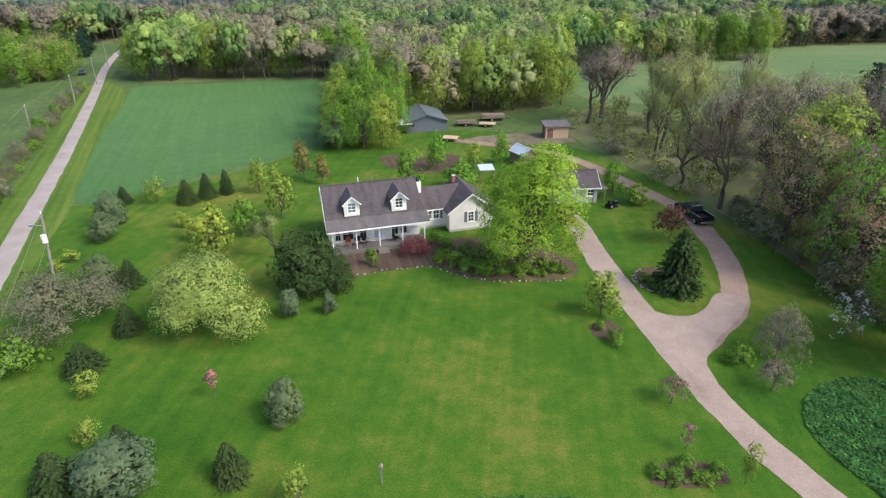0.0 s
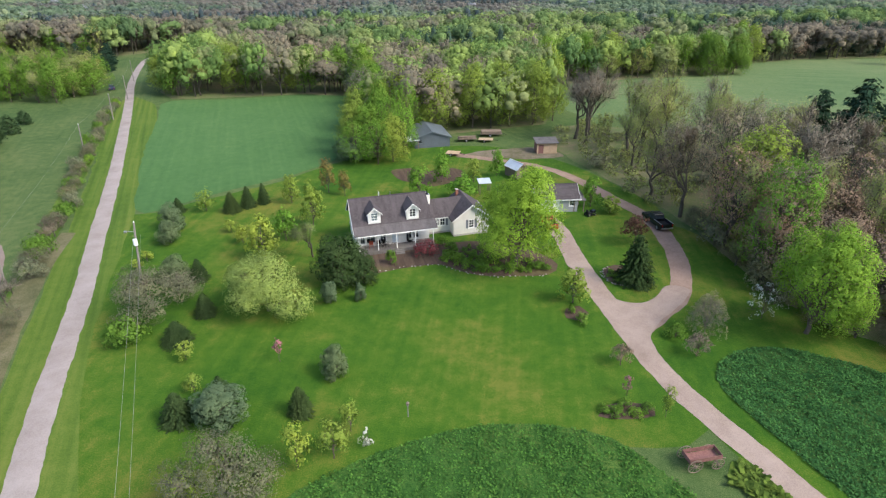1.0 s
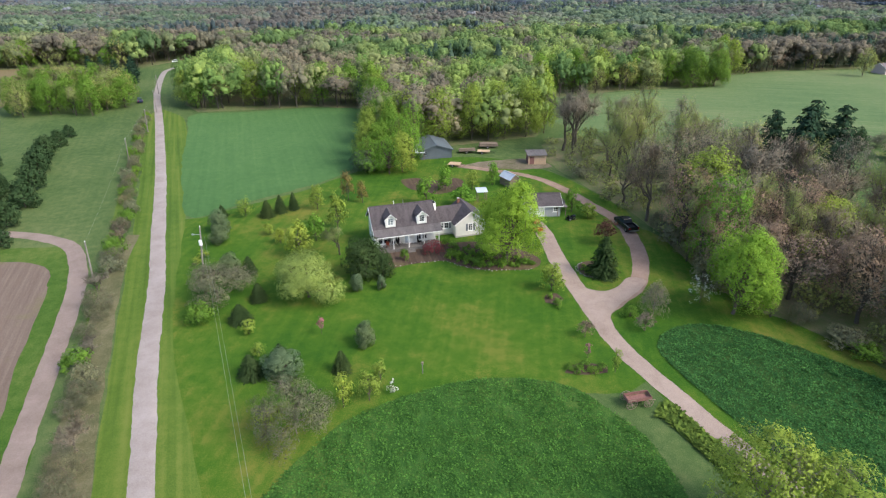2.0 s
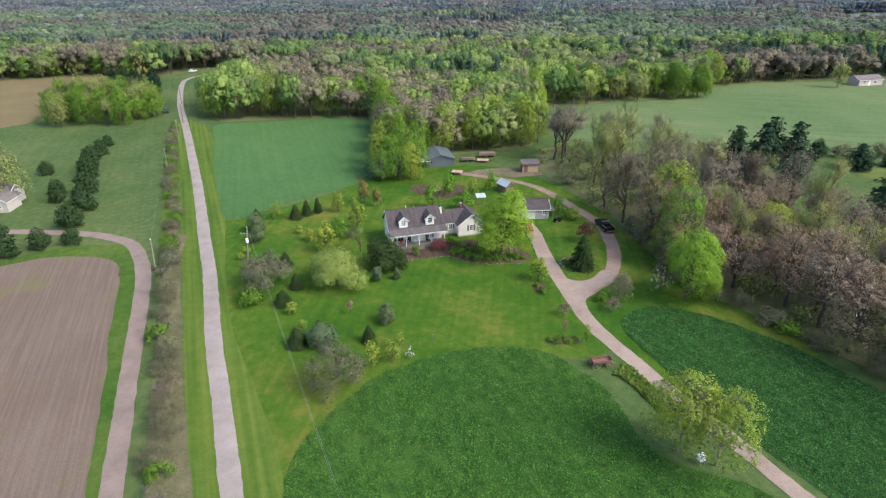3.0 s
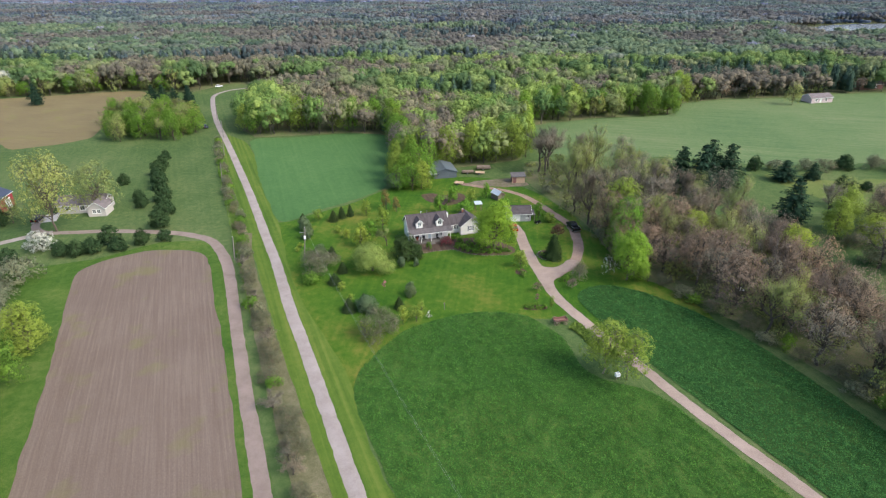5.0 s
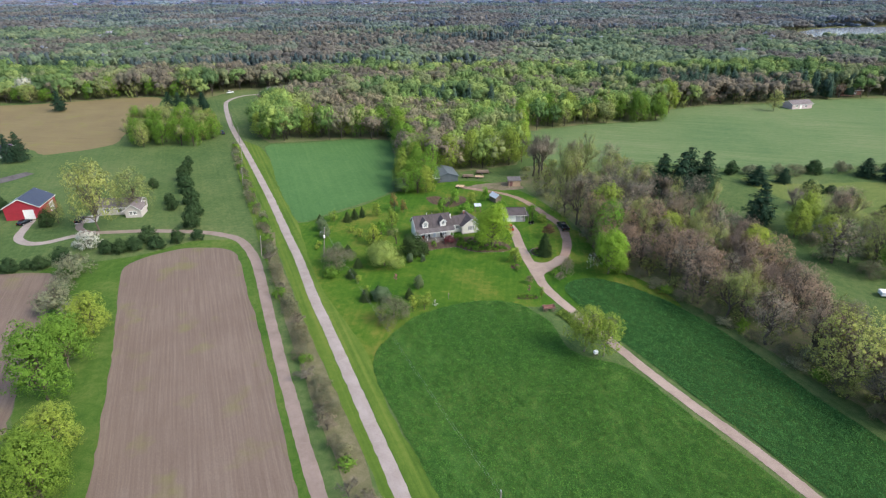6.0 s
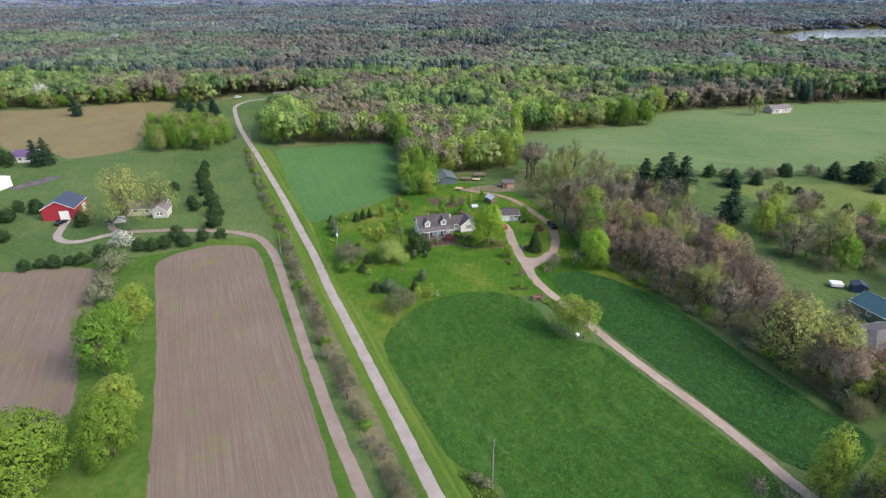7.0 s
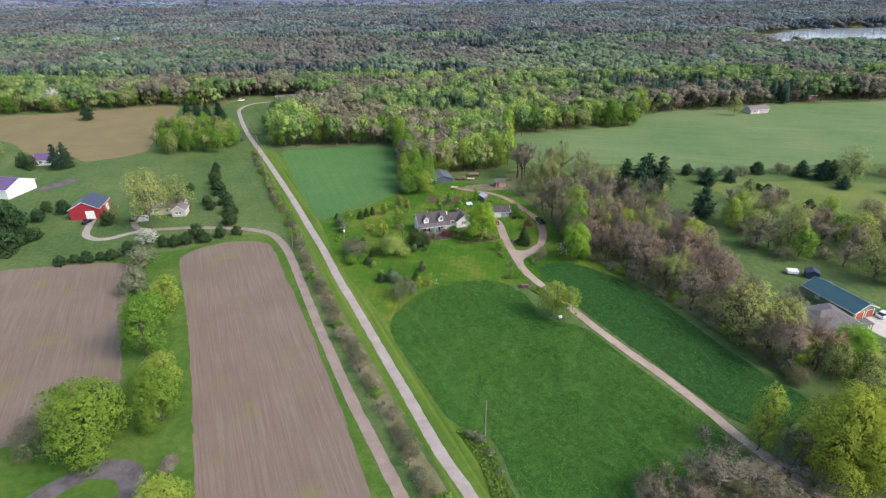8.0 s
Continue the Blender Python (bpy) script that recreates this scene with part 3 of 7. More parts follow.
def ridges(field, turn, gap, name, label):
    """The rows of a tilled field: low ridges clipped to the field."""
    poly = smooth_line(field, 2, True)
    c, s = math.cos(radians(turn)), math.sin(radians(turn))
    u = poly @ np.array([c, s])
    v = poly @ np.array([-s, c])
    rows = []
    for a in np.arange(u.min() + 0.5, u.max() - 0.4, gap):
        cuts = []
        for i in range(len(poly)):
            if (u[i - 1] > a) != (u[i] > a):
                f = (a - u[i - 1]) / (u[i] - u[i - 1])
                cuts.append(v[i - 1] + f * (v[i] - v[i - 1]))
        cuts.sort()
        for lo, hi in zip(cuts[::2], cuts[1::2]):
            k = max(2, int((hi - lo) / 3))
            b = np.linspace(lo + 0.6, hi - 0.6, k)
            j = np.array([noise.noise((a * 2.3, t * 0.22, 0.5)) for t in b])
            wob, h, w = 0.10 * j, 0.008 + 0.007 * (1 + j), gap * 0.3
            for side in (-1, 1):
                edge = np.stack([c * (a + side * w + wob) - s * b, s * (a + side * w + wob) + c * b, np.full(k, 0.055)], 1)
                top = np.stack([c * (a + wob) - s * b, s * (a + wob) + c * b, 0.05 + h], 1)
                q = np.stack([edge[:-1], edge[1:], top[1:], top[:-1]], 1)
                rows.append(q if side < 0 else q[:, ::-1])
    ob = new(name, quads_mesh(name, np.concatenate(rows)[:, ::-1], [SOIL_ROWS]))
    return tagged(ob, label, "soil", kind="stuff")


ridges(PLOUGH_A, 24.5, 0.62, "soil_ridges", "long low ridges of tilled soil")
ridges(PLOUGH_B, 24.5, 0.7, "soil_ridges", "long low ridges of tilled soil")


def swell(p, cell, r):
    """A smooth random height between 0 and 1 over the plan, with hills about a cell wide."""
    q = p / cell
    lo = np.floor(q.min(0)).astype(int) - 1
    size = np.ceil(q.max(0)).astype(int) - lo + 2
    grid = r.uniform(0, 1, tuple(size))
    f = q - lo
    k = f.astype(int)
    f = f - k
    f = f * f * (3 - 2 * f)
    a, b = grid[k[:, 0], k[:, 1]], grid[k[:, 0] + 1, k[:, 1]]
    c, d = grid[k[:, 0], k[:, 1] + 1], grid[k[:, 0] + 1, k[:, 1] + 1]
    return (a * (1 - f[:, 0]) + b * f[:, 0]) * (1 - f[:, 1]) + (c * (1 - f[:, 0]) + d * f[:, 0]) * f[:, 1]


def crop(field, n, seed, name, label, material, size, height, turn=24.0):
    """Leaf clumps of a crop: uneven drifts, thicker along the drill rows."""
    r = np.random.RandomState(seed)
    poly = smooth_line(field, 2, True)
    lo, hi = poly.min(0), poly.max(0)
    p = r.uniform(lo, hi, (n * 6, 2))
    p = p[inside(poly, p[:, 0], p[:, 1])]
    c, s_ = math.cos(radians(turn)), math.sin(radians(turn))
    rows = np.stack([p[:, 0] * c + p[:, 1] * s_, (p[:, 1] * c - p[:, 0] * s_) * 0.45], 1)
    h = 0.6 * swell(rows, 0.75, r) + 0.25 * swell(rows, 2.6, r) + 0.15 * swell(p, 9.0, r)
    keep = r.uniform(0.0, 0.7, len(p)) < h
    p, h = p[keep][:n], h[keep][:n]
    k = len(p)
    a, tilt = r.uniform(0, 2 * math.pi, k), r.uniform(0.05, 0.7, k)
    s = size * r.uniform(0.6, 1.4, k)
    d = np.stack([np.cos(a), np.sin(a), np.zeros(k)], 1)
    e = np.stack([-np.sin(a) * np.cos(tilt), np.cos(a) * np.cos(tilt), np.sin(tilt)], 1)
    base = np.concatenate([p, (0.05 + height * (np.clip(h * 2.2 - 0.7, 0.0, 1.2) + r.uniform(0, 0.25, k)))[:, None]], 1)
    q = np.stack([base - d * s[:, None] / 2, base + d * s[:, None] / 2, base + d * s[:, None] * 0.3 + e * s[:, None], base - d * s[:, None] * 0.3 + e * s[:, None]], 1)
    q[:, :, 2] = np.maximum(q[:, :, 2], 0.05)
    return tagged(new(name, quads_mesh(name, q, [material])), label, "crop", kind="stuff")


crop(FRONT_CROP, 150000, 5, "clover", "thick dark green clover plants", CROP_LEAF, 0.14, 0.13)
crop(RIGHT_CROP, 90000, 6, "clover", "thick deep green clover plants beside the drive", CROP_LEAF_DEEP, 0.14, 0.13, 30)
crop([(18.6, 18.2), (19.6, 17.6), (23.4, 9.8), (25.8, 9.8), (24.2, 13.6), (20.4, 20.2)], 1600, 7, "long_grass", "long pale grass beside the drive", GRASS_LEAF, 0.35, 0.2)
crop([(-3.4, -36), (-1, -36.4), (1.6, -38.6), (3.6, -42.5), (5, -49), (7, -55), (4, -55), (0.5, -43)], 2200, 8, "long_grass", "overgrown grass beside the road", GRASS_LEAF, 0.4, 0.25)


# ---- plants ----
def cards(points, normals, size, r, stretch=1.0, along=None, loose=0.33):
    """Leaf clumps: lozenges that face about along the normals."""
    k = len(points)
    n = normals + r.normal(0, loose, (k, 3))
    n /= np.linalg.norm(n, axis=1)[:, None] + 1e-9
    t = r.normal(0, 1, (k, 3)) if along is None else along + r.normal(0, 0.25, (k, 3))
    t -= n * (t * n).sum(1)[:, None]
    t /= np.linalg.norm(t, axis=1)[:, None] + 1e-9
    b = np.cross(n, t)
    s = (size * r.uniform(0.55, 1.35, k))[:, None]
    w = s * r.uniform(0.5, 0.85, (k, 1)) / stretch
    o = r.uniform(-0.25, 0.25, (k, 1)) * s
    return np.stack([points - b * w / 2 + t * o, points + t * s * stretch / 2 - n * s * 0.12, points + b * w / 2 + t * o, points - t * s * stretch / 2], 1)


def unit(v):
    return v / (np.linalg.norm(v, axis=1)[:, None] + 1e-9)


def tufts(r, centre, rad, n, mid, axes, tuft, per=14, floor=-1e9, open_=0.6):
    """Leaf places on small tufts that sit all over the lobes of a crown: points and the way each faces."""
    m = max(len(centre), n // per)
    j = r.randint(0, len(centre), m * 4)
    d = unit(r.normal(0, 1, (m * 4, 3)) + np.array([0, 0, 0.25]))
    p = centre[j] + d * rad[j] * r.uniform(0.78, 1.03, (m * 4, 1))
    out = unit((p - mid) / axes)
    deep = np.zeros(len(p), bool)
    for c, q in zip(centre, rad):
        deep |= (((p - c) / q) ** 2).sum(1) < open_
    keep = ~deep & ((d * out).sum(1) > -0.4) & (p[:, 2] > floor)
    p, d, out = p[keep][:m], d[keep][:m], out[keep][:m]
    j = np.repeat(np.arange(len(p)), per)
    e = unit(r.normal(0, 1, (len(j), 3)) + d[j] * 0.8 + np.array([0, 0, 0.35]))
    c = tuft * r.uniform(0.6, 1.3, len(p))[j][:, None]
    return p[j] + e * c * r.uniform(0.7, 1.05, (len(j), 1)), unit(e * 0.6 + d[j] * 0.5 + out[j] * 0.45 + np.array([0, 0, 0.12]))


def tube(p0, p1, r0, r1, k=5):
    p0, p1 = np.array(p0, float), np.array(p1, float)
    d = p1 - p0
    d = d / (np.linalg.norm(d) + 1e-9)
    a = np.cross(d, (0.3, 0.9, 0.1) if abs(d[2]) > 0.5 else (0, 0, 1))
    a /= np.linalg.norm(a)
    b = np.cross(d, a)
    ang = np.linspace(0, 2 * math.pi, k + 1)
    ring = np.cos(ang)[:, None] * a + np.sin(ang)[:, None] * b
    lo, hi = p0 + ring * r0, p1 + ring * r1
    return np.stack([lo[:-1], lo[1:], hi[1:], hi[:-1]], 1)


def limb(p0, p1, r0, r1, r, sag=0.12, k=5, pieces=3):
    """A branch in some bent pieces."""
    p0, p1 = np.array(p0, float), np.array(p1, float)
    pts = [p0 + (p1 - p0) * t for t in np.linspace(0, 1, pieces + 1)]
    far = np.linalg.norm(p1 - p0)
    for i in range(1, pieces):
        pts[i] = pts[i] + r.normal(0, 0.07, 3) * far + np.array([0, 0, -sag * far * math.sin(math.pi * i / pieces) * 0.5])
    rad = np.linspace(r0, r1, pieces + 1)
    return [tube(pts[i], pts[i + 1], rad[i], rad[i + 1], k) for i in range(pieces)]


def lobes_of(r, count, height, width, base, taper, lobe=1.0):
    """Centres and radii of the clumps that make up a crown."""
    mid, a, c = height * (1 + base) / 2, width / 2, height * (1 - base) / 2
    u = r.normal(0, 1, (count, 3))
    u /= np.linalg.norm(u, axis=1)[:, None]
    u[:, 2] = np.where(u[:, 2] < -0.5, -u[:, 2], u[:, 2])
    k = r.uniform(0.45, 0.80, count)[:, None]
    centre = u * k * np.array([a, a, c]) + np.array([0, 0, mid])
    z = (centre[:, 2] - height * base) / (height * (1 - base))
    centre[:, :2] *= (1 - taper * z)[:, None]
    rad = lobe * r.uniform(0.24, 0.42, count)[:, None] * np.array([a, a, min(c, a * 1.3)])
    return centre, rad * (1 - 0.35 * taper * z)[:, None]


def dome(centre, rad, r, rings=4, sides=6):
    """A lumpy cap of leaves, one clump of a distant crown: corners and faces."""
    v = []
    for i in range(rings + 1):
        t = 0.68 * math.pi * i / rings
        ring = []
        for k in range(sides):
            a = 2 * math.pi * (k + 0.5 * (i % 2)) / sides
            ring.append(np.array([math.sin(t) * math.cos(a), math.sin(t) * math.sin(a), math.cos(t)]))
        v.append(ring)
    w = 1 + r.uniform(-0.16, 0.14, (rings + 1, sides))
    w[0], w[-1] = w[0, 0], w[-1, 0]
    g = (np.array(v) * w[..., None] * rad + centre).reshape(-1, 3)
    at = np.arange((rings + 1) * sides).reshape(rings + 1, sides)
    far = np.roll(at, -1, axis=1)
    return g, np.stack([at[1:], far[1:], far[:-1], at[:-1]], 2).reshape(-1, 4)


def leafy(seed, n, size, height, width, base=0.2, count=14, taper=0.3, trunk=0.16, bark=BARK, leaf=LEAF_MID, twigs=0, stretch=1.0, lobe=1.0, core=1.0, tuft=None):
    """Two meshes of a broad-leaved tree: trunk with limbs, and a crown of leafy tufts on uneven lobes."""
    r = np.random.RandomState(seed)
    centre, rad = lobes_of(r, count, height, width, base, taper, lobe)
    mid, axes = np.array([0, 0, height * (1 + base) / 2]), np.array([width / 2, width / 2, height * (1 - base) / 2])
    tuft = tuft or max(0.16, 0.045 * width)
    p, d = tufts(r, centre, rad, n, mid, axes, tuft, 14, height * base * 0.7)
    reach = np.percentile(np.hypot(p[:, 0], p[:, 1]), 97)
    low, high = np.percentile(p[:, 2], (1, 99.5))
    grow = np.array([width / 2 / reach, width / 2 / reach, (height * (1 - base)) / (high - low)])
    p, centre, rad = p * grow, centre * grow, rad * grow
    lift = np.array([0, 0, height - high * grow[2]])
    p, centre = p + lift, centre + lift
    # Larger leaves inside, which close the crown.
    j = r.randint(0, count, int(n * 0.22 * core))
    e = unit(r.normal(0, 1, (len(j), 3)) + np.array([0, 0, 0.2]))
    inside_at = centre[j] + e * rad[j] * r.uniform(0.35, 0.8, (len(j), 1))
    leaves = np.concatenate([cards(p, d, size, r, stretch), cards(inside_at, e, size * 1.9, r)])
    facing = np.repeat(np.concatenate([d, unit(e + unit((inside_at - mid) / axes))]), 4, axis=0)
    wood = []
    top = np.array([r.normal(0, 0.03) * width, r.normal(0, 0.03) * width, height * 0.8])
    fork = np.array([top[0] * 0.3, top[1] * 0.3, height * max(base, 0.12)])
    wood += limb((0, 0, -0.1), fork, trunk, trunk * 0.75, r, 0, 7, 2)
    wood += limb(fork, top, trunk * 0.75, trunk * 0.12, r, 0, 6, 4)
    for c in centre:
        t = r.uniform(0.05, 0.6)
        start = fork + (top - fork) * t * min(1, max(0.1, (c[2] - fork[2]) / (top[2] - fork[2] + 1e-6)))
        wood += limb(start, c, trunk * 0.4, trunk * 0.07, r, 0.1, 4, 3)
    if twigs:
        j = r.randint(0, count, twigs)
        q = unit(r.normal(0, 1, (twigs, 3)) * 0.6 + unit(centre[j] - np.array([0, 0, height * base])))
        a = centre[j] + q * rad[j] * r.uniform(0, 0.5, (twigs, 1))
        b = centre[j] + q * rad[j] * r.uniform(0.8, 1.2, (twigs, 1))
        wood.append(slivers(a, b, 0.014, r))
    return quads_mesh("trunk", np.concatenate(wood), [bark]), quads_mesh("crown", leaves, [leaf], normals=facing)


def slivers(a, b, width, r):
    """Thin twigs from a to b, narrowing to their tips."""
    d = b - a
    side = np.cross(d, r.normal(0, 1, d.shape))
    side /= np.linalg.norm(side, axis=1)[:, None] + 1e-9
    bend = r.normal(0, 0.06, d.shape) * np.linalg.norm(d, axis=1)[:, None]
    m = a + d * 0.55 + bend
    return np.concatenate([np.stack([a - side * width, a + side * width, m + side * width * 0.6, m - side * width * 0.6], 1), np.stack([m - side * width * 0.6, m + side * width * 0.6, b + side * width * 0.1, b - side * width * 0.1], 1)])


def bare(seed, height, width, trunk=0.22, twigs=2600, fine=0.022, bark=BARK_DARK, twig=TWIG, buds=0, bud=LEAF_OLIVE, bud_size=0.35, fork=0.28, spread=0.75, stems=1):
    """A tree without leaves, or only in bud: forked limbs in four orders, and fine twigs."""
    r = np.random.RandomState(seed)
    wood, ends = [], []
    scale = height / 12.0

    def grow(p, d, far, rad, order):
        q = p + d * far
        wood.extend(limb(p, q, rad, rad * 0.62, r, -0.06, 6 if order < 2 else 4, 3 if order < 2 else 2))
        if order == 4:
            ends.append((p, q))
            return
        if order >= 2:
            ends.append((p, q))
        for i in range(r.randint(2, 4) + (order == 0) * 2):
            e = d + r.normal(0, spread * (0.62 if order else 0.72), 3) * np.array([1, 1, 0.6]) + np.array([0, 0, 0.16])
            e /= np.linalg.norm(e)
            grow(q - d * far * r.uniform(0, 0.35) * (i > 0), e, far * r.uniform(0.62, 0.9) * (1.0 if order else 0.9), rad * r.uniform(0.45, 0.62), order + 1)

    for s in range(stems):
        lean = r.normal(0, 0.05 if stems == 1 else 0.45, 3)
        d = np.array([lean[0], lean[1], 1.0])
        grow(np.array([lean[0] * 0.4, lean[1] * 0.4, -0.1]), d / np.linalg.norm(d), height * fork, trunk, 0)
    a, b = np.array([e[0] for e in ends]), np.array([e[1] for e in ends])
    j = r.randint(0, len(a), twigs)
    start = a[j] + (b - a)[j] * r.uniform(0.1, 1.0, (twigs, 1))
    out = (b - a)[j]
    out /= np.linalg.norm(out, axis=1)[:, None]
    way = out + r.normal(0, 0.6, (twigs, 3)) + np.array([0, 0, 0.25])
    way /= np.linalg.norm(way, axis=1)[:, None]
    tip = start + way * scale * r.uniform(0.6, 1.7, (twigs, 1))
    tw = slivers(start, tip, fine, r)
    wood, crown = np.concatenate(wood), [tw]
    which = [np.zeros(len(tw), int)]
    around = tw.reshape(-1, 3) - np.array([0, 0, height * 0.5])
    facing = [unit(around + np.array([0, 0, 1.0]))]
    if buds:
        i = r.randint(0, twigs, buds)
        p = start[i] + (tip - start)[i] * r.uniform(0.3, 1.05, (buds, 1))
        mid = np.array([0, 0, height * 0.55])
        face = unit(unit((p - mid) / np.array([width / 2, width / 2, height * 0.45])) + way[i] * 0.5 + np.array([0, 0, 0.2]))
        crown.append(cards(p + r.normal(0, 0.25, p.shape), face, bud_size, r))
        which.append(np.ones(buds, int))
        facing.append(np.repeat(face, 4, axis=0))
    crown, which = np.concatenate(crown), np.concatenate(which)
    high, wide = np.percentile(crown[:, :, 2], 99.3), np.percentile(np.hypot(crown[:, :, 0], crown[:, :, 1]), 97) * 2
    fit = np.array([width / wide, width / wide, height / high])
    return quads_mesh("trunk", wood * fit, [bark]), quads_mesh("crown", crown * fit, [twig, bud], which, normals=np.concatenate(facing))


def conifer(seed, height, width, tiers=16, arms=13, size=0.34, leaf=NEEDLE_DARK, power=0.85, low=0.03, layered=0.0):
    """A conifer: tiers of drooping boughs, each set with needle sprays."""
    r = np.random.RandomState(seed)
    pts, nor, alo, wood = [], [], [], []
    wood += limb((0, 0, -0.1), (0, 0, height * 0.97), 0.02 * height, 0.01, r, 0, 6, 3)
    for i in range(tiers):
        t = (i + r.uniform(-0.2, 0.2)) / tiers
        z = height * (low + (1 - low) * max(t, 0))
        reach = width / 2 * max(0.05, (1 - t)) ** power * (1 + layered * (r.uniform(-0.5, 0.35)))
        m = max(5, int(arms * (0.45 + 0.55 * (1 - t))))
        for k in range(m):
            a = 2 * math.pi * (k + r.uniform(-0.35, 0.35)) / m
            rr = reach * r.uniform(0.72, 1.12)
            d = np.array([math.cos(a), math.sin(a), -0.22 + 0.5 * t])
            steps = max(2, int(rr / (size * 0.55)))
            if layered:
                wood += limb((0, 0, z), np.array([0, 0, z]) + d * rr * 0.8, 0.04, 0.015, r, 0.05, 4, 2)
            for s in np.linspace(0.3, 1.0, steps):
                for side in (-1, 1):
                    e = np.array([-d[1], d[0], 0]) * side * size * 0.45 * (1.1 - s)
                    pts.append(np.array([0, 0, z]) + d * rr * s + e + r.normal(0, size * 0.15, 3))
                    nor.append(np.array([d[0] * 0.55, d[1] * 0.55, 0.75]))
                    alo.append(d + np.array([-d[1], d[0], 0]) * side * 0.5)
    pts, nor, alo = np.array(pts), np.array(nor), np.array(alo)
    return quads_mesh("trunk", np.concatenate(wood), [BARK_DARK]), quads_mesh("crown", cards(pts, nor, size, r, 1.25, alo), [leaf], normals=np.repeat(unit(nor + 0.25 * r.normal(0, 1, nor.shape)), 4, axis=0))


PLANTS = {}


CALLED = {"green_tree": "tree", "lime_tree": "tree", "lone_tree": "tree", "airy_tree": "tree", "sparse_tree": "tree", "orchard_tree": "yard_tree", "green_yard_tree": "yard_tree", "rust_tree": "yard_tree", "purple_tree": "yard_tree", "weeping_tree": "yard_tree", "beige_tree": "yard_tree", "white_sapling": "blossom_tree", "white_bloom": "blossom_tree", "gray_green_bush": "shrub", "gray_shrub": "shrub", "green_bush": "bush", "red_bush": "bush", "white_bush": "bush", "rosy_tree": "bare_tree", "wood_green": "woodland_tree", "wood_lime": "woodland_tree", "blue_juniper": "juniper", "dark_juniper": "juniper", "round_conifer": "conifer"}


def kind_of(name, label, category, refs, parts=("trunk", "crown")):
    """Registers a plant: its meshes with their own height and width."""
    PLANTS[name] = (label, category, refs, parts, CALLED.get(name, name))


def plant(name, x, y, h, w, i=0, group=""):
    label, category, refs, parts, called = PLANTS[name]
    (meshes, h0, w0) = refs[i % len(refs)]
    turn = pose(x, y, 0, 0, 0, (x * 37.7 + y * 91.3) % 360)
    ob = thing(called, turn @ Matrix.Diagonal((w / w0, w / w0, h / h0, 1)), label, category, group)
    for me, called_part in zip(meshes, parts):
        p = new(called_part, me)
        p.parent = ob
    return ob


def several(fn, h, w, seeds, **more):
    return [(fn(s, height=h, width=w, **more), h, w) for s in seeds]


kind_of("maple", "large maple tree with dense bright green spring leaves", "tree", several(leafy, 13, 10.5, (11, 12), n=22000, size=0.18, base=0.12, lobe=0.85, count=44, taper=0.2, trunk=0.28, leaf=LEAF_MAPLE))
kind_of("green_tree", "broad tree with dense fresh green leaves", "tree", several(leafy, 14, 12, (21, 22), n=16400, size=0.23, base=0.04, lobe=1.0, count=52, taper=0.25, trunk=0.3, leaf=LEAF_SHADE))
kind_of("oak", "spreading oak with olive-green young leaves", "tree", several(leafy, 19, 17, (25, 26), n=23690, size=0.26, base=0.04, lobe=0.85, count=60, taper=0.2, trunk=0.4, leaf=LEAF_OAK))
kind_of("airy_tree", "tall airy tree with bright green new leaves", "tree", several(leafy, 14, 11, (23, 24), n=8200, size=0.22, base=0.12, lobe=0.9, count=44, taper=0.25, trunk=0.22, leaf=LEAF_BRIGHT, twigs=400, core=0.2))
kind_of("lime_tree", "broad spreading tree with pale lime leaves in bloom", "tree", several(leafy, 8, 12.5, (33,), n=17000, size=0.18, base=0.05, lobe=0.95, count=17, taper=0.2, trunk=0.24, leaf=LEAF_PALE, twigs=300))
kind_of("lone_tree", "airy young-leaved tree with yellow-green crown", "tree", several(leafy, 11, 9, (41, 42), n=8000, size=0.19, base=0.26, count=34, taper=0.15, trunk=0.15, bark=BARK_PALE, leaf=LEAF_LIME, twigs=500, core=0.5))
kind_of("orchard_tree", "young yard tree with fresh yellow-green leaves", "tree", several(leafy, 5, 3.6, (51, 52, 53), n=1770, size=0.18, base=0.14, count=22, taper=0.45, trunk=0.08, leaf=LEAF_LIME))
kind_of("green_yard_tree", "small yard tree with bright green leaves", "tree", several(leafy, 5, 4, (61, 62), n=2040, size=0.18, base=0.08, count=22, taper=0.4, trunk=0.08, leaf=LEAF_BRIGHT))
kind_of("rust_tree", "young tree with rusty yellow spring leaves", "tree", several(leafy, 5, 2.8, (71,), n=1150, size=0.17, base=0.2, count=16, taper=0.5, trunk=0.07, leaf=LEAF_RUST, twigs=160))
kind_of("sapling", "thin young tree with light green leaves", "tree", several(leafy, 3, 2, (81, 82), n=790, size=0.12, base=0.16, count=14, taper=0.4, trunk=0.04, leaf=LEAF_LIME))
kind_of("redbud", "small redbud tree with pink blossom", "tree", several(leafy, 2.7, 1.3, (91,), n=280, size=0.12, base=0.35, count=8, taper=0.2, trunk=0.03, leaf=BLOOM_PINK, twigs=60, core=0.4))
kind_of("white_bloom", "tree covered in white spring blossom", "tree", several(leafy, 5, 6, (95, 96), n=2300, size=0.23, base=0.06, count=26, taper=0.25, trunk=0.09, leaf=BLOOM_WHITE, twigs=200))
kind_of("gray_green_bush", "large shrub with gray-green new leaves", "shrub", several(leafy, 5, 7, (97, 98), n=2830, size=0.20, base=0.02, count=30, taper=0.2, trunk=0.08, leaf=LEAF_GRAYGREEN, twigs=500))
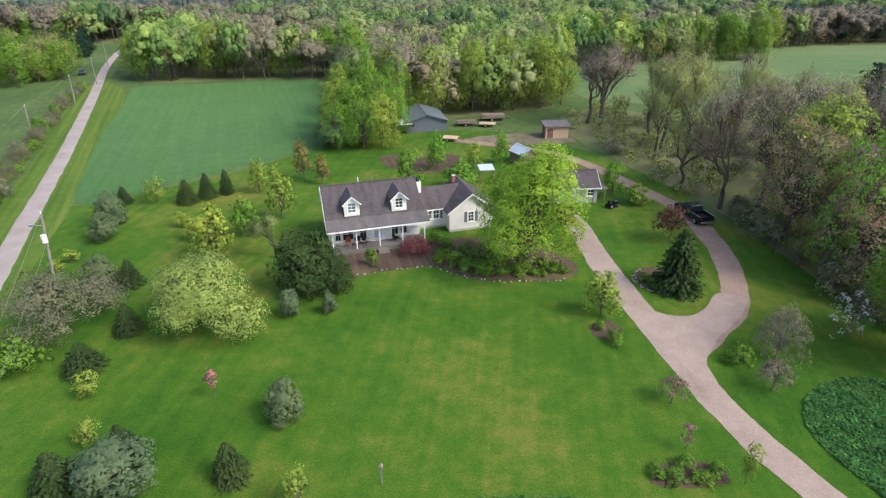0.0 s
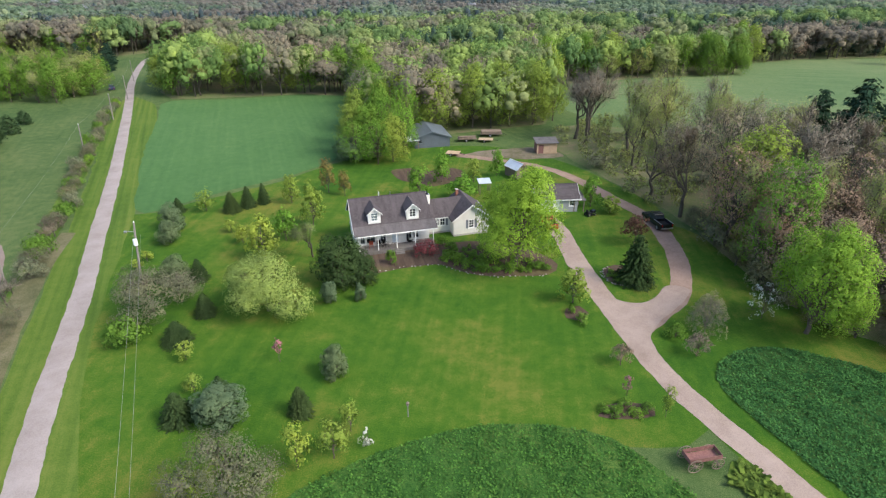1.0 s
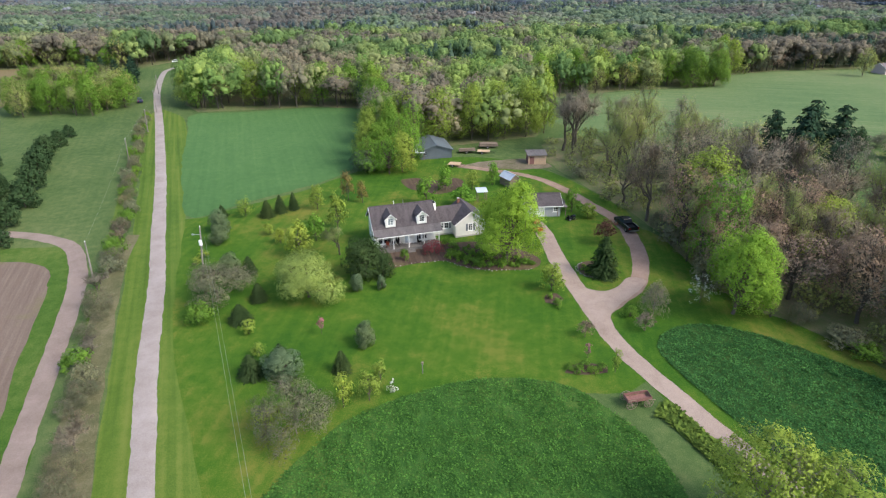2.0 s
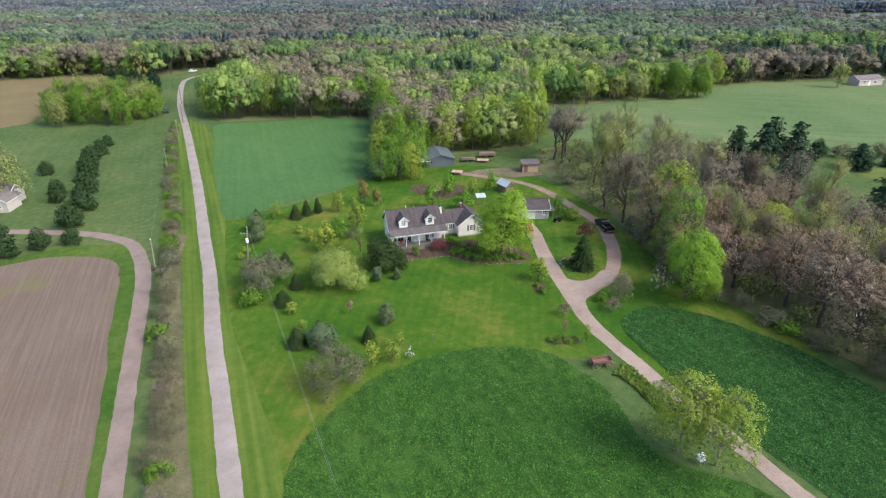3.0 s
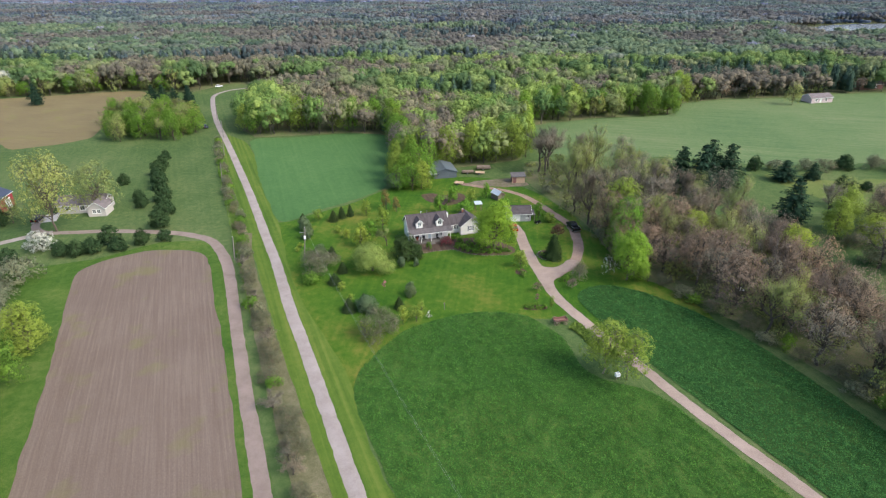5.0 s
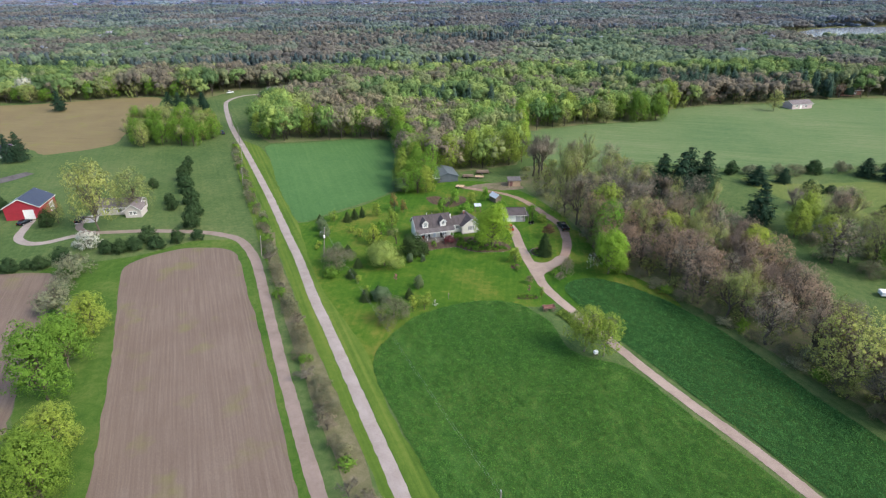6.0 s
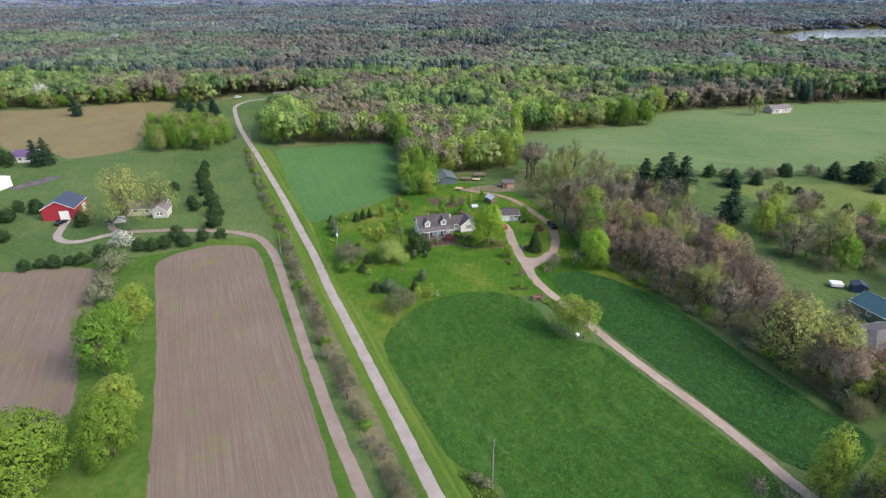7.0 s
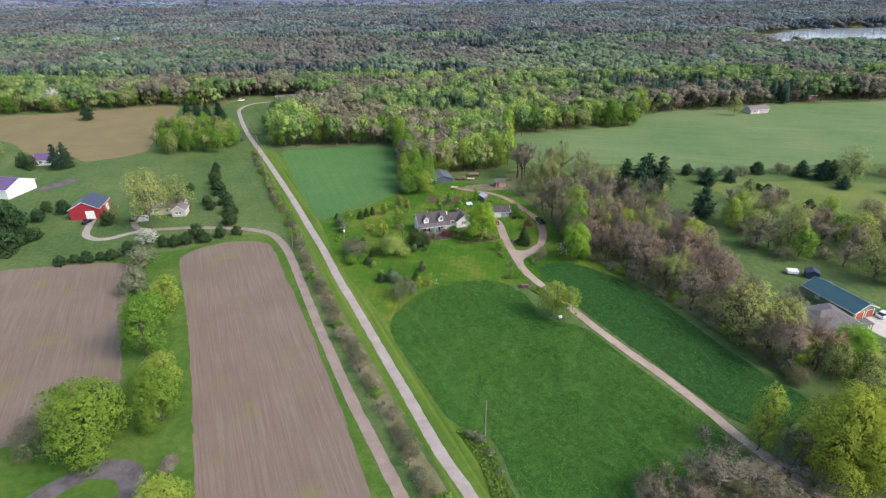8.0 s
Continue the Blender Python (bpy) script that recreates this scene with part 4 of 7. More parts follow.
kind_of("purple_tree", "small purple-leaved ornamental tree", "tree", several(leafy, 4.6, 4.4, (101,), n=1500, size=0.17, base=0.26, count=20, taper=0.2, trunk=0.07, leaf=LEAF_PURPLE, twigs=100))
kind_of("green_bush", "rounded green garden bush", "shrub", several(leafy, 2, 2.6, (111, 112), n=1330, size=0.12, base=0.02, count=18, taper=0.15, trunk=0.04, leaf=LEAF_MID))
kind_of("red_bush", "crimson-leaved bush before the porch", "shrub", several(leafy, 2.6, 3.8, (121,), n=2600, size=0.1, base=0.02, count=22, taper=0.15, trunk=0.04, leaf=BLOOM_RED, twigs=100))
kind_of("white_bush", "shrub with white blossom at the wood's edge", "shrub", several(leafy, 4.6, 5, (125,), n=790, size=0.15, base=0.05, count=20, taper=0.2, trunk=0.06, leaf=BLOOM_WHITE, twigs=500, core=0.1))
kind_of("gray_shrub", "wide twiggy shrub with gray-brown buds", "shrub", several(leafy, 5.5, 9, (131, 132, 133), core=0.9, n=8000, size=0.125, base=0.0, lobe=0.8, count=30, taper=0.15, trunk=0.06, bark=TWIG_SHRUB, leaf=LEAF_HAZE, twigs=600))
kind_of("white_sapling", "tiny white-blossoming tree on the lawn", "tree", several(leafy, 1.9, 1.5, (135,), n=140, size=0.14, base=0.2, count=9, taper=0.2, trunk=0.025, leaf=BLOOM_WHITE, twigs=60, core=0.2))
kind_of("weeping_tree", "small weeping tree with bare pinkish twigs", "tree", several(leafy, 2.5, 2.8, (141,), n=1680, size=0.08, base=0.34, lobe=0.85, count=30, taper=0.05, trunk=0.06, leaf=LEAF_PINK, twigs=600, stretch=2.0, core=0.3))
kind_of("beige_tree", "airy small tree with beige new leaves", "tree", several(leafy, 6, 5.5, (151,), n=4610, size=0.11, base=0.06, lobe=0.8, count=50, taper=0.45, trunk=0.08, bark=BARK_PALE, leaf=LEAF_BEIGE, twigs=900, core=0.2))
kind_of("bare_tree", "tall bare tree with gray-brown twigs", "tree", several(bare, 14, 11, (161, 162, 163), trunk=0.34, twigs=1500, fine=0.022, buds=2600, bud=LEAF_GRAYBUD, bud_size=0.17) + several(leafy, 14, 12, (164, 165), n=4200, size=0.19, base=0.26, lobe=0.9, count=26, taper=0.1, trunk=0.34, bark=BARK_DARK, leaf=LEAF_GRAYBUD, twigs=900, core=0.25))
kind_of("budding_tree", "tall woodland tree coming into olive leaf", "tree", several(bare, 14, 10.5, (171, 172, 173), trunk=0.30, twigs=900, fine=0.02, buds=5200, bud=LEAF_OLIVE, bud_size=0.19))
kind_of("rosy_tree", "bare tree with rosy brown buds", "tree", several(bare, 13, 11, (181, 182), trunk=0.30, twigs=1100, fine=0.02, twig=TWIG_PURPLE, buds=5200, bud=LEAF_ROSY, bud_size=0.20) + several(leafy, 13, 11.5, (183, 184, 185), n=6000, size=0.20, base=0.22, lobe=0.9, count=28, taper=0.1, trunk=0.30, bark=BARK_DARK, leaf=LEAF_ROSY, twigs=900, core=0.35))
kind_of("wood_green", "woodland tree with mid-green spring leaves", "tree", several(leafy, 15, 9.5, (191, 192, 193), n=7290, size=0.25, base=0.08, count=34, taper=0.4, trunk=0.2, leaf=LEAF_MID))
kind_of("wood_lime", "woodland tree with yellow-green spring leaves", "tree", several(leafy, 15, 9, (201, 202, 203), n=10460, size=0.20, base=0.08, count=34, taper=0.45, trunk=0.2, leaf=LEAF_LIME, twigs=300))
kind_of("sparse_tree", "tall thin-crowned tree in light green leaf", "tree", several(leafy, 16, 13, (211, 212), n=6000, size=0.28, base=0.14, count=34, taper=0.2, trunk=0.26, leaf=LEAF_OLIVE, twigs=700, core=0.4))
kind_of("undergrowth", "low woodland brush in new leaf", "shrub", several(leafy, 3.5, 4.5, (115, 116), n=700, size=0.21, base=0.02, count=16, taper=0.2, trunk=0.04, leaf=LEAF_OLIVE, twigs=250, core=0.4))
kind_of("spruce", "young dark green spruce on the lawn", "tree", several(conifer, 3, 2.8, (221, 222), tiers=26, arms=22, size=0.15, leaf=NEEDLE_DARK, power=0.75))
kind_of("blue_juniper", "blue-green juniper on the lawn", "tree", several(leafy, 3.5, 3, (231, 232), n=6500, size=0.11, base=0.02, lobe=1.0, count=40, taper=0.4, trunk=0.06, leaf=NEEDLE_BLUE, stretch=1.6))
kind_of("dark_juniper", "large dark juniper beside the porch", "tree", several(leafy, 6, 5, (241,), n=7980, size=0.15, base=0.01, count=48, taper=0.4, trunk=0.1, leaf=NEEDLE_DARK, stretch=1.5))
kind_of("round_conifer", "bushy dark green conifer in the grass", "tree", several(leafy, 5, 5, (251, 252), n=4430, size=0.21, base=0.02, lobe=0.9, count=44, taper=0.35, trunk=0.08, leaf=NEEDLE_GREEN, stretch=1.4))
kind_of("pine", "tall dark pine with layered boughs", "tree", several(conifer, 14, 11, (261, 262), tiers=17, arms=17, size=0.8, leaf=NEEDLE_PINE, power=0.6, low=0.12, layered=0.9))

SPRUCES = [(-14.9, 25, 3.0, 2.6), (-22.4, 26.6, 2.7, 2.6), (-25.1, 24, 3.0, 3.4), (-33.6, 48.4, 2.9, 2.9), (-29.5, 40.4, 2.8, 2.9), (-30.3, 35.2, 2.6, 3.6), (-37.6, 70.4, 3.4, 3.3), (-35.7, 72.5, 3.6, 2.9), (-33.6, 74.1, 3.6, 2.4), (-46.2, 70.3, 2.4, 2.6), (20, 48.4, 6.4, 5.2)]
JUNIPERS = [(-44.2, 63.7, 4.1, 4.1), (-42.1, 58.8, 3.4, 3.7), (-36.4, 48.1, 3.5, 3.9), (-21.5, 24, 3.4, 4.9), (-13, 30.2, 3.5, 2.8), (-16.1, 42.9, 2.9, 2.1), (-12.7, 43.6, 2.4, 1.5), (-23.2, 96.8, 5.2, 7)]
SAPLINGS = [(-28.2, 32.3, 2.2, 2.3), (-25.3, 27.7, 2.1, 1.9), (-13.7, 19.1, 4.5, 2.7), (-11.1, 20.1, 4.1, 2.8), (-10.2, 23, 3.2, 2.0), (-41.9, 70.8, 4.0, 3.4), (16.2, 25.2, 3.5, 1.3), (-42.6, 53, 1.8, 2.0), (-42.9, 50.9, 1.4, 1.9)]
BUSHES = [(-35.5, 35.1, 3.2, 4.7), (-10.2, 52.9, 2.0, 1.9), (-2.3, 53.8, 1.9, 3.2), (-0.4, 52.2, 1.4, 2.4), (1.2, 51.6, 2.0, 3.2), (5.5, 51.2, 1.6, 2.4), (8.6, 52, 1.3, 2.2), (11.9, 39.4, 1.2, 2.0), (21, 36.8, 1.7, 2.6), (-3.6, 58.2, 1.5, 2.2), (-2.4, 57.2, 1.3, 1.8), (11.2, 25.8, 0.9, 1.6), (12.1, 25.3, 1.2, 1.7), (13.0, 26.4, 1.3, 1.7), (13.8, 25.4, 1.0, 1.7), (14.8, 25.9, 1.1, 1.7), (18.4, 49.6, 1.0, 2.4), (11.2, 41.4, 1.0, 1.3)]
YARD = [(-27.1, 54, 6.4, 4.8), (-29, 74.3, 5.0, 3.2), (-23.2, 65.1, 7.0, 4.0), (-34.9, 62.6, 2.2, 2.0), (-31.8, 58.9, 2.8, 2.4), (1.2, 84.9, 4.5, 3.0), (22.3, 70.4, 3.1, 3.6), (11.6, 43.5, 4.5, 3.8)]
GREEN_YARD = [(-25.9, 59.8, 5.4, 3.7), (-8.1, 76.7, 5.8, 4.5), (-4.5, 84.9, 6.3, 3.7), (5.6, 88.4, 5.2, 3.0), (-1, 76.1, 4.6, 5.5), (19.7, 72.9, 5.1, 3.4), (10.5, 80.5, 3.8, 4.0)]
for i, row in enumerate(SPRUCES):
    plant("spruce", *row, i)
for i, row in enumerate(JUNIPERS):
    plant("blue_juniper", *row, i)
for i, row in enumerate(SAPLINGS):
    plant("sapling", *row, i)
for i, row in enumerate(BUSHES):
    plant("green_bush", row[0], row[1], row[2] * (0.7 if row[0] > -4 and 48 < row[1] < 57 or row[1] < 28 else 1.0), row[3], i)
for i, row in enumerate(YARD):
    plant("orchard_tree", *row, i)
for i, row in enumerate(GREEN_YARD):
    plant("green_yard_tree", *row, i)
plant("dark_juniper", -15.7, 47.8, 6.4, 6.6)
plant("dark_juniper", -13.0, 47.6, 4.6, 3.8)
plant("redbud", -18.8, 32.2, 2.7, 1.3)
plant("redbud", 13.6, 27.9, 2.2, 1.2)
for i, row in enumerate([(-0.6, -37.6, 1.8, 2.8), (1.0, -38.8, 2.0, 2.6), (2.6, -42.2, 1.3, 2.2), (4.2, -46.6, 1.2, 2.0)]):
    plant("gray_green_bush", *row, i)
plant("white_sapling", -8.7, 21.4, 1.9, 1.6)
plant("white_bloom", -107.3, 50.7, 5.6, 7.5, 1)
plant("gray_green_bush", -100.7, 34.5, 6.5, 10)
plant("gray_green_bush", -94.8, 17.4, 6.5, 10)
plant("gray_green_bush", -99, 26, 4.5, 7)
plant("gray_shrub", -17.6, 15.2, 6.2, 8.4, 0)
plant("sapling", -20.6, 15.2, 3.4, 2.4, 0)
plant("gray_shrub", -35.2, 40.2, 5.8, 11.5, 1)
plant("gray_shrub", -84, -41.3, 8, 10, 2)
plant("lime_tree", -22.8, 41.4, 6.6, 11.6)
plant("rust_tree", -23.9, 79.1, 6.2, 3.1)
plant("rust_tree", -20.8, 77.6, 4.6, 2.6)
plant("budding_tree", -20.9, 54.7, 5.2, 5.6)
plant("maple", 6.0, 51.8, 13.3, 11.2)
plant("maple", 34.8, 37.8, 12.4, 9.6, 1)
plant("airy_tree", 36.6, 50.5, 15.5, 9.5, 1)
plant("gray_green_bush", 34.6, 47.5, 4.2, 5.0)
plant("gray_green_bush", 33.6, 58.5, 3.6, 5.0, 1)
plant("maple", 86.4, -16.3, 11, 11, 1)
plant("red_bush", -5.7, 55.4, 2.4, 3.6)
plant("purple_tree", 22.9, 58.7, 4.6, 4.5)
plant("weeping_tree", 14.2, 32.2, 2.4, 2.4)
plant("weeping_tree", 22, 33.7, 2.5, 2.9)
plant("beige_tree", 24.3, 37.6, 5.2, 4.4)
plant("white_bush", 31.5, 40.6, 4.4, 4.6)
plant("lone_tree", 22, 4.8, 10.8, 8.4, 0)
plant("lone_tree", 25.6, 3.2, 9.8, 9.2, 1)
plant("wood_lime", 53.5, -41, 15.5, 7.0, 0)
BARNSIDE = [(-17.5, 95.5, 9, 7.5), (-14.6, 97, 9.5, 7.5), (-22, 96, 8.5, 7), (-20, 100, 11, 8), (-15.5, 103, 12.5, 8), (-23.5, 102, 11, 7.5), (-13, 103, 10, 6.5), (-18.5, 108, 15, 7), (-13, 110, 14.5, 7), (-24, 109, 13, 7)]
for i, row in enumerate(BARNSIDE):
    plant(("airy_tree", "wood_lime", "airy_tree", "wood_green")[i % 4], *row, i)

WEST_CONIFERS = [(-112.8, 128.5, 3.6, 4.0), (-106, 109.3, 5.5, 5.8), (-109.5, 119, 4.6, 5), (-99, 95.7, 6.2, 5.6), (-102.5, 102, 5.4, 5.4), (-92.9, 85.1, 6.0, 5.8), (-87.5, 74.9, 6.0, 5.9), (-84.3, 65.5, 5.6, 5.8), (-113.4, 100.5, 3.9, 4.2), (-100.1, 84.7, 4.0, 4.0), (-96.7, 80, 4.2, 4.4), (-92, 55, 5.2, 5.6), (-83.7, 54.9, 4.4, 4.4), (-79, 57.2, 3.2, 4.0), (-88.3, 51.4, 3.7, 5.0), (-93.7, 49.7, 4.3, 4.8), (-96.5, 48, 4.3, 4.4), (-100.7, 48.1, 4.0, 4.4)]
DRIVE_CONIFERS = [(-127.2, 34.9, 3.6, 4.0), (-123.8, 36.8, 2.8, 3.6), (-119.8, 36.8, 4.2, 4.6), (-116.4, 38.7, 2.8, 3.6), (-112.7, 38.6, 3.8, 4.6), (-108.8, 41.7, 5.0, 5.2), (-157.4, 58.1, 12.5, 10.5), (-149.7, 42.7, 9.3, 10), (-156.8, 69.4, 5.0, 5.6), (-159.6, 78.6, 4.4, 4.6), (-147.9, 53.4, 4.5, 6.2), (-151.9, 76.9, 5.6, 5.6), (-206.4, 134.5, 7, 7), (-200.6, 130.5, 6.6, 6.4), (-129.1, 66, 5.6, 5.4), (-150, 48, 5, 6), (-163, 66, 5, 6)]
for i, row in enumerate(WEST_CONIFERS + DRIVE_CONIFERS):
    plant("round_conifer", *row, i)
for i, row in enumerate([(-187.8, 130, 12.4, 8), (-184.8, 132.5, 12.5, 7), (-228.8, 225.8, 11.8, 9)]):
    plant("pine", *row, i)
PINES = [(71.7, 93, 16, 12), (66.5, 96.2, 14.4, 10), (80.7, 96, 15.6, 12), (76, 98.5, 16, 11), (104.1, 105.6, 7.3, 9.6), (114.5, 107.6, 5.6, 5.8), (87.4, 69.8, 13.4, 10.5), (148.1, 114.2, 7.4, 7), (155.2, 109.7, 9, 10.5), (160, 112, 8, 8), (156.3, 98, 6, 6.8)]
for i, row in enumerate(PINES):
    plant("pine", *row, i)
for i, row in enumerate([(118.6, 98.6, 4.5, 4.2), (121.1, 96.6, 3.2, 3.6), (125, 96.6, 3.1, 4.2), (127.4, 89, 3.5, 4.6), (130.1, 76.2, 4.4, 4.5), (174, 92, 6, 6)]):
    plant("round_conifer", *row, i)
SPARSE = [(-111.3, 62.6, 22, 15), (162.8, 104.6, 16, 15), (102.4, 40.2, 17.5, 9.4), (126.3, 44, 13, 12.5), (118, 22.2, 12.6, 13), (67, -5.3, 16.5, 15), (73, -9.9, 14, 11), (-108, 78, 15, 12), (-127.3, 68, 8, 6), (169.6, 225.1, 11.7, 8.5), (-232, 150, 13, 12)]
for i, row in enumerate(SPARSE):
    plant("sparse_tree", *row, i)
HEDGEROW = [(-81.7, 9.9, 10, 9.6), (-77.6, -11.4, 16.5, 11.5), (-79.5, -2, 13, 10), (-67.4, -23.6, 10, 9.5), (-63.8, -33, 13.5, 11), (-53.2, -55.5, 8, 11)]
for i, row in enumerate(HEDGEROW):
    plant(("wood_lime", "wood_green", "wood_green", "wood_lime", "green_tree", "wood_lime")[i], *row, i)
plant("green_tree", -73.1, -40.6, 16, 17, 0)
plant("oak", 64, -47.5, 19.5, 17, 0)
plant("oak", 71, -47, 19, 17, 1)
for i, row in enumerate([(40.2, -50.4, 11, 12), (29.5, -53.5, 9.5, 10), (55.3, -48, 11, 9.5), (47.5, -51.6, 8, 9), (94.6, 44.3, 13, 13.5), (115.5, 44.1, 10.3, 10.5), (35, -55, 9, 10)]):
    plant("bare_tree", *row, i)


# ---- woods ----
def scatter(poly, gap, seed, jitter=0.42):
    """Places at about even gaps in a polygon, shuffled off their grid."""
    r = np.random.RandomState(seed)
    p = np.array(poly, float)
    lo, hi = p.min(0), p.max(0)
    xs, ys = np.meshgrid(np.arange(lo[0], hi[0], gap), np.arange(lo[1], hi[1], gap))
    xs = xs + gap * 0.5 * (np.arange(xs.shape[0]) % 2)[:, None]
    q = np.stack([xs.ravel(), ys.ravel()], 1) + r.uniform(-jitter, jitter, (xs.size, 2)) * gap
    return q[inside(p, q[:, 0], q[:, 1])], r


# The bare wood east of the drive.
places, rr = scatter(EAST_WOOD, 5.6, 301)
for i, (x, y) in enumerate(places):
    pick = rr.uniform()
    south = y < 60
    if y > 60 and rr.uniform() < 0.5:
        continue
    name = ("rosy_tree" if pick < 0.60 else "bare_tree" if pick < 0.84 else "budding_tree" if pick < 0.97 else "wood_lime") if south else ("bare_tree" if pick < 0.48 else "budding_tree" if pick < 0.90 else "wood_lime")
    h = rr.uniform(9.5, 14.5) if south else rr.uniform(12.5, 17)
    plant(name, x, y, h, rr.uniform(8, 12.5), i, "bare wood")
for i, (x, y) in enumerate(scatter(EAST_WOOD, 5.2, 302)[0]):
    plant("undergrowth" if rr.uniform() < 0.75 else "gray_green_bush", x, y, rr.uniform(1.8, 4.2), rr.uniform(3.4, 5.4), i, "undergrowth")
GARDEN = [(-1.8, 54.6, 0.8, 1.6), (-0.2, 53.6, 0.7, 1.5), (0.6, 54.8, 0.8, 1.6), (2.2, 53.2, 0.7, 1.6), (3.2, 51.0, 0.9, 1.6), (-3.0, 54.8, 0.9, 1.7), (6.8, 50.8, 0.7, 1.3), (7.6, 53.2, 0.8, 1.5), (9.8, 51.6, 0.8, 1.6), (-0.6, 56.4, 0.7, 1.4), (1.6, 57.2, 0.7, 1.4), (17.8, 50.8, 0.5, 1.3), (18.0, 48.6, 0.5, 1.2), (17.4, 49.8, 0.4, 1.2)]
bed = np.random.RandomState(91)
GARDEN += [(x, y, bed.uniform(0.4, 0.9), bed.uniform(0.8, 1.5)) for x, y in scatter([(-4.2, 53.2), (-1.2, 51.8), (2.0, 50.4), (8.8, 50.8), (9.6, 53.0), (5.0, 56.2), (-0.5, 57.4), (-3.4, 56.4)], 1.15, 92)[0]]
for i, row in enumerate(GARDEN):
    plant("green_bush", *row, i, "garden plants")
# Brush along its edge.
for i, (x, y) in enumerate(smooth_line([(32.5, 66), (33, 52), (35, 42), (41, 34), (47.5, 25.5), (53.5, 15.5), (59.5, 3), (65.5, -10), (71, -22)], 3.2)):
    k = ("gray_shrub", "gray_green_bush", "green_bush", "gray_shrub", "budding_tree")[i % 5]
    plant(k, x + rr.uniform(0.3, 3.0), y + rr.uniform(-1.0, 1.5), rr.uniform(1.8, 4.0), rr.uniform(3.4, 5.5), i, "wood edge brush")

# The scrub strip between the lane and the road, and on along the road.
STRIP = [(-2, -62), (-8.5, -50), (-15.5, -36), (-20.5, -26), (-31.5, -4), (-37.5, 9), (-44, 23), (-52, 41), (-57.5, 54), (-62, 63)]
for i, (x, y) in enumerate(smooth_line(STRIP, 2.9)):
    k = "green_bush" if i % 9 == 3 else "gray_green_bush" if i % 8 == 5 else "bare_tree" if i % 5 < 2 else "gray_shrub"
    plant(k, x + rr.uniform(-1.2, 1.2), y + rr.uniform(-1, 1), rr.uniform(1.6, 3.6), rr.uniform(3.0, 5.0), i, "roadside scrub")
for i, (x, y) in enumerate(smooth_line([(-62, 66), (-67, 77), (-75, 92), (-82.5, 108), (-90, 125), (-97.5, 142), (-103, 154)], 3.4)):
    k = "green_bush" if i % 4 == 1 else "gray_green_bush" if i % 3 == 2 else "gray_shrub"
    plant(k, x - 0.5 + rr.uniform(-1, 1), y + rr.uniform(-1, 1), rr.uniform(1.6, 3.2), rr.uniform(2.8, 4.4), i, "roadside scrub")

# Mixed trees round the eastern homestead.
EAST_MIX = [(86, 47), (93, 62), (101, 80), (112, 84), (128, 68), (150, 66), (168, 50), (152, 28), (127, 14), (117, 16), (112, 31), (97, 37)]
for i, (x, y) in enumerate(scatter(EAST_MIX, 7.4, 321)[0]):
    k = ("sparse_tree", "bare_tree", "gray_green_bush", "wood_green", "rosy_tree", "budding_tree", "gray_shrub", "wood_lime")[rr.randint(0, 8)]
    low = k.startswith("gray")
    plant(k, x, y, rr.uniform(3.5, 5.5) if low else rr.uniform(8, 13), rr.uniform(5, 8) if low else rr.uniform(7.5, 11), i, "trees by the homestead")
for i, (x, y) in enumerate(scatter([(71, -19), (80, -13), (100, -13), (113, -15), (111, -34), (90, -42), (73, -32)], 6.4, 322)[0]):
    k = ("gray_green_bush", "wood_green", "gray_shrub", "sparse_tree", "green_bush", "budding_tree")[rr.randint(0, 6)]
    low = k.endswith(("bush", "shrub"))
    plant(k, x, y, rr.uniform(2.5, 4.5) if low else rr.uniform(7, 11), rr.uniform(4, 6.5) if low else rr.uniform(6, 9), i, "trees by the homestead")
for i, (x, y) in enumerate(smooth_line([(84, 108), (98, 116), (116, 116), (140, 119), (168, 118), (200, 112), (240, 118)], 7)):
    k = ("gray_green_bush", "gray_shrub", "round_conifer", "gray_green_bush")[i % 4]
    plant(k, x + rr.uniform(-2, 2), y + rr.uniform(-2, 2), rr.uniform(3, 6), rr.uniform(5, 8), i, "meadow hedge")
for i, (x, y) in enumerate(scatter([(22, -60), (30, -50), (40, -47), (52, -44), (60, -49), (60, -62)], 4.6, 323)[0]):
    plant("bare_tree" if i % 3 else "gray_shrub", x, y, rr.uniform(4.5, 7), rr.uniform(6, 8.5), i, "bare thicket")
for i, (x, y, h, w) in enumerate([(88.5, 201, 14, 11), (99, 204, 14, 11), (62, 196, 12, 9), (72, 198, 11, 9), (49, 190, 10, 8)]):
    plant("green_tree" if i < 2 else "sparse_tree", x, y, h, w, i)

COPSE = [(-156, 157), (-142, 149), (-119, 151), (-116, 164), (-128, 192), (-136, 199), (-154, 192), (-163, 182)]
# The woods' first rows, tree by tree.
EDGE_LINE = [(-97, 170), (-89, 163), (-73, 166), (-50, 171), (-33, 167), (-26, 142), (-20, 116), (0, 122), (21, 131), (24, 150), (25, 180), (60, 198), (100, 208), (114, 231)]
edge = smooth_line(EDGE_LINE, 6.0)
for i, (x, y) in enumerate(edge):
    pick = rr.uniform()
    lush = -22 < x < 30 and y < 160
    name = "wood_green" if pick < (0.2 if lush else 0.42) else "wood_lime" if pick < (0.8 if lush else 0.6) else "budding_tree" if pick < 0.92 else "bare_tree"
    plant(name, x + rr.uniform(-2, 2), y + rr.uniform(0, 4), rr.uniform(12, 17), rr.uniform(7.5, 10.5), i, "edge of the woods")
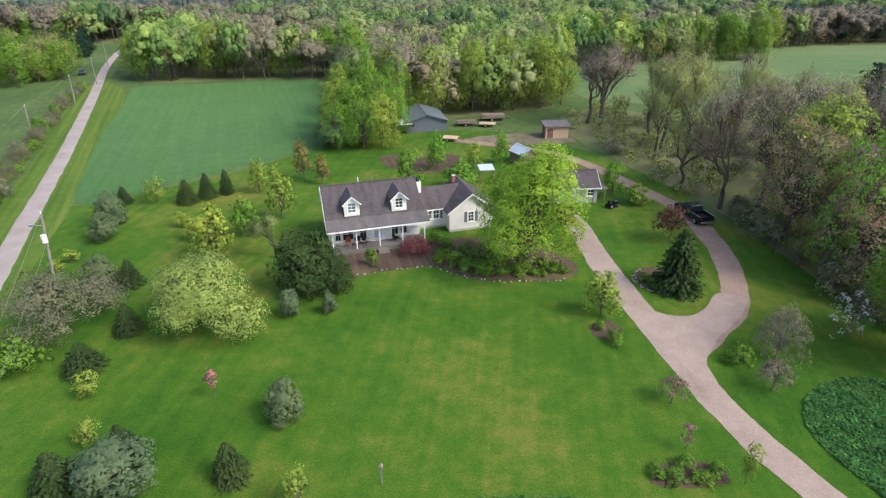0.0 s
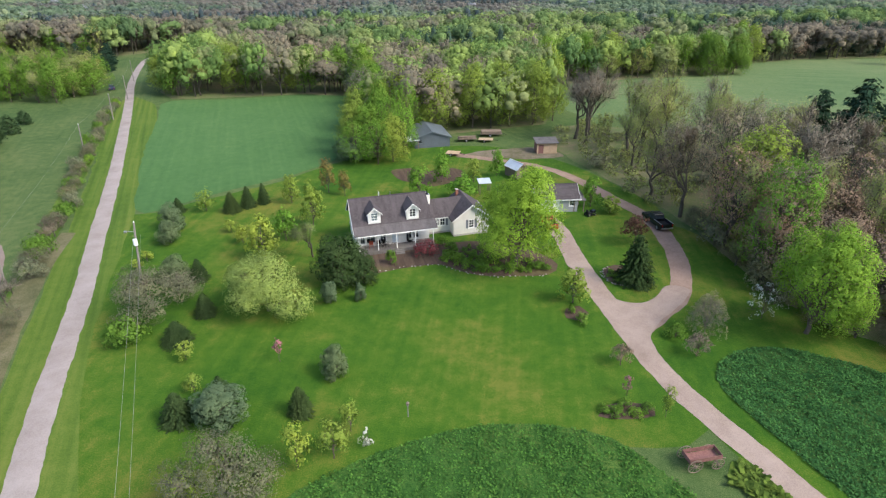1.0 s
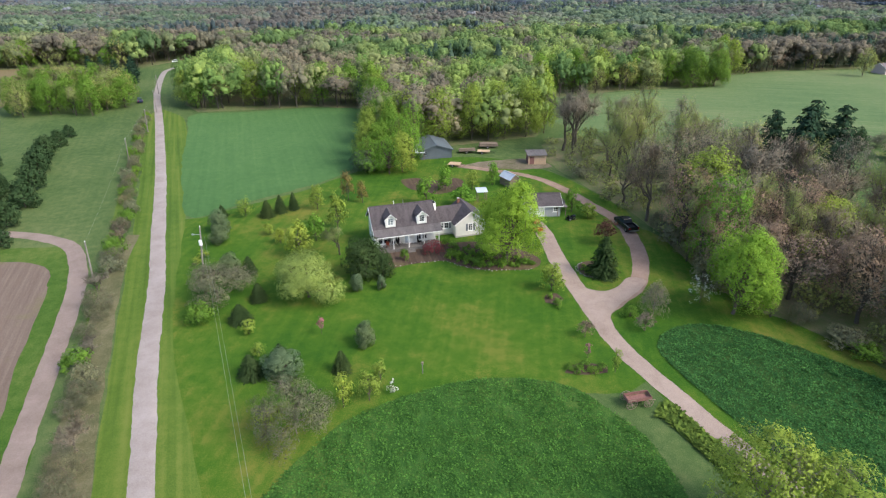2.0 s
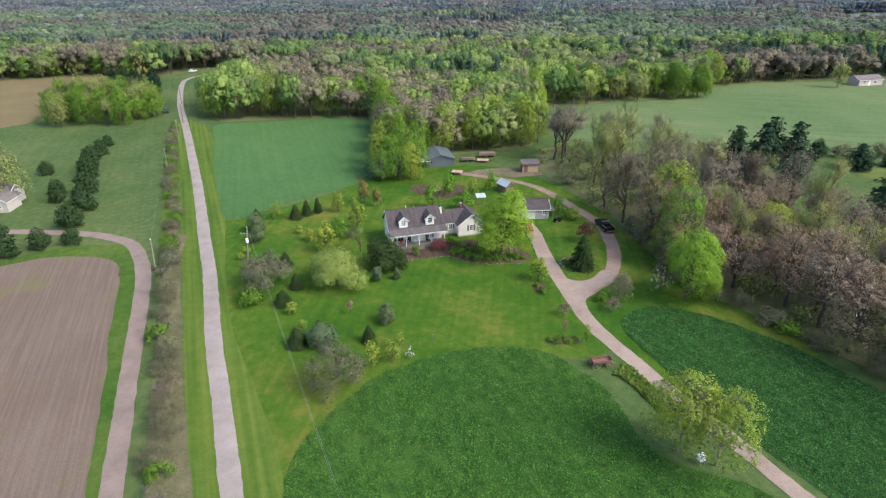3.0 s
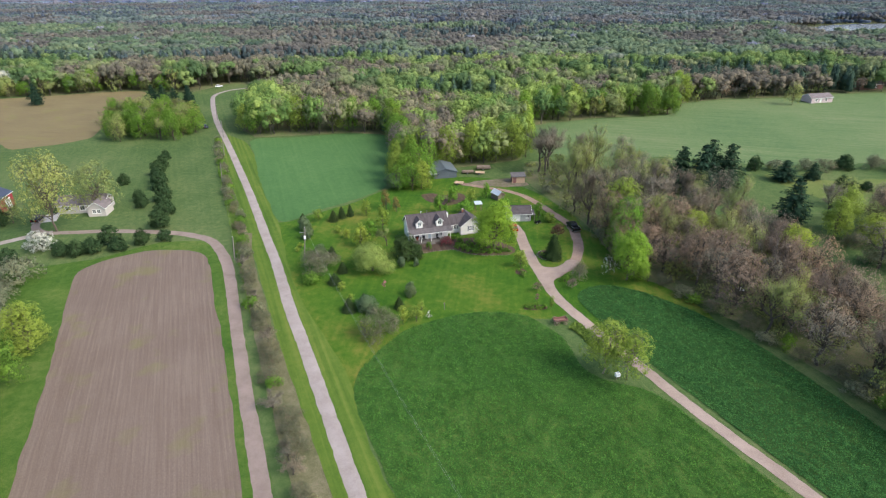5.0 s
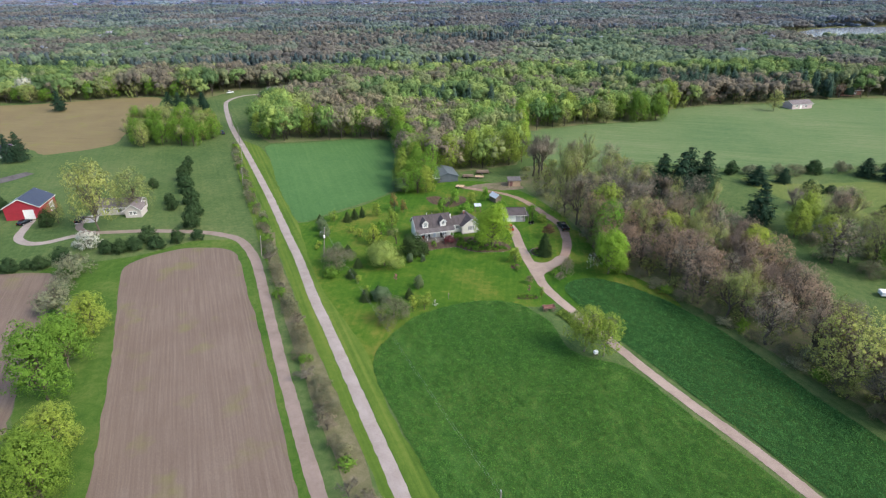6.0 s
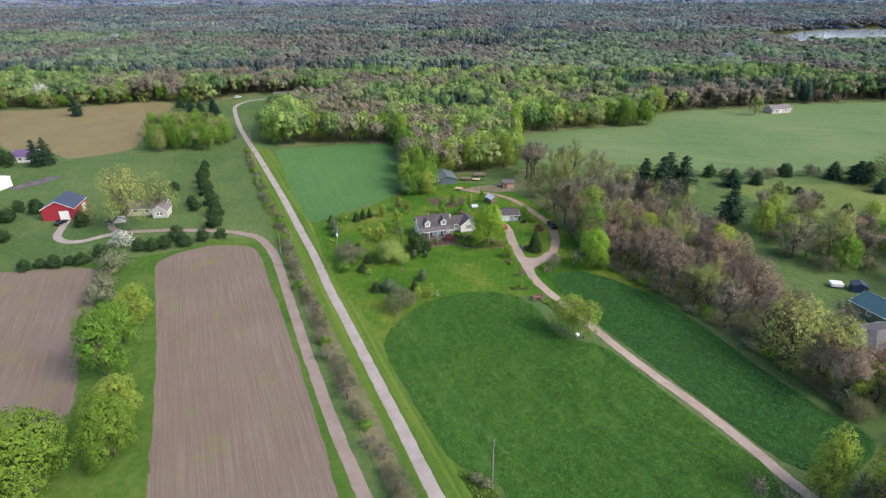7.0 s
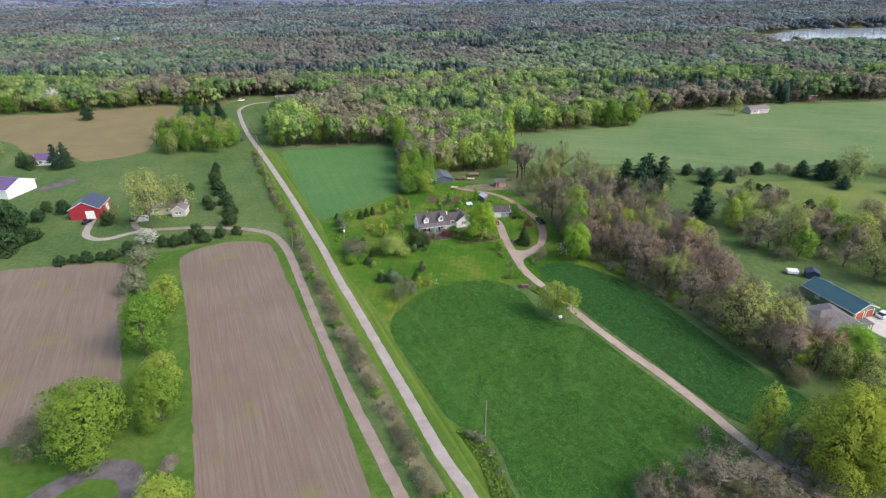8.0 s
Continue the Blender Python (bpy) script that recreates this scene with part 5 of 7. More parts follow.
for i, (x, y) in enumerate(scatter(COPSE, 6.2, 305)[0]):
    plant(("wood_green", "sparse_tree", "wood_green", "budding_tree")[i % 4], x, y, rr.uniform(9, 13.5), rr.uniform(8, 10.5), i, "copse beside the road")

# Farther woods, joined: each tree a heap of leaf clumps, the near ones on a short trunk.
TONES = [(0.205, 0.290, 0.075), (0.125, 0.215, 0.058), (0.075, 0.145, 0.048), (0.180, 0.220, 0.090), (0.190, 0.178, 0.122), (0.166, 0.144, 0.112), (0.038, 0.082, 0.054), (0.340, 0.360, 0.270)]


def leaf_set(name, gray, lift, haze_blue=1.0, grain=0.5, stand=0.09, relief=1.1):
    """Eight leaf tones of the spring woods; the farther stands are duller and bluer, distance haze painted into their
    colour.
    """
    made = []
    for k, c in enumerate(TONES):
        c = tuple((v * (1 - gray) + m * gray) * lift * w for v, m, w in zip(c, (0.140, 0.160, 0.092), (1.0, 1.0, haze_blue ** (0.55 if k in (4, 5) else 1.0))))
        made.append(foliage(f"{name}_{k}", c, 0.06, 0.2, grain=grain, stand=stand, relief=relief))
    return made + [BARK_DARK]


# NEXT_SET already carries a little distance haze in its colour.
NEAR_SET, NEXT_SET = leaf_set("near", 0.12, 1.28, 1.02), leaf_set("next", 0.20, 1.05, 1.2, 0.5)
# Grayer and bluer band by band: aerial haze put into the base colours.
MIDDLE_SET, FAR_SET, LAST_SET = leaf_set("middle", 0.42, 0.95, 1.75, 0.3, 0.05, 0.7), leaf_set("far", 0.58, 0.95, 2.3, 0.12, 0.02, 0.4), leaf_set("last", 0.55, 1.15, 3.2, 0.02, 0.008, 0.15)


def stand_tree(seed, style, lobes, rings, sides, n, size, core):
    """A tree of the farther woods, one high and one wide, in leafy lobes with loose leaves round them:
    corners, faces, which are wood, and the way each corner faces."""
    r = np.random.RandomState(seed)
    if style == "pine":
        z = np.linspace(0.2, 0.8, max(2, lobes // 3))
        centre = np.stack([r.normal(0, 0.03, len(z)), r.normal(0, 0.03, len(z)), z], 1)
        rad = np.stack([0.5 * (1.02 - z) ** 0.7, 0.5 * (1.02 - z) ** 0.7, np.full(len(z), 0.24)], 1)
    else:
        centre, rad = lobes_of(r, max(2, lobes + r.randint(-1, 2)), 1.0, 1.0, r.uniform(0.02, 0.20), r.uniform(0.0, 0.3), 1.0 if lobes > 6 else 1.25)
        k = 0.5 / np.percentile(np.hypot(centre[:, 0], centre[:, 1]) + rad[:, 0], 90)
        centre, rad = centre * np.array([k, k, 1]), rad * np.array([k, k, 1])
        up = 1 / (centre[:, 2] + rad[:, 2]).max()
        centre, rad = centre * np.array([1, 1, up]), rad * np.array([1, 1, up])
    mid, axes = np.array([0, 0, 0.55]), np.array([0.5, 0.5, 0.45])
    v, f, ways, at = [], [], [], 0
    p, d = tufts(r, centre, rad, n, mid, axes, size * 0.8, 3, 0.04)
    leaves = cards(p, d, size, r, loose=0.18)
    stem = np.concatenate([tube((0, 0, 0), (0, 0, 0.55), 0.018, 0.012, 3)] + [tube((0, 0, 0.2), (0.22 * math.cos(b), 0.22 * math.sin(b), 0.5), 0.010, 0.005, 3) for b in (0.4, 2.5, 4.6)])
    loose = np.concatenate([leaves, stem]).reshape(-1, 3)
    v.append(loose)
    f.append(np.arange(len(loose)).reshape(-1, 4))
    ways += [np.repeat(d, 4, axis=0), unit(stem.reshape(-1, 3) * np.array([1, 1, 0]) + 1e-3)]
    at = len(loose)
    for c, q in zip(centre, rad):
        g, face = dome(c, q * core, r, rings, sides)
        v.append(g)
        f.append(face + at)
        at += len(g)
        ways.append(unit(unit((g - c) / q) * 0.75 + unit((g - mid) / axes) * 0.45 + np.array([0, 0, 0.1])))
    faces = np.concatenate(f)
    wood = np.zeros(len(faces), bool)
    wood[len(leaves):len(leaves) + len(stem)] = True
    return np.concatenate(v), faces, wood, np.concatenate(ways)


def woods(name, label, places, seed, shapes, high, wide, tones):
    r = np.random.RandomState(seed)
    quads, faces, which, ways, at = [], [], [], [], 0
    for x, y in places:
        # Stands of one kind, tens of metres wide.
        s1 = noise.noise((x * 0.011, y * 0.011, 1.3))
        s2 = noise.noise((x * 0.004, y * 0.014, 7.7))
        s3 = noise.noise((x * 0.03, y * 0.03, 4.4))
        lime = math.exp(-(((x - 60) / 110) ** 2 + ((y - 330) / 70) ** 2)) + 0.8 * math.exp(-(((x - 20) / 60) ** 2 + ((y - 170) / 80) ** 2))
        dark = math.exp(-(((x - 30) / 130) ** 2 + ((y - 520) / 45) ** 2)) + 0.8 * math.exp(-(((x + 60) / 90) ** 2 + ((y - 760) / 40) ** 2))
        pick = r.uniform()
        kind = 3
        if dark * 0.95 > pick or (s2 > 0.30 and pick < 0.75) or pick < 0.012:
            kind = 6
        elif lime * 0.8 > pick:
            kind = 0
        else:
            f = s1 + 0.5 * s3 + r.normal(0, 0.18 if y < 400 else 0.13)
            f += 0.10 - 0.22 * min(1, max(0, (y - 180) / 450)) + (0.04 if x > 60 else 0)
            kind = 5 if f < -0.30 else 4 if f < -0.14 else 3 if f < 0.06 else 1 if f < 0.26 else 2 if f < 0.36 else 0 if f < 0.55 else 1
            if r.uniform() < (0.006 if y < 620 else 0.003):
                kind = 7
        q, face, stem, way = shapes["pine" if kind == 6 else "bare" if kind in (4, 5) else "broad"][r.randint(0, 6)]
        h, w, a = r.uniform(*high), r.uniform(*wide) * (0.72 if kind == 6 else 1.0), r.uniform(0, 2 * math.pi)
        h *= 1 + 0.22 * s3
        c, s = math.cos(a) * w, math.sin(a) * w
        quads.append(np.stack([q[:, 0] * c - q[:, 1] * s + x, q[:, 0] * s + q[:, 1] * c + y, q[:, 2] * h], -1))
        faces.append(face + at)
        ca, sa = math.cos(a), math.sin(a)
        ways.append(np.stack([way[:, 0] * ca - way[:, 1] * sa, way[:, 0] * sa + way[:, 1] * ca, way[:, 2]], -1))
        at += len(q)
        which.append(np.where(stem, 8, kind))
    me = quads_mesh(name, np.concatenate(quads), tones, np.concatenate(which), np.concatenate(faces), np.concatenate(ways))
    return tagged(new(name, me), label, "woods", kind="stuff")


def stand(seed, lobes, rings, sides, n, size, core=0.8):
    return {s: [stand_tree(seed + 20 * k + i, s, lobes, rings, sides, n, size, core) for i in range(6)] for k, s in enumerate(("broad", "bare", "pine"))}


def in_view(p, spare=40):
    """Keeps the woods to the wide wedge that the place looks out on."""
    return p[np.abs(p[:, 0]) < (p[:, 1] + 125) * 0.86 + spare]


clear = [BACK_FIELD, FAR_MEADOW, TAN_FIELD, LAKE]


def wooded(y0, y1, gap, seed):
    south = [p for p in woods_south if p[1] < 2000]
    poly = south + [(2200, 1500), (1800, 4000), (-1800, 4000), (-2000, 1200), (-900, 330)] + NORTH_EDGE[::-1]
    half = (y1 + 125) * 0.86 + 40
    q, r = scatter([(-half, y0), (half, y0), (half, y1), (-half, y1)], gap, seed)
    q = in_view(q)
    keep = inside(poly, q[:, 0], q[:, 1])
    for c in clear:
        keep &= ~inside(smooth_line(c, 5, True), q[:, 0], q[:, 1])
    keep &= ~inside([(335, 505), (385, 500), (372, 545), (345, 560)], q[:, 0], q[:, 1])
    for x, y, w in ((-116, 268, 24), (20, 500, 22), (70, 430, 18), (215, 385, 12)):
        keep &= (q[:, 0] - x) ** 2 + (q[:, 1] - y) ** 2 > w * w
    return q[keep]


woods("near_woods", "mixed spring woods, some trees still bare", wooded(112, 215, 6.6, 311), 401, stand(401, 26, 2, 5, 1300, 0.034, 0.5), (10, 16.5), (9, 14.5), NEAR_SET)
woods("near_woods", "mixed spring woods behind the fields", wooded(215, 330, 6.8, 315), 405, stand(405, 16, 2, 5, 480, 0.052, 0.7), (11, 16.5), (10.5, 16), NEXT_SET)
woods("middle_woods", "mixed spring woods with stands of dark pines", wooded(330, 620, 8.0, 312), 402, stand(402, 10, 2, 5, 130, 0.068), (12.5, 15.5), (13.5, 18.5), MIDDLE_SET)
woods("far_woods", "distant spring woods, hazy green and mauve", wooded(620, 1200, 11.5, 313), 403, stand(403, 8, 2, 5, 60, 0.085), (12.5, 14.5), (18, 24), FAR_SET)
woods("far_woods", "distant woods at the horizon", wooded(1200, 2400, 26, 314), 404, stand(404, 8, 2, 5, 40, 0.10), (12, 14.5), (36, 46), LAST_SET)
for i, (x, y) in enumerate(smooth_line([(-330, 243), (-290, 246), (-254, 250), (-225, 258), (-198, 268), (-172, 262)], 7)):
    plant(("wood_green", "undergrowth", "budding_tree", "wood_green", "sparse_tree")[i % 5], x + rr.uniform(-2, 2), y + rr.uniform(-1, 3), rr.uniform(8, 14), rr.uniform(8, 12), i, "edge of the woods")
for i, (x, y) in enumerate(smooth_line([(116, 230), (142, 243), (176, 248), (205, 258), (225, 262)], 7)):
    plant(("bare_tree", "undergrowth", "budding_tree", "gray_green_bush", "rosy_tree")[i % 5], x + rr.uniform(-2, 2), y + rr.uniform(-1, 3), rr.uniform(6, 12), rr.uniform(7, 10), i, "edge of the woods")
for i, row in enumerate([(-165, 236, 9, 7), (-158, 234, 8, 6), (-172, 238, 9, 7), (-151, 236, 9, 6), (-146, 226, 10, 7), (-141, 216, 9, 6)]):
    plant("pine", *row, i)


# ---- buildings ----
def wall(parent, p0, p1, z0, z1, material, openings=(), thick=0.2, peak=None, name="wall"):
    """A wall from p0 to p1 (outside on its right), with openings (from, to, sill, head) cut through; peak: (along, height) of a gable."""
    (x0, y0), (x1, y1) = p0, p1
    far = math.hypot(x1 - x0, y1 - y0)
    bm = B()
    xs = sorted({0, far, *(v for o in openings for v in o[:2])})
    zs = sorted({z0, z1, *(v for o in openings for v in o[2:4])})
    for a, b in zip(xs, xs[1:]):
        for c, d in zip(zs, zs[1:]):
            if not any(o[0] <= a and b <= o[1] and o[2] <= c and d <= o[3] for o in openings):
                box(bm, a, 0, c, b, thick, d)
    if peak:
        prism(bm, [(0, 0, z1), (far, 0, z1), (peak[0], 0, peak[1])], (0, thick, 0))
    bmesh.ops.remove_doubles(bm, verts=bm.verts, dist=0.0005)
    ob = part(name, bm, material, parent)
    ob.matrix_basis = pose(x0, y0, 0, 0, 0, math.degrees(math.atan2(y1 - y0, x1 - x0)))
    return ob


def window(parent, p0, p1, o, glass=None, bars=(1, 1), shutters=False, trim=None):
    """A window in an opening of the wall from p0 to p1: frame, bars, panes, sill, and shutters if it has them."""
    (x0, y0), (x1, y1) = p0, p1
    m = pose(x0, y0, 0, 0, 0, math.degrees(math.atan2(y1 - y0, x1 - x0)))
    trim = trim or TRIM
    a, b, c, d = o
    win = new("window")
    win.parent, win.matrix_basis = parent, m
    bm = B()
    for q in ((a - 0.07, c - 0.05, a + 0.05, d + 0.09), (b - 0.05, c - 0.05, b + 0.07, d + 0.09), (a + 0.05, d - 0.05, b - 0.05, d + 0.09), (a + 0.05, c - 0.05, b - 0.05, c + 0.05)):
        box(bm, q[0], -0.04, q[1], q[2], 0.12, q[3])
    part("frame", bm, trim, win)
    part("sill", box(B(), a - 0.12, -0.09, c - 0.1, b + 0.12, 0.02, c - 0.052, 0.01), trim, win)
    bm = B()
    for i in range(bars[0]):
        x = a + (b - a) * (i + 1) / (bars[0] + 1)
        box(bm, x - 0.02, 0.03, c + 0.05, x + 0.02, 0.07, d - 0.05)
    for i in range(bars[1]):
        z = c + (d - c) * (i + 1) / (bars[1] + 1)
        box(bm, a + 0.05, 0.025, z - 0.025, b - 0.05, 0.075, z + 0.025)
    part("glazing_bar", bm, trim, win)
    part("pane", box(B(), a + 0.04, 0.08, c + 0.04, b - 0.04, 0.095, d - 0.04), glass or GLASS, win)
    if shutters:
        for s0 in (a - 0.46, b + 0.1):
            bm = box(B(), s0, -0.05, c - 0.03, s0 + 0.36, -0.003, d + 0.05, 0.008)
            for k in range(9):
                z = c + 0.06 + (d - c - 0.12) * k / 9
                box(bm, s0 + 0.05, -0.068, z, s0 + 0.31, -0.05, z + 0.06)
            part("shutter", bm, SHUTTER, win, "gray louvred shutter")
    return win


def slab(parent, name, outline, thick, material, label=""):
    return part(name, prism(B(), outline, (0, 0, -thick)), material, parent, label)


def rake(parent, a, b, width=0.18, thick=0.05, material=None):
    """A trim board along a roof's edge from a to b."""
    a, b = Vector(a), Vector(b)
    d = (b - a).normalized()
    side = d.cross(Vector((0, 0, 1))).normalized() * thick / 2
    bm = B()
    prism(bm, [a - side, b - side, b - side - Vector((0, 0, width)), a - side - Vector((0, 0, width))], side * 2)
    part("trim_board", bm, material or TRIM, parent)


def main_house():
    h = thing("house", pose(-16.5, 59.3, 0, 0, 0, 17.5), "white-sided farmhouse with two dormers and a front porch", "house")
    part("foundation", box(box(box(B(), 0.32, -3.18, 0, 10.48, 3.28, 0.3), 10.48, -0.58, 0, 14.3, 3.58, 0.3), 14.32, -2.38, 0, 19.68, 3.58, 0.3), CONCRETE, h)
    front = [(0.6, 1.2, 1.0, 2.5), (1.4, 2.6, 1.0, 2.5), (3.3, 4.1, 1.0, 2.5), (4.9, 5.85, 0.62, 2.62), (6.9, 7.7, 1.0, 2.5), (7.9, 8.7, 1.0, 2.5)]
    wall(h, (0.3, -3.2), (10.5, -3.2), 0.3, 3.75, WHITE_SIDING, front)
    for o in front[:3] + front[4:]:
        window(h, (0.3, -3.2), (10.5, -3.2), o)
    side = [(1.2, 2.1, 1.3, 2.5), (3.9, 4.8, 1.3, 2.5), (2.8, 3.7, 4.1, 5.2)]
    wall(h, (0.3, 3.1), (0.3, -3.0), 0.3, 3.75, WHITE_SIDING, side[:2], peak=(3.05, 6.25))
    for o in side[:2]:
        window(h, (0.3, 3.1), (0.3, -3.0), o)
    wall(h, (10.5, 3.3), (0.3, 3.3), 0.3, 3.75, WHITE_SIDING, [(2, 3, 1.2, 2.4), (6, 7.6, 0.5, 2.5)])
    window(h, (10.5, 3.3), (0.3, 3.3), (2, 3, 1.2, 2.4))
    window(h, (10.5, 3.3), (0.3, 3.3), (6, 7.6, 0.5, 2.5))
    wall(h, (10.5, -3.0), (10.5, 3.1), 0.3, 3.75, WHITE_SIDING, peak=(3.05, 6.25))
    dm = pose(0.3, -3.2, 0)
    door = new("door")
    door.parent, door.matrix_basis = h, dm
    part("door_leaf", box(B(), 4.95, 0.06, 0.64, 5.80, 0.11, 2.57, 0.01), DOOR_BLUE, door, "pale blue front door")
    bm = B()
    for q in ((4.84, 0.6, 4.95, 2.68), (5.80, 0.6, 5.91, 2.68), (4.95, 2.57, 5.80, 2.68)):
        box(bm, q[0], -0.03, q[1], q[2], 0.14, q[3])
    part("door_frame", bm, TRIM, door)
    part("door_handle", rod(B(), (5.7, 0.0, 1.6), (5.7, 0.06, 1.6), 0.035), STEEL, door)
    # Roofs.
    slab(h, "roof", [(-0.05, 0, 6.5), (10.85, 0, 6.5), (10.85, -3.5, 3.75), (-0.05, -3.5, 3.75)], 0.16, ROOF, "brown-gray shingled roof")
    slab(h, "roof", [(-0.05, 0, 6.5), (-0.05, 3.65, 3.63), (10.85, 3.65, 3.63), (10.85, 0, 6.5)], 0.16, ROOF)
    slab(h, "porch_roof", [(-0.05, -3.5, 3.748), (11.3, -3.5, 3.748), (11.3, -5.0, 2.98), (-0.05, -5.0, 2.98)], 0.12, ROOF_PORCH, "shallow shingled porch roof")
    for a, b in (((-0.08, 0, 6.46), (-0.08, -3.5, 3.71)), ((-0.08, 0, 6.46), (-0.08, 3.65, 3.59)), ((10.88, 0, 6.46), (10.88, 3.65, 3.59)), ((-0.08, -3.5, 3.7), (-0.08, -5.0, 2.93))):
        rake(h, a, b)
    rake(h, (-0.05, -5.02, 2.94), (11.3, -5.02, 2.94), 0.16)
    rake(h, (-0.05, 3.67, 3.6), (10.85, 3.67, 3.6), 0.16)
    part("ridge_cap", box(B(), -0.05, -0.12, 6.44, 10.85, 0.12, 6.53, 0.02), ROOF, h)
    part("vent_pipe", rod(B(), (4.3, 0.5, 5.9), (4.3, 0.5, 6.95), 0.06), WHITE_PAINT, h)
    part("vent_pipe", rod(B(), (6.0, 0.9, 5.6), (6.0, 0.9, 6.75), 0.05), STEEL, h)
    # Dormers.
    for u in (2.95, 8.2):
        d = new("dormer")
        d.parent, d.matrix_basis = h, pose(u, 0, 0)
        o = (0.40, 1.28, 4.25, 5.4)
        wall(d, (-0.84, -3.3), (0.84, -3.3), 3.8, 5.5, WHITE_SIDING, [o], 0.12, (0.84, 6.15))
        wn = window(d, (-0.84, -3.3), (0.84, -3.3), o, GLASS if u > 5 else GLASS_PALE, (1, 2))
        for s in (-1, 1):
            part("cheek", prism(B(), [(s * 0.84, -3.18, 3.85), (s * 0.84, -3.18, 5.5), (s * 0.84, -1.25, 5.5)], (-s * 0.1, 0, 0)), WHITE_SIDING, d)
            slab(d, "dormer_roof", [(0, -3.62, 6.3), (0, -0.24, 6.3), (s * 1.05, -1.4, 5.36), (s * 1.05, -3.62, 5.36)][:: s], 0.09, ROOF)
            rake(d, (0, -3.64, 6.26), (s * 1.05, -3.64, 5.32), 0.15)
    # Porch.
    deck = part("deck", box(B(), 0.4, -4.8, 0.4, 10.9, -3.2, 0.498), DECK, h, "weathered board porch floor")
    for k in range(34):
        part("deck_board", box(B(), 0.4 + k * 0.31, -4.85, 0.5, 0.4 + k * 0.31 + 0.295, -3.2, 0.55), DECK, deck)
    skirt = part("skirting", box(B(), 0.4, -4.84, 0.3, 10.9, -4.815, 0.4), DECK, h, "gray board porch skirting")
    for k in range(44):
        part("skirting_board", box(B(), 0.4 + k * 0.24, -4.87, 0.02, 0.4 + k * 0.24 + 0.2, -4.842, 0.48), DECK, skirt)
    for k in range(5):
        x = 0.5 + k * 2.55
        part("post", box(B(), x - 0.06, -4.82, 0.55, x + 0.06, -4.7, 2.9, 0.01), TRIM, h)
    for k in range(4):
        x = 0.56 + k * 2.55
        if k == 2:
            continue
        bm = box(box(B(), x, -4.79, 1.38, x + 2.43, -4.72, 1.45), x, -4.78, 0.65, x + 2.43, -4.73, 0.7)
        rail = part("railing", bm, DECK, h, "weathered gray porch railing")
        for j in range(16):
            part("baluster", box(B(), x + 0.1 + j * 0.15, -4.775, 0.7, x + 0.13 + j * 0.15, -4.745, 1.38), DECK, rail)
    for k in range(3):
        part("step", box(B(), 5.3, -5.15 - k * 0.28, 0, 6.5, -4.87 - k * 0.28, 0.39 - k * 0.13, 0.01), DECK, h)
    # Wings.
    ow = [(1.55, 1.95, 1.2, 2.35), (2.1, 2.85, 1.2, 2.35)]
    wall(h, (10.7, -0.6), (14.3, -0.6), 0.3, 2.7, CREAM_SIDING, ow)
    window(h, (10.7, -0.6), (14.3, -0.6), ow[0])
    window(h, (10.7, -0.6), (14.3, -0.6), ow[1], shutters=False)
    part("shutter", box(B(), 13.66, -0.66, 1.17, 13.98, -0.604, 2.4, 0.008), SHUTTER, h, "gray louvred shutter")
    wall(h, (14.3, 3.6), (10.5, 3.6), 0.3, 2.7, CREAM_SIDING)
    og = (2.3, 3.05, 1.1, 2.35)
    wall(h, (14.3, -2.4), (19.7, -2.4), 0.3, 2.6, CREAM_SIDING, [og], peak=(2.7, 4.6))
    window(h, (14.3, -2.4), (19.7, -2.4), og, shutters=True, bars=(1, 2))
    wall(h, (14.3, 3.4), (14.3, -2.2), 0.3, 2.6, CREAM_SIDING)
    wall(h, (19.7, -2.2), (19.7, 3.4), 0.3, 2.6, CREAM_SIDING, [(1.2, 2.1, 1.1, 2.3), (3.4, 4.3, 0.35, 2.4)])
    window(h, (19.7, -2.2), (19.7, 3.4), (1.2, 2.1, 1.1, 2.3))
    window(h, (19.7, -2.2), (19.7, 3.4), (3.4, 4.3, 0.35, 2.4), bars=(0, 1))
    wall(h, (19.7, 3.6), (14.3, 3.6), 0.3, 2.6, CREAM_SIDING, peak=(2.7, 4.6))
    slab(h, "roof", [(10.5, 1.5, 4.62), (16.9, 1.5, 4.62), (14.1, -1.0, 2.6), (10.5, -1.0, 2.6)], 0.14, ROOF)
    slab(h, "roof", [(10.5, 1.5, 4.62), (10.5, 4.0, 2.6), (14.1, 4.0, 2.6), (16.9, 1.5, 4.62)], 0.14, ROOF)
    slab(h, "roof", [(17, -2.8, 4.8), (13.95, -2.8, 2.55), (13.95, 4.0, 2.55), (17, 4.0, 4.8)], 0.14, ROOF)
    slab(h, "roof", [(17, -2.8, 4.8), (17, 4.0, 4.8), (20.05, 4.0, 2.55), (20.05, -2.8, 2.55)], 0.14, ROOF)
    for s in (-1, 1):
        rake(h, (17, -2.83, 4.76), (17 + s * 3.05, -2.83, 2.51))
        rake(h, (17, 4.03, 4.76), (17 + s * 3.05, 4.03, 2.51))
    rake(h, (10.9, -1.02, 2.58), (13.95, -1.02, 2.58), 0.14)
    rake(h, (20.07, -2.8, 2.53), (20.07, 4.0, 2.53), 0.14)
    ch = new("chimney")
    ch.parent, ch.matrix_basis = h, pose(11.3, 1.3, 0)
    part("stack", box(B(), -0.45, -0.4, 2.5, 0.45, 0.4, 5.5, 0.02), WHITE_SIDING, ch, "white sided chimney box")
    part("cap", box(B(), -0.34, -0.3, 5.5, 0.34, 0.3, 5.62, 0.02), BLACK_PAINT, ch)
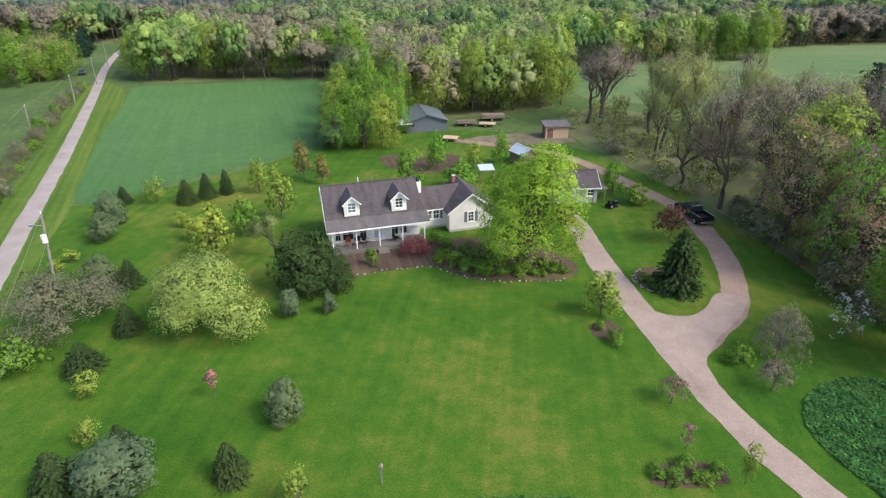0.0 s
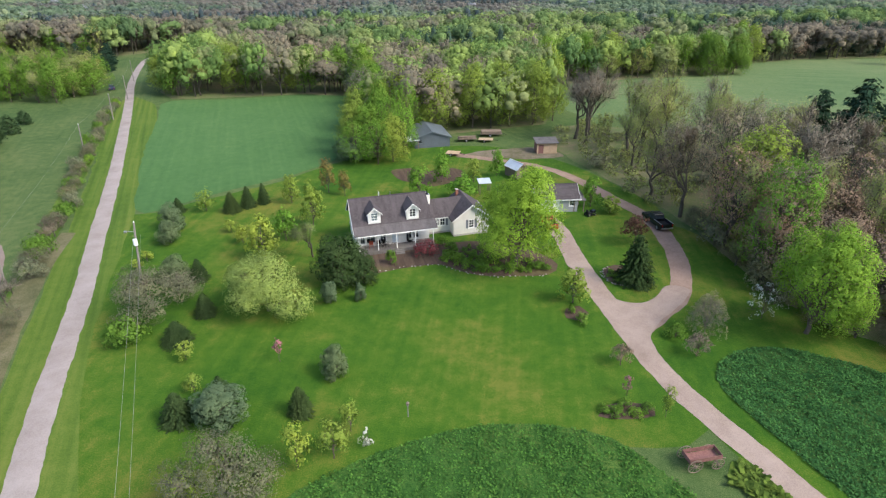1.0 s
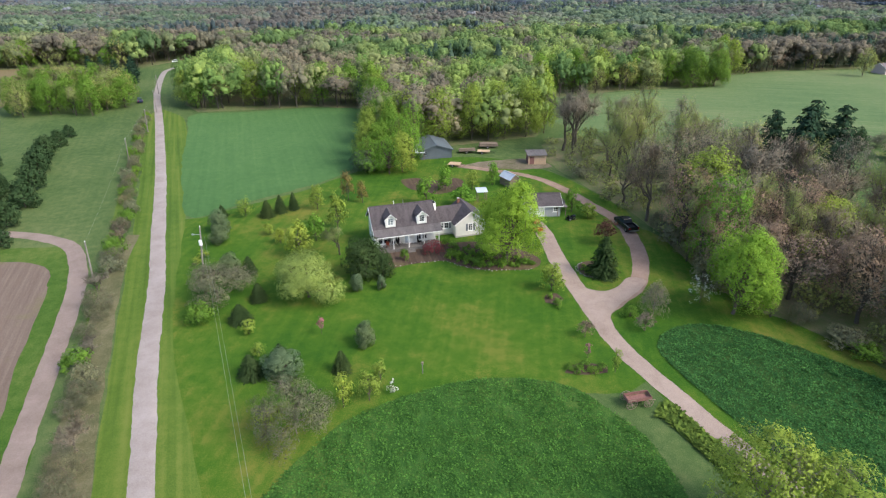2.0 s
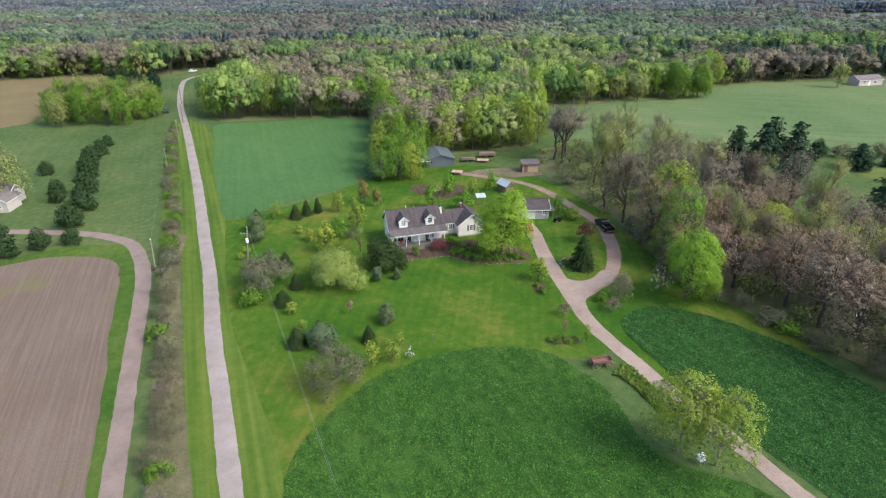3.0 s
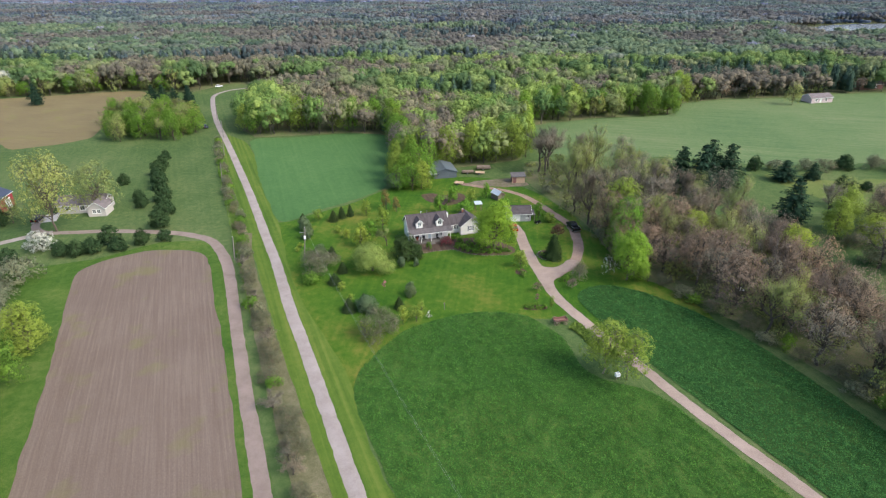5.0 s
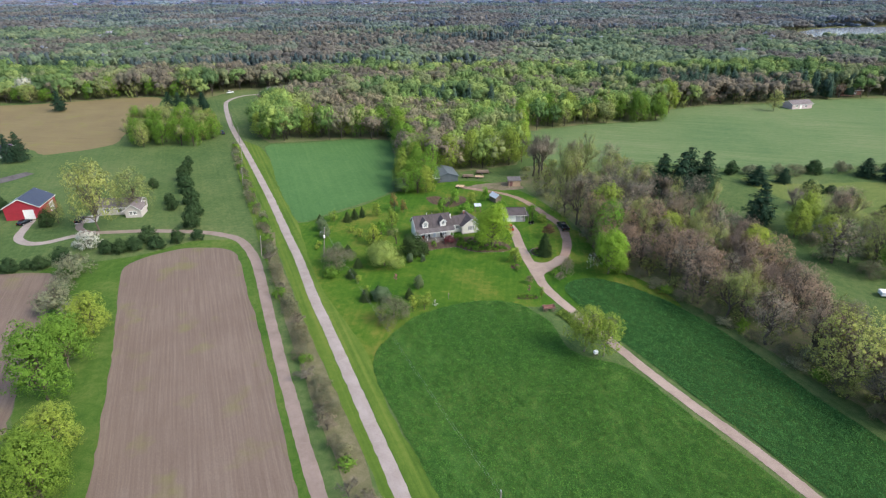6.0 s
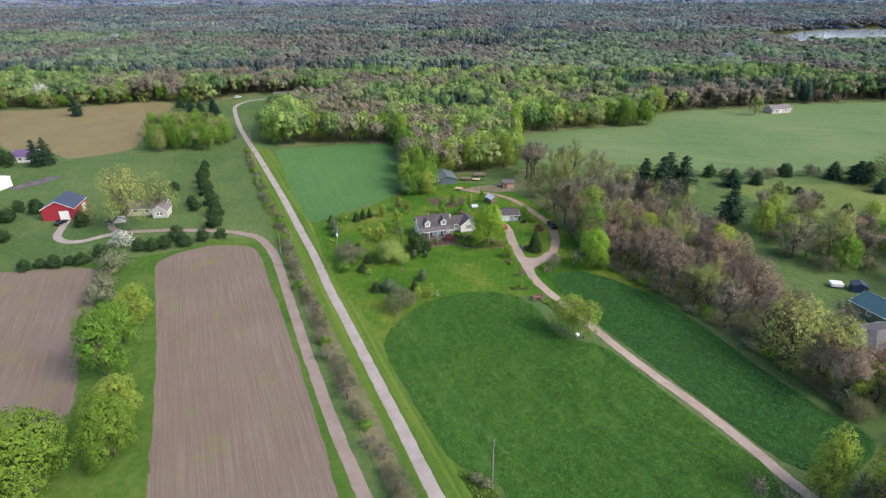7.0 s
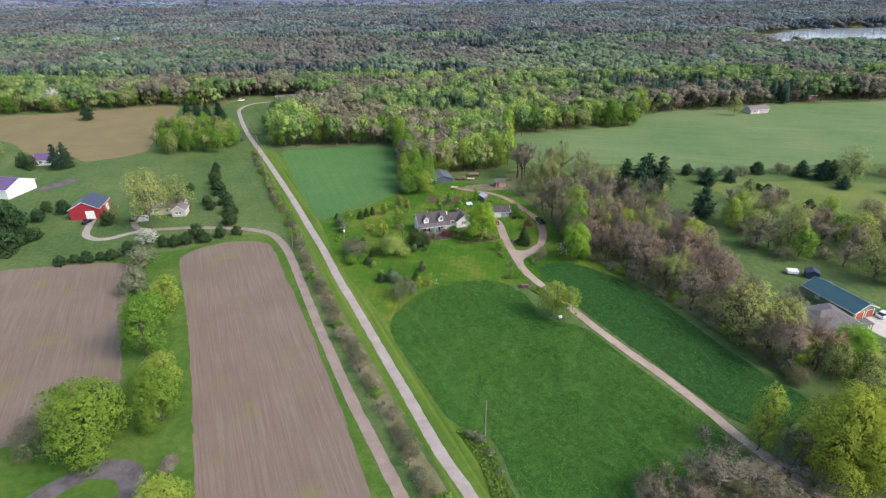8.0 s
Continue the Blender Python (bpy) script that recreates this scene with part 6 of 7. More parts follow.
    part("flue", rod(B(), (0, 0, 5.62), (0, 0, 5.95), 0.13), BLACK_PAINT, ch)
    ch = new("chimney")
    ch.parent, ch.matrix_basis = h, pose(16.4, 2.9, 0)
    part("stack", box(B(), -0.2, -0.2, 4.0, 0.2, 0.2, 5.15, 0.01), BRICK, ch, "small red brick chimney")
    part("cap", box(B(), -0.24, -0.24, 5.15, 0.24, 0.24, 5.22, 0.01), CONCRETE, ch)
    return h


main_house()


def chair(m, material, label):
    c = thing("porch_chair", m, label, "chair", "chairs on the porch")
    part("seat", box(B(), -0.28, -0.27, 0.38, 0.28, 0.27, 0.43, 0.01), material, c)
    part("backrest", box(B(), -0.28, 0.2, 0.43, 0.28, 0.25, 1.0, 0.01, pose(0, 0.05, 0, -8)), material, c)
    for x in (-0.25, 0.25):
        for y in (-0.24, 0.22):
            part("leg", rod(B(), (x, y, 0), (x, y, 0.38), 0.025, n=6), material, c)
        part("armrest", box(B(), x - 0.03, -0.27, 0.62, x + 0.03, 0.22, 0.66, 0.008), material, c)
    return c


porch = pose(-16.5, 59.3, 0.55, 0, 0, 17.5)
for u, mat_, text in ((2.2, ORANGE, "rust-red cushioned chair on the porch"), (3.4, BLACK_PAINT, "dark wooden porch chair"), (4.2, BLACK_PAINT, "dark wooden porch chair"), (7.6, BLACK_PAINT, "dark wooden porch chair")):
    chair(porch @ pose(u, -3.9, 0, 0, 0, u * 23 - 60), mat_, text)


def gable_building(name, m, label, category, long, wide, eave, ridge, wall_mat, roof_mat, front=(), side=(), over=0.35, trim=TRIM, windows=(), doors=(), leaf=TRIM):
    """A building with its gable to the front (local -y), long along y. windows and doors: (wall, from, to, sill, head)."""
    h = thing(name, m, label, category)
    w, l = wide / 2, long / 2
    corners = {"front": ((-w, -l), (w, -l)), "right": ((w, -l + 0.18), (w, l - 0.18)), "back": ((w, l), (-w, l)), "left": ((-w, l - 0.18), (-w, -l + 0.18))}
    for key, (p0, p1) in corners.items():
        cut = [o[1:] for o in (*windows, *doors) if o[0] == key]
        wall(h, p0, p1, 0, eave, wall_mat, cut, 0.18, (w, ridge - 0.12) if key in ("front", "back") else None)
        for o in windows:
            if o[0] == key:
                window(h, p0, p1, o[1:], trim=trim)
        for o in doors:
            if o[0] == key:
                d = new("door")
                d.parent = h
                d.matrix_basis = pose(p0[0], p0[1], 0, 0, 0, math.degrees(math.atan2(p1[1] - p0[1], p1[0] - p0[0])))
                bm = B()
                k = max(2, int((o[4] - o[3]) / 0.5))
                for i in range(k):
                    z = o[3] + (o[4] - o[3]) * i / k
                    box(bm, o[1] + 0.03, 0.05, z + 0.01, o[2] - 0.03, 0.1, z + (o[4] - o[3]) / k - 0.01)
                part("door_leaf", bm, leaf, d)
                bm = B()
                for q in ((o[1] - 0.1, o[3], o[1] + 0.03, o[4] + 0.1), (o[2] - 0.03, o[3], o[2] + 0.1, o[4] + 0.1), (o[1] + 0.03, o[4], o[2] - 0.03, o[4] + 0.1)):
                    box(bm, q[0], -0.03, q[1], q[2], 0.12, q[3])
                part("door_frame", bm, trim, d)
    slope = (ridge - eave) / w
    low = ridge - slope * (w + over)
    for s in (-1, 1):
        slab(h, "roof", [(0, -l - over, ridge), (0, l + over, ridge), (s * (w + over), l + over, low), (s * (w + over), -l - over, low)], 0.12, roof_mat)
        rake(h, (0, -l - over - 0.02, ridge - 0.02), (s * (w + over), -l - over - 0.02, low - 0.02), 0.2, material=trim)
        rake(h, (0, l + over + 0.02, ridge - 0.02), (s * (w + over), l + over + 0.02, low - 0.02), 0.2, material=trim)
        rake(h, (s * (w + over), -l - over, low), (s * (w + over), l + over, low), 0.16, material=trim)
    part("ridge_cap", box(B(), -0.12, -l - over, ridge - 0.06, 0.12, l + over, ridge + 0.03, 0.02), roof_mat, h)
    return h


def hip_building(name, m, label, category, long, wide, eave, ridge, wall_mat, roof_mat, windows=(), over=0.6):
    h = thing(name, m, label, category)
    w, l = wide / 2, long / 2
    for key, p0, p1 in (("front", (-l, -w), (l, -w)), ("right", (l, -w + 0.18), (l, w - 0.18)), ("back", (l, w), (-l, w)), ("left", (-l, w - 0.18), (-l, -w + 0.18))):
        cut = [o[1:] for o in windows if o[0] == key]
        wall(h, p0, p1, 0, eave, wall_mat, cut, 0.18)
        for o in cut:
            window(h, p0, p1, o)
    a, b, k = l + over, w + over, max(l - w, 0.6)
    low = eave - 0.1
    ends = [Vector((-k, 0, ridge)), Vector((k, 0, ridge))]
    c = [Vector((-a, -b, low)), Vector((a, -b, low)), Vector((a, b, low)), Vector((-a, b, low))]
    for pts in ([ends[0], c[0], c[1], ends[1]], [ends[1], c[1], c[2]], [ends[1], c[2], c[3], ends[0]], [ends[0], c[3], c[0]]):
        slab(h, "roof", pts, 0.14, roof_mat)
    for p, q in zip(c, c[1:] + c[:1]):
        rake(h, p, q, 0.16)
    return h


gable_building("garage", pose(13.9, 73.3, 0, 0, 0, 94), "small gray-white garage with a brown roof", "garage", 6.4, 5.2, 2.4, 3.8, GRAY_SIDING, ROOF, windows=[("left", 4.9, 5.7, 1.0, 1.9), ("front", 2.2, 3.1, 1.1, 2.0)], doors=[("left", 0.6, 3.2, 0.05, 2.2)])
canopy_at = (17.4, 72.4)
gable_building("shed", pose(9.2, 88.3, 0, 0, 0, 32), "weathered board shed with a bright metal roof", "shed", 3.6, 2.4, 1.9, 2.8, OLD_WOOD, ROOF_METAL, trim=OLD_WOOD, over=0.2, doors=[("front", 0.8, 1.7, 0.05, 1.8)], leaf=OLD_WOOD)
gable_building("barn", pose(-8.4, 112.2, 0, 0, 0, 14), "slate gray steel barn at the wood's edge", "barn", 10, 7.8, 2.3, 3.5, DARK_SIDING, ROOF_SLATE, trim=ROOF_SLATE, windows=[("front", 0.8, 1.6, 1.1, 1.8)], doors=[("right", 3, 6, 0.05, 2.2)], leaf=DARK_SIDING)
gable_building("red_barn", pose(-141.0, 76, 0, 0, 0, 11), "red steel barn with a navy roof and white door", "barn", 10.5, 10.4, 4.3, 7.0, RED_SIDING, ROOF_NAVY, doors=[("front", 5.5, 8.4, 0.05, 3.2), ("right", 6.0, 8.6, 0.05, 3.0)])
gable_building("purple_barn", pose(-196.5, 101, 0, 0, 0, 80), "long white barn with a purple metal roof", "barn", 28, 14, 4.2, 6.8, WHITE_SIDING, ROOF_PURPLE, doors=[("front", 3, 8, 0.05, 3.6), ("left", 18, 24, 0.05, 3.6)])
ranch = gable_building("ranch_house", pose(-112.6, 78.6, 0, 0, 0, 98), "low ranch house with a taupe shingle roof", "house", 13, 6.6, 2.7, 4.6, TAUPE_SIDING, ROOF_TAUPE, windows=[("left", 2.0, 3.6, 1.0, 2.2), ("left", 6.0, 7.4, 1.0, 2.2), ("left", 10.6, 12.0, 1.0, 2.2), ("front", 2.6, 4.2, 1.0, 2.2)], doors=[("left", 9, 10, 0.1, 2.2)])
gable_building("ranch_wing", pose(-106.6, 75.6, 0, 0, 0, 8), "front gable wing of the ranch house", "house", 5.2, 4.8, 2.7, 4.5, TAUPE_SIDING, ROOF_TAUPE, windows=[("front", 1.3, 2.3, 1.0, 2.1), ("front", 2.5, 3.5, 1.0, 2.1)])
gable_building("steel_garage", pose(100.4, 10.6, 0, 0, 0, 20), "long sage garage with a teal metal roof", "garage", 15, 8.4, 2.7, 4.5, GREEN_SIDING, ROOF_TEAL, doors=[("front", 1.0, 3.7, 0.05, 2.3), ("front", 4.6, 7.3, 0.05, 2.3)], leaf=DOOR_RED, windows=[("left", 4, 5, 1.1, 2.0)])
hip_building("bungalow", pose(89.6, -0.4, 0, 0, 0, 14), "gray hip-roofed bungalow among trees", "house", 14, 10.5, 2.7, 5.4, BROWN_SIDING, ROOF_GRAY, [("front", 2, 3.6, 1.0, 2.1), ("front", 6, 8, 1.0, 2.1), ("front", 10, 11.4, 1.0, 2.1), ("left", 3, 4.4, 1, 2.1)])
gable_building("farm_shed", pose(187, 233.5, 0, 0, 0, 104), "low pinkish house at the meadow's edge", "house", 13, 7, 2.7, 4.4, PINK_SIDING, ROOF_TAUPE, windows=[("left", 2, 3.5, 1, 2.2), ("left", 8, 9.5, 1, 2.2)], doors=[("left", 5, 6, 0.1, 2.2)])
gable_building("far_house", pose(237, 272, 0, 0, 0, 100), "brown house among trees", "house", 15, 9, 3.2, 6, BROWN_SIDING, ROOF_TAUPE, windows=[("left", 3, 4.6, 1, 2.2), ("left", 9, 10.6, 1, 2.2)])
gable_building("roadside_house", pose(-114, 272, 0, 0, 0, 106), "low gray house at the end of the road", "house", 19, 8, 3.0, 5.6, TAUPE_SIDING, ROOF_TAUPE, windows=[("left", 3, 4.6, 1, 2.2), ("left", 8, 9.6, 1, 2.2), ("left", 14, 15.6, 1, 2.2)])
gable_building("far_house", pose(-198, 139.5, 0, 0, 0, 100), "small white house with a purple roof", "house", 10, 7, 2.8, 5, WHITE_SIDING, ROOF_PURPLE, windows=[("left", 2, 3.4, 1, 2.2), ("left", 6, 7.4, 1, 2.2)])
gable_building("store_shed", pose(102, 25.4, 0, 0, 0, -20), "dark blue garden shed", "shed", 2.8, 3.4, 2.0, 2.7, BLUE_PAINT, ROOF_NAVY, over=0.15, trim=BLUE_PAINT, doors=[("front", 1.2, 2.2, 0.05, 1.9)], leaf=BLUE_PAINT)


def lean_to():
    s = thing("lean_to_shed", pose(16.8, 104.2, 0, 0, 0, 4), "plywood lean-to shed with a flat gray roof", "shed")
    wall(s, (-2.1, -1.5), (2.1, -1.5), 0, 2.2, PLYWOOD, [(0.3, 1.4, 0.05, 1.9)], 0.1)
    wall(s, (2.1, -1.4), (2.1, 1.4), 0, 2.2, PLYWOOD, thick=0.1)
    wall(s, (2.1, 1.5), (-2.1, 1.5), 0, 2.5, PLYWOOD, thick=0.1)
    wall(s, (-2.1, 1.4), (-2.1, -1.4), 0, 2.2, RED_WOOD, thick=0.1)
    part("door_leaf", box(B(), -1.78, -1.46, 0.05, -0.72, -1.42, 1.88), RED_WOOD, s, "faded red board door")
    slab(s, "roof", [(-2.4, -1.85, 2.3), (2.4, -1.85, 2.3), (2.4, 1.85, 2.7), (-2.4, 1.85, 2.7)], 0.1, ROOF_GRAY)


def canopy(x, y, turn, w, d, h, roof, label, name="canopy"):
    s = thing(name, pose(x, y, 0, 0, 0, turn), label, "shelter")
    for px in (-w / 2, w / 2):
        for py in (-d / 2, d / 2):
            part("post", box(B(), px - 0.06, py - 0.06, 0, px + 0.06, py + 0.06, h, 0.008), OLD_WOOD, s)
    slab(s, "roof", [(-w / 2 - 0.25, -d / 2 - 0.25, h), (w / 2 + 0.25, -d / 2 - 0.25, h), (w / 2 + 0.25, d / 2 + 0.25, h + 0.3), (-w / 2 - 0.25, d / 2 + 0.25, h + 0.3)], 0.07, roof)
    return s


lean_to()
canopy(canopy_at[0], canopy_at[1], 4, 1.5, 3.0, 2.0, ROOF_GRAY, "open gray lean-to beside the garage")
canopy(2.9, 79.2, 10, 1.7, 1.5, 2.1, ROOF_METAL, "small shelter with a white metal roof behind the house")
canopy(-11.6, 107.2, 14, 2.4, 2.6, 1.9, ROOF_METAL, "white-roofed lean-to beside the gray barn")
canopy(99.4, -1.6, 20, 2.6, 2.2, 2.3, ROOF_GRAY, "porch roof on posts at the bungalow", "porch_roof")


# ---- vehicles and implements ----
def wheel(parent, x, y, r, w):
    g = new("wheel")
    g.parent, g.matrix_basis = parent, pose(x, y, r)
    bm = B()
    rod(bm, (0, -w / 2, 0), (0, w / 2, 0), r, r, 18)
    bmesh.ops.bevel(bm, geom=[e for e in bm.edges if abs(e.verts[0].co.y - e.verts[1].co.y) < 1e-4], offset=0.03, segments=2, affect="EDGES")
    part("tyre", bm, RUBBER, g)
    part("rim", rod(B(), (0, -w / 2 - 0.01, 0), (0, w / 2 + 0.01, 0), r * 0.6, r * 0.6, 14), STEEL, g)


def hull(profile, half, inset, paint, parent, name, bevel=0.05):
    """A body from its side outline, drawn in towards the top."""
    bm = B()
    zs = [p[1] for p in profile]
    lo, hi = min(zs), max(zs)
    rows = []
    for s in (-1, 1):
        rows.append([bm.verts.new((x, s * (half - inset * (z - lo) / (hi - lo)), z)) for x, z in profile])
    k = len(profile)
    bm.faces.new(rows[0])
    bm.faces.new(rows[1][::-1])
    for i in range(k):
        bm.faces.new((rows[0][i], rows[1][i], rows[1][(i + 1) % k], rows[0][(i + 1) % k]))
    bmesh.ops.recalc_face_normals(bm, faces=bm.faces)
    bmesh.ops.bevel(bm, geom=list(bm.edges), offset=bevel, segments=2, affect="EDGES")
    return part(name, bm, paint, parent)


def car(m, paint, label, name="car", van=False):
    c = thing(name, m, label, "car")
    hull([(-2.15, 0.3), (2.15, 0.3), (2.2, 0.62), (2.05, 0.82), (1.0, 0.95), (-1.9, 1.0), (-2.2, 0.8)], 0.88, 0.06, paint, c, "body")
    top = 1.62 if van else 1.45
    hull([(1.05, 0.93), (0.35, top - 0.03), (-1.2, top), (-1.95, 0.98)], 0.76, 0.16, GLASS, c, "window_band", 0.02)
    hull([(0.42, top - 0.06), (0.3, top + 0.02), (-1.25, top + 0.04), (-1.4, top - 0.06)], 0.66, 0.03, paint, c, "roof", 0.02)
    for x in (-1.35, 1.35):
        for y in (-0.8, 0.8):
            wheel(c, x, y, 0.32, 0.2)
    for y in (-0.62, 0.62):
        part("headlight", box(B(), 2.12, y - 0.18, 0.62, 2.2, y + 0.18, 0.76, 0.02), GLASS_PALE, c)
        part("tail_light", box(B(), -2.22, y - 0.16, 0.68, -2.12, y + 0.16, 0.84, 0.02), LAMP_RED, c)
    return c


def pickup(m):
    c = thing("pickup_truck", m, "black pickup truck parked on the dirt track", "truck")
    hull([(-2.75, 0.45), (2.7, 0.45), (2.78, 0.85), (2.65, 1.08), (1.35, 1.16), (0.9, 1.18), (0.9, 0.72), (-2.75, 0.72)], 0.98, 0.05, BLACK_PAINT, c, "body")
    for y in (-0.93, 0.93):
        part("bed_side", box(B(), -2.75, y - 0.05, 0.72, -0.62, y + 0.05, 1.2, 0.02), BLACK_PAINT, c)
        part("bed_rail", box(B(), -2.73, y - 0.055, 1.202, -0.64, y + 0.055, 1.23, 0.01), STEEL, c, "bright bed rail")
    part("tailgate", box(B(), -2.8, -0.9, 0.7, -2.72, 0.9, 1.2, 0.02), BLACK_PAINT, c)
    part("bumper", box(B(), -2.95, -0.92, 0.48, -2.81, 0.92, 0.66, 0.03), STEEL, c, "chrome rear bumper")
    part("bed_floor", box(B(), -2.72, -0.88, 0.73, -0.6, 0.88, 0.76), RUBBER, c)
    hull([(1.45, 1.12), (0.85, 1.78), (-0.45, 1.8), (-0.6, 1.12)], 0.86, 0.14, GLASS, c, "window_band", 0.02)
    hull([(0.95, 1.72), (0.8, 1.83), (-0.4, 1.85), (-0.52, 1.74)], 0.76, 0.03, BLACK_PAINT, c, "roof", 0.03)
    part("cab", box(B(), -0.6, -0.93, 0.72, 0.95, 0.93, 1.17, 0.03), BLACK_PAINT, c)
    for x in (-1.75, 1.75):
        for y in (-0.88, 0.88):
            wheel(c, x, y, 0.39, 0.26)
    for y in (-0.82, 0.82):
        part("tail_light", box(B(), -2.83, y - 0.07, 0.86, -2.79, y + 0.07, 1.14, 0.01), LAMP_RED, c)
        part("headlight", box(B(), 2.68, y - 0.15, 0.86, 2.8, y + 0.12, 1.02, 0.02), GLASS_PALE, c)
        part("mirror", box(B(), 0.9, y * 1.28 - 0.1, 1.2, 1.0, y * 1.28 + 0.1, 1.42, 0.02), BLACK_PAINT, c)
    return c


pickup(pose(28.1, 65.9, 0.04, 0, 0, 103))
car(pose(12.0, 65.4, 0.06, 0, 0, 98), RED_PAINT, "red car parked at the top of the drive")
car(pose(108.6, 4.4, 0.05, 0, 0, 30), WHITE_PAINT, "white car on the concrete yard", van=True)
car(pose(-137.7, 67.6, 0.05, 0, 0, 80), BLACK_PAINT, "dark car before the red barn")
car(pose(-121.4, 69.8, 0.07, 0, 0, 95), BLACK_PAINT, "dark car on the parking apron")
car(pose(-151, 279, 0.05, 0, 0, 20), WHITE_PAINT, "white car beside the road")
car(pose(-117.2, 176.5, 0.05, 0, 0, 118), BLUE_PAINT, "dark blue car beside the gravel road", van=True)


def spoked_wheel(parent, x, y, r):
    g = new("wheel")
    g.parent, g.matrix_basis = parent, pose(x, y, r)
    bm = B()
    n = 20
    for i in range(n):
        a, b = 2 * math.pi * i / n, 2 * math.pi * (i + 1) / n
        rod(bm, (r * math.cos(a), 0, r * math.sin(a)), (r * math.cos(b), 0, r * math.sin(b)), 0.035, n=5)
    part("rim", bm, OLD_WOOD, g)
    part("hub", rod(B(), (0, -0.12, 0), (0, 0.12, 0), 0.09), OLD_WOOD, g)
    for i in range(10):
        a = 2 * math.pi * i / 10
        part("spoke", rod(B(), (0.08 * math.cos(a), 0, 0.08 * math.sin(a)), (r * math.cos(a), 0, r * math.sin(a)), 0.022, n=4), OLD_WOOD, g)


def wagon(m):
    c = thing("farm_wagon", m, "old red wooden farm wagon with spoked wheels", "wagon")
    bm = B()
    for k in range(5):
        box(bm, -1.3, -0.5 + k * 0.2, 0.7, 1.3, -0.5 + k * 0.2 + 0.19, 0.75)
    part("bed", bm, RED_WOOD, c)
    for y in (-0.56, 0.52):
        bm = B()
        for k in range(2):
            box(bm, -1.35, y, 0.76 + k * 0.2, 1.35, y + 0.04, 0.76 + k * 0.2 + 0.18, 0.005)
        part("side_board", bm, RED_WOOD, c)
    for x in (-1.36, 1.32):
        part("end_board", box(B(), x, -0.52, 0.76, x + 0.04, 0.52, 1.12, 0.005), RED_WOOD, c)
    for x, r in ((-0.95, 0.6), (0.95, 0.5)):
        part("axle", rod(B(), (x, -0.8, r), (x, 0.8, r), 0.05), OLD_WOOD, c)
        part("bolster", box(B(), x - 0.08, -0.5, r, x + 0.08, 0.5, 0.7, 0.01), OLD_WOOD, c)
        for y in (-0.75, 0.75):
            spoked_wheel(c, x, y, r)
    part("tongue", rod(B(), (1.0, 0, 0.5), (2.2, 0, 0.12), 0.04), OLD_WOOD, c)


wagon(pose(17.2, 20.2, 0.02, 0, 0, 12))


def trailer(m, label, load=None, w=2.0, l=4.2, top=None):
    c = thing("trailer", m, label, "trailer")
    bm = B()
    for k in range(10):
        box(bm, -l / 2, -w / 2 + k * w / 10, 0.6, l / 2, -w / 2 + (k + 0.93) * w / 10, 0.66)
    part("bed", bm, top or OLD_WOOD, c)
    part("chassis", box(B(), -l / 2 + 0.1, -0.4, 0.46, l / 2 - 0.1, 0.4, 0.6), BLACK_PAINT, c)
    part("drawbar", rod(B(), (l / 2, 0, 0.5), (l / 2 + 1.1, 0, 0.3), 0.05), BLACK_PAINT, c)
    for y in (-w / 2 - 0.05, w / 2 + 0.05):
        wheel(c, -0.3, y, 0.33, 0.2)
    for k in range(load or 0):
        y = -w / 2 + 0.25 + (k % 4) * (w - 0.5) / 3
        z = 0.84 + (k // 4) * 0.34
        part("log", rod(B(), (-l / 2 + 0.2, y, z), (l / 2 - 0.2, y + 0.06, z), 0.17, 0.15), OLD_WOOD, c)


trailer(pose(-2.6, 101.4, 0.04, 0, 0, -12), "flat trailer with a pale plank bed", w=2.2, l=2.8, top=PLYWOOD)
trailer(pose(0.4, 112.6, 0, 0, 0, 8), "old flat trailer loaded with logs", 5)
trailer(pose(4.6, 112, 0, 0, 0, -6), "old trailer with a pale plank bed", top=PLYWOOD, l=3.2)
trailer(pose(6, 117, 0, 0, 0, 4), "old flat trailer stacked with logs", 8, l=5)


def camper(m):
    c = thing("camper", m, "white pop-up camper on the grass", "trailer")
    part("body", box(B(), -1.5, -1.0, 0.45, 1.5, 1.0, 1.15, 0.06), WHITE_PAINT, c)
    part("roof", box(B(), -1.55, -1.05, 1.152, 1.55, 1.05, 1.4, 0.08), WHITE_PAINT, c)
    part("drawbar", rod(B(), (1.5, 0, 0.5), (2.5, 0, 0.4), 0.05), BLACK_PAINT, c)
    for y in (-1.02, 1.02):
        wheel(c, 0, y, 0.3, 0.16)
    part("foot", box(B(), 2.3, -0.06, 0, 2.42, 0.06, 0.42), STEEL, c)


camper(pose(97.4, 27.4, 0, 0, 0, -10))


def mower(m):
    c = thing("riding_mower", m, "dark riding mower beside the garage", "mower")
    part("hood", box(B(), 0.1, -0.3, 0.35, 0.9, 0.3, 0.8, 0.06), BLACK_PAINT, c)
    part("deck", box(B(), -0.4, -0.55, 0.12, 0.4, 0.55, 0.28, 0.04), BLACK_PAINT, c)
    part("seat", box(box(B(), -0.6, -0.25, 0.6, -0.2, 0.25, 0.7, 0.03), -0.68, -0.25, 0.68, -0.58, 0.25, 1.05, 0.03), RUBBER, c)
    part("frame", box(B(), -0.8, -0.28, 0.3, 0.2, 0.28, 0.6, 0.03), BLACK_PAINT, c)
    part("steering_wheel", rod(B(), (0.05, 0, 0.8), (-0.05, 0, 1.0), 0.03), BLACK_PAINT, c)
    for x, r in ((-0.55, 0.28), (0.65, 0.2)):
        for y in (-0.42, 0.42):
            wheel(c, x, y, r, 0.18)


mower(pose(19.0, 69.4, 0, 0, 0, 30))


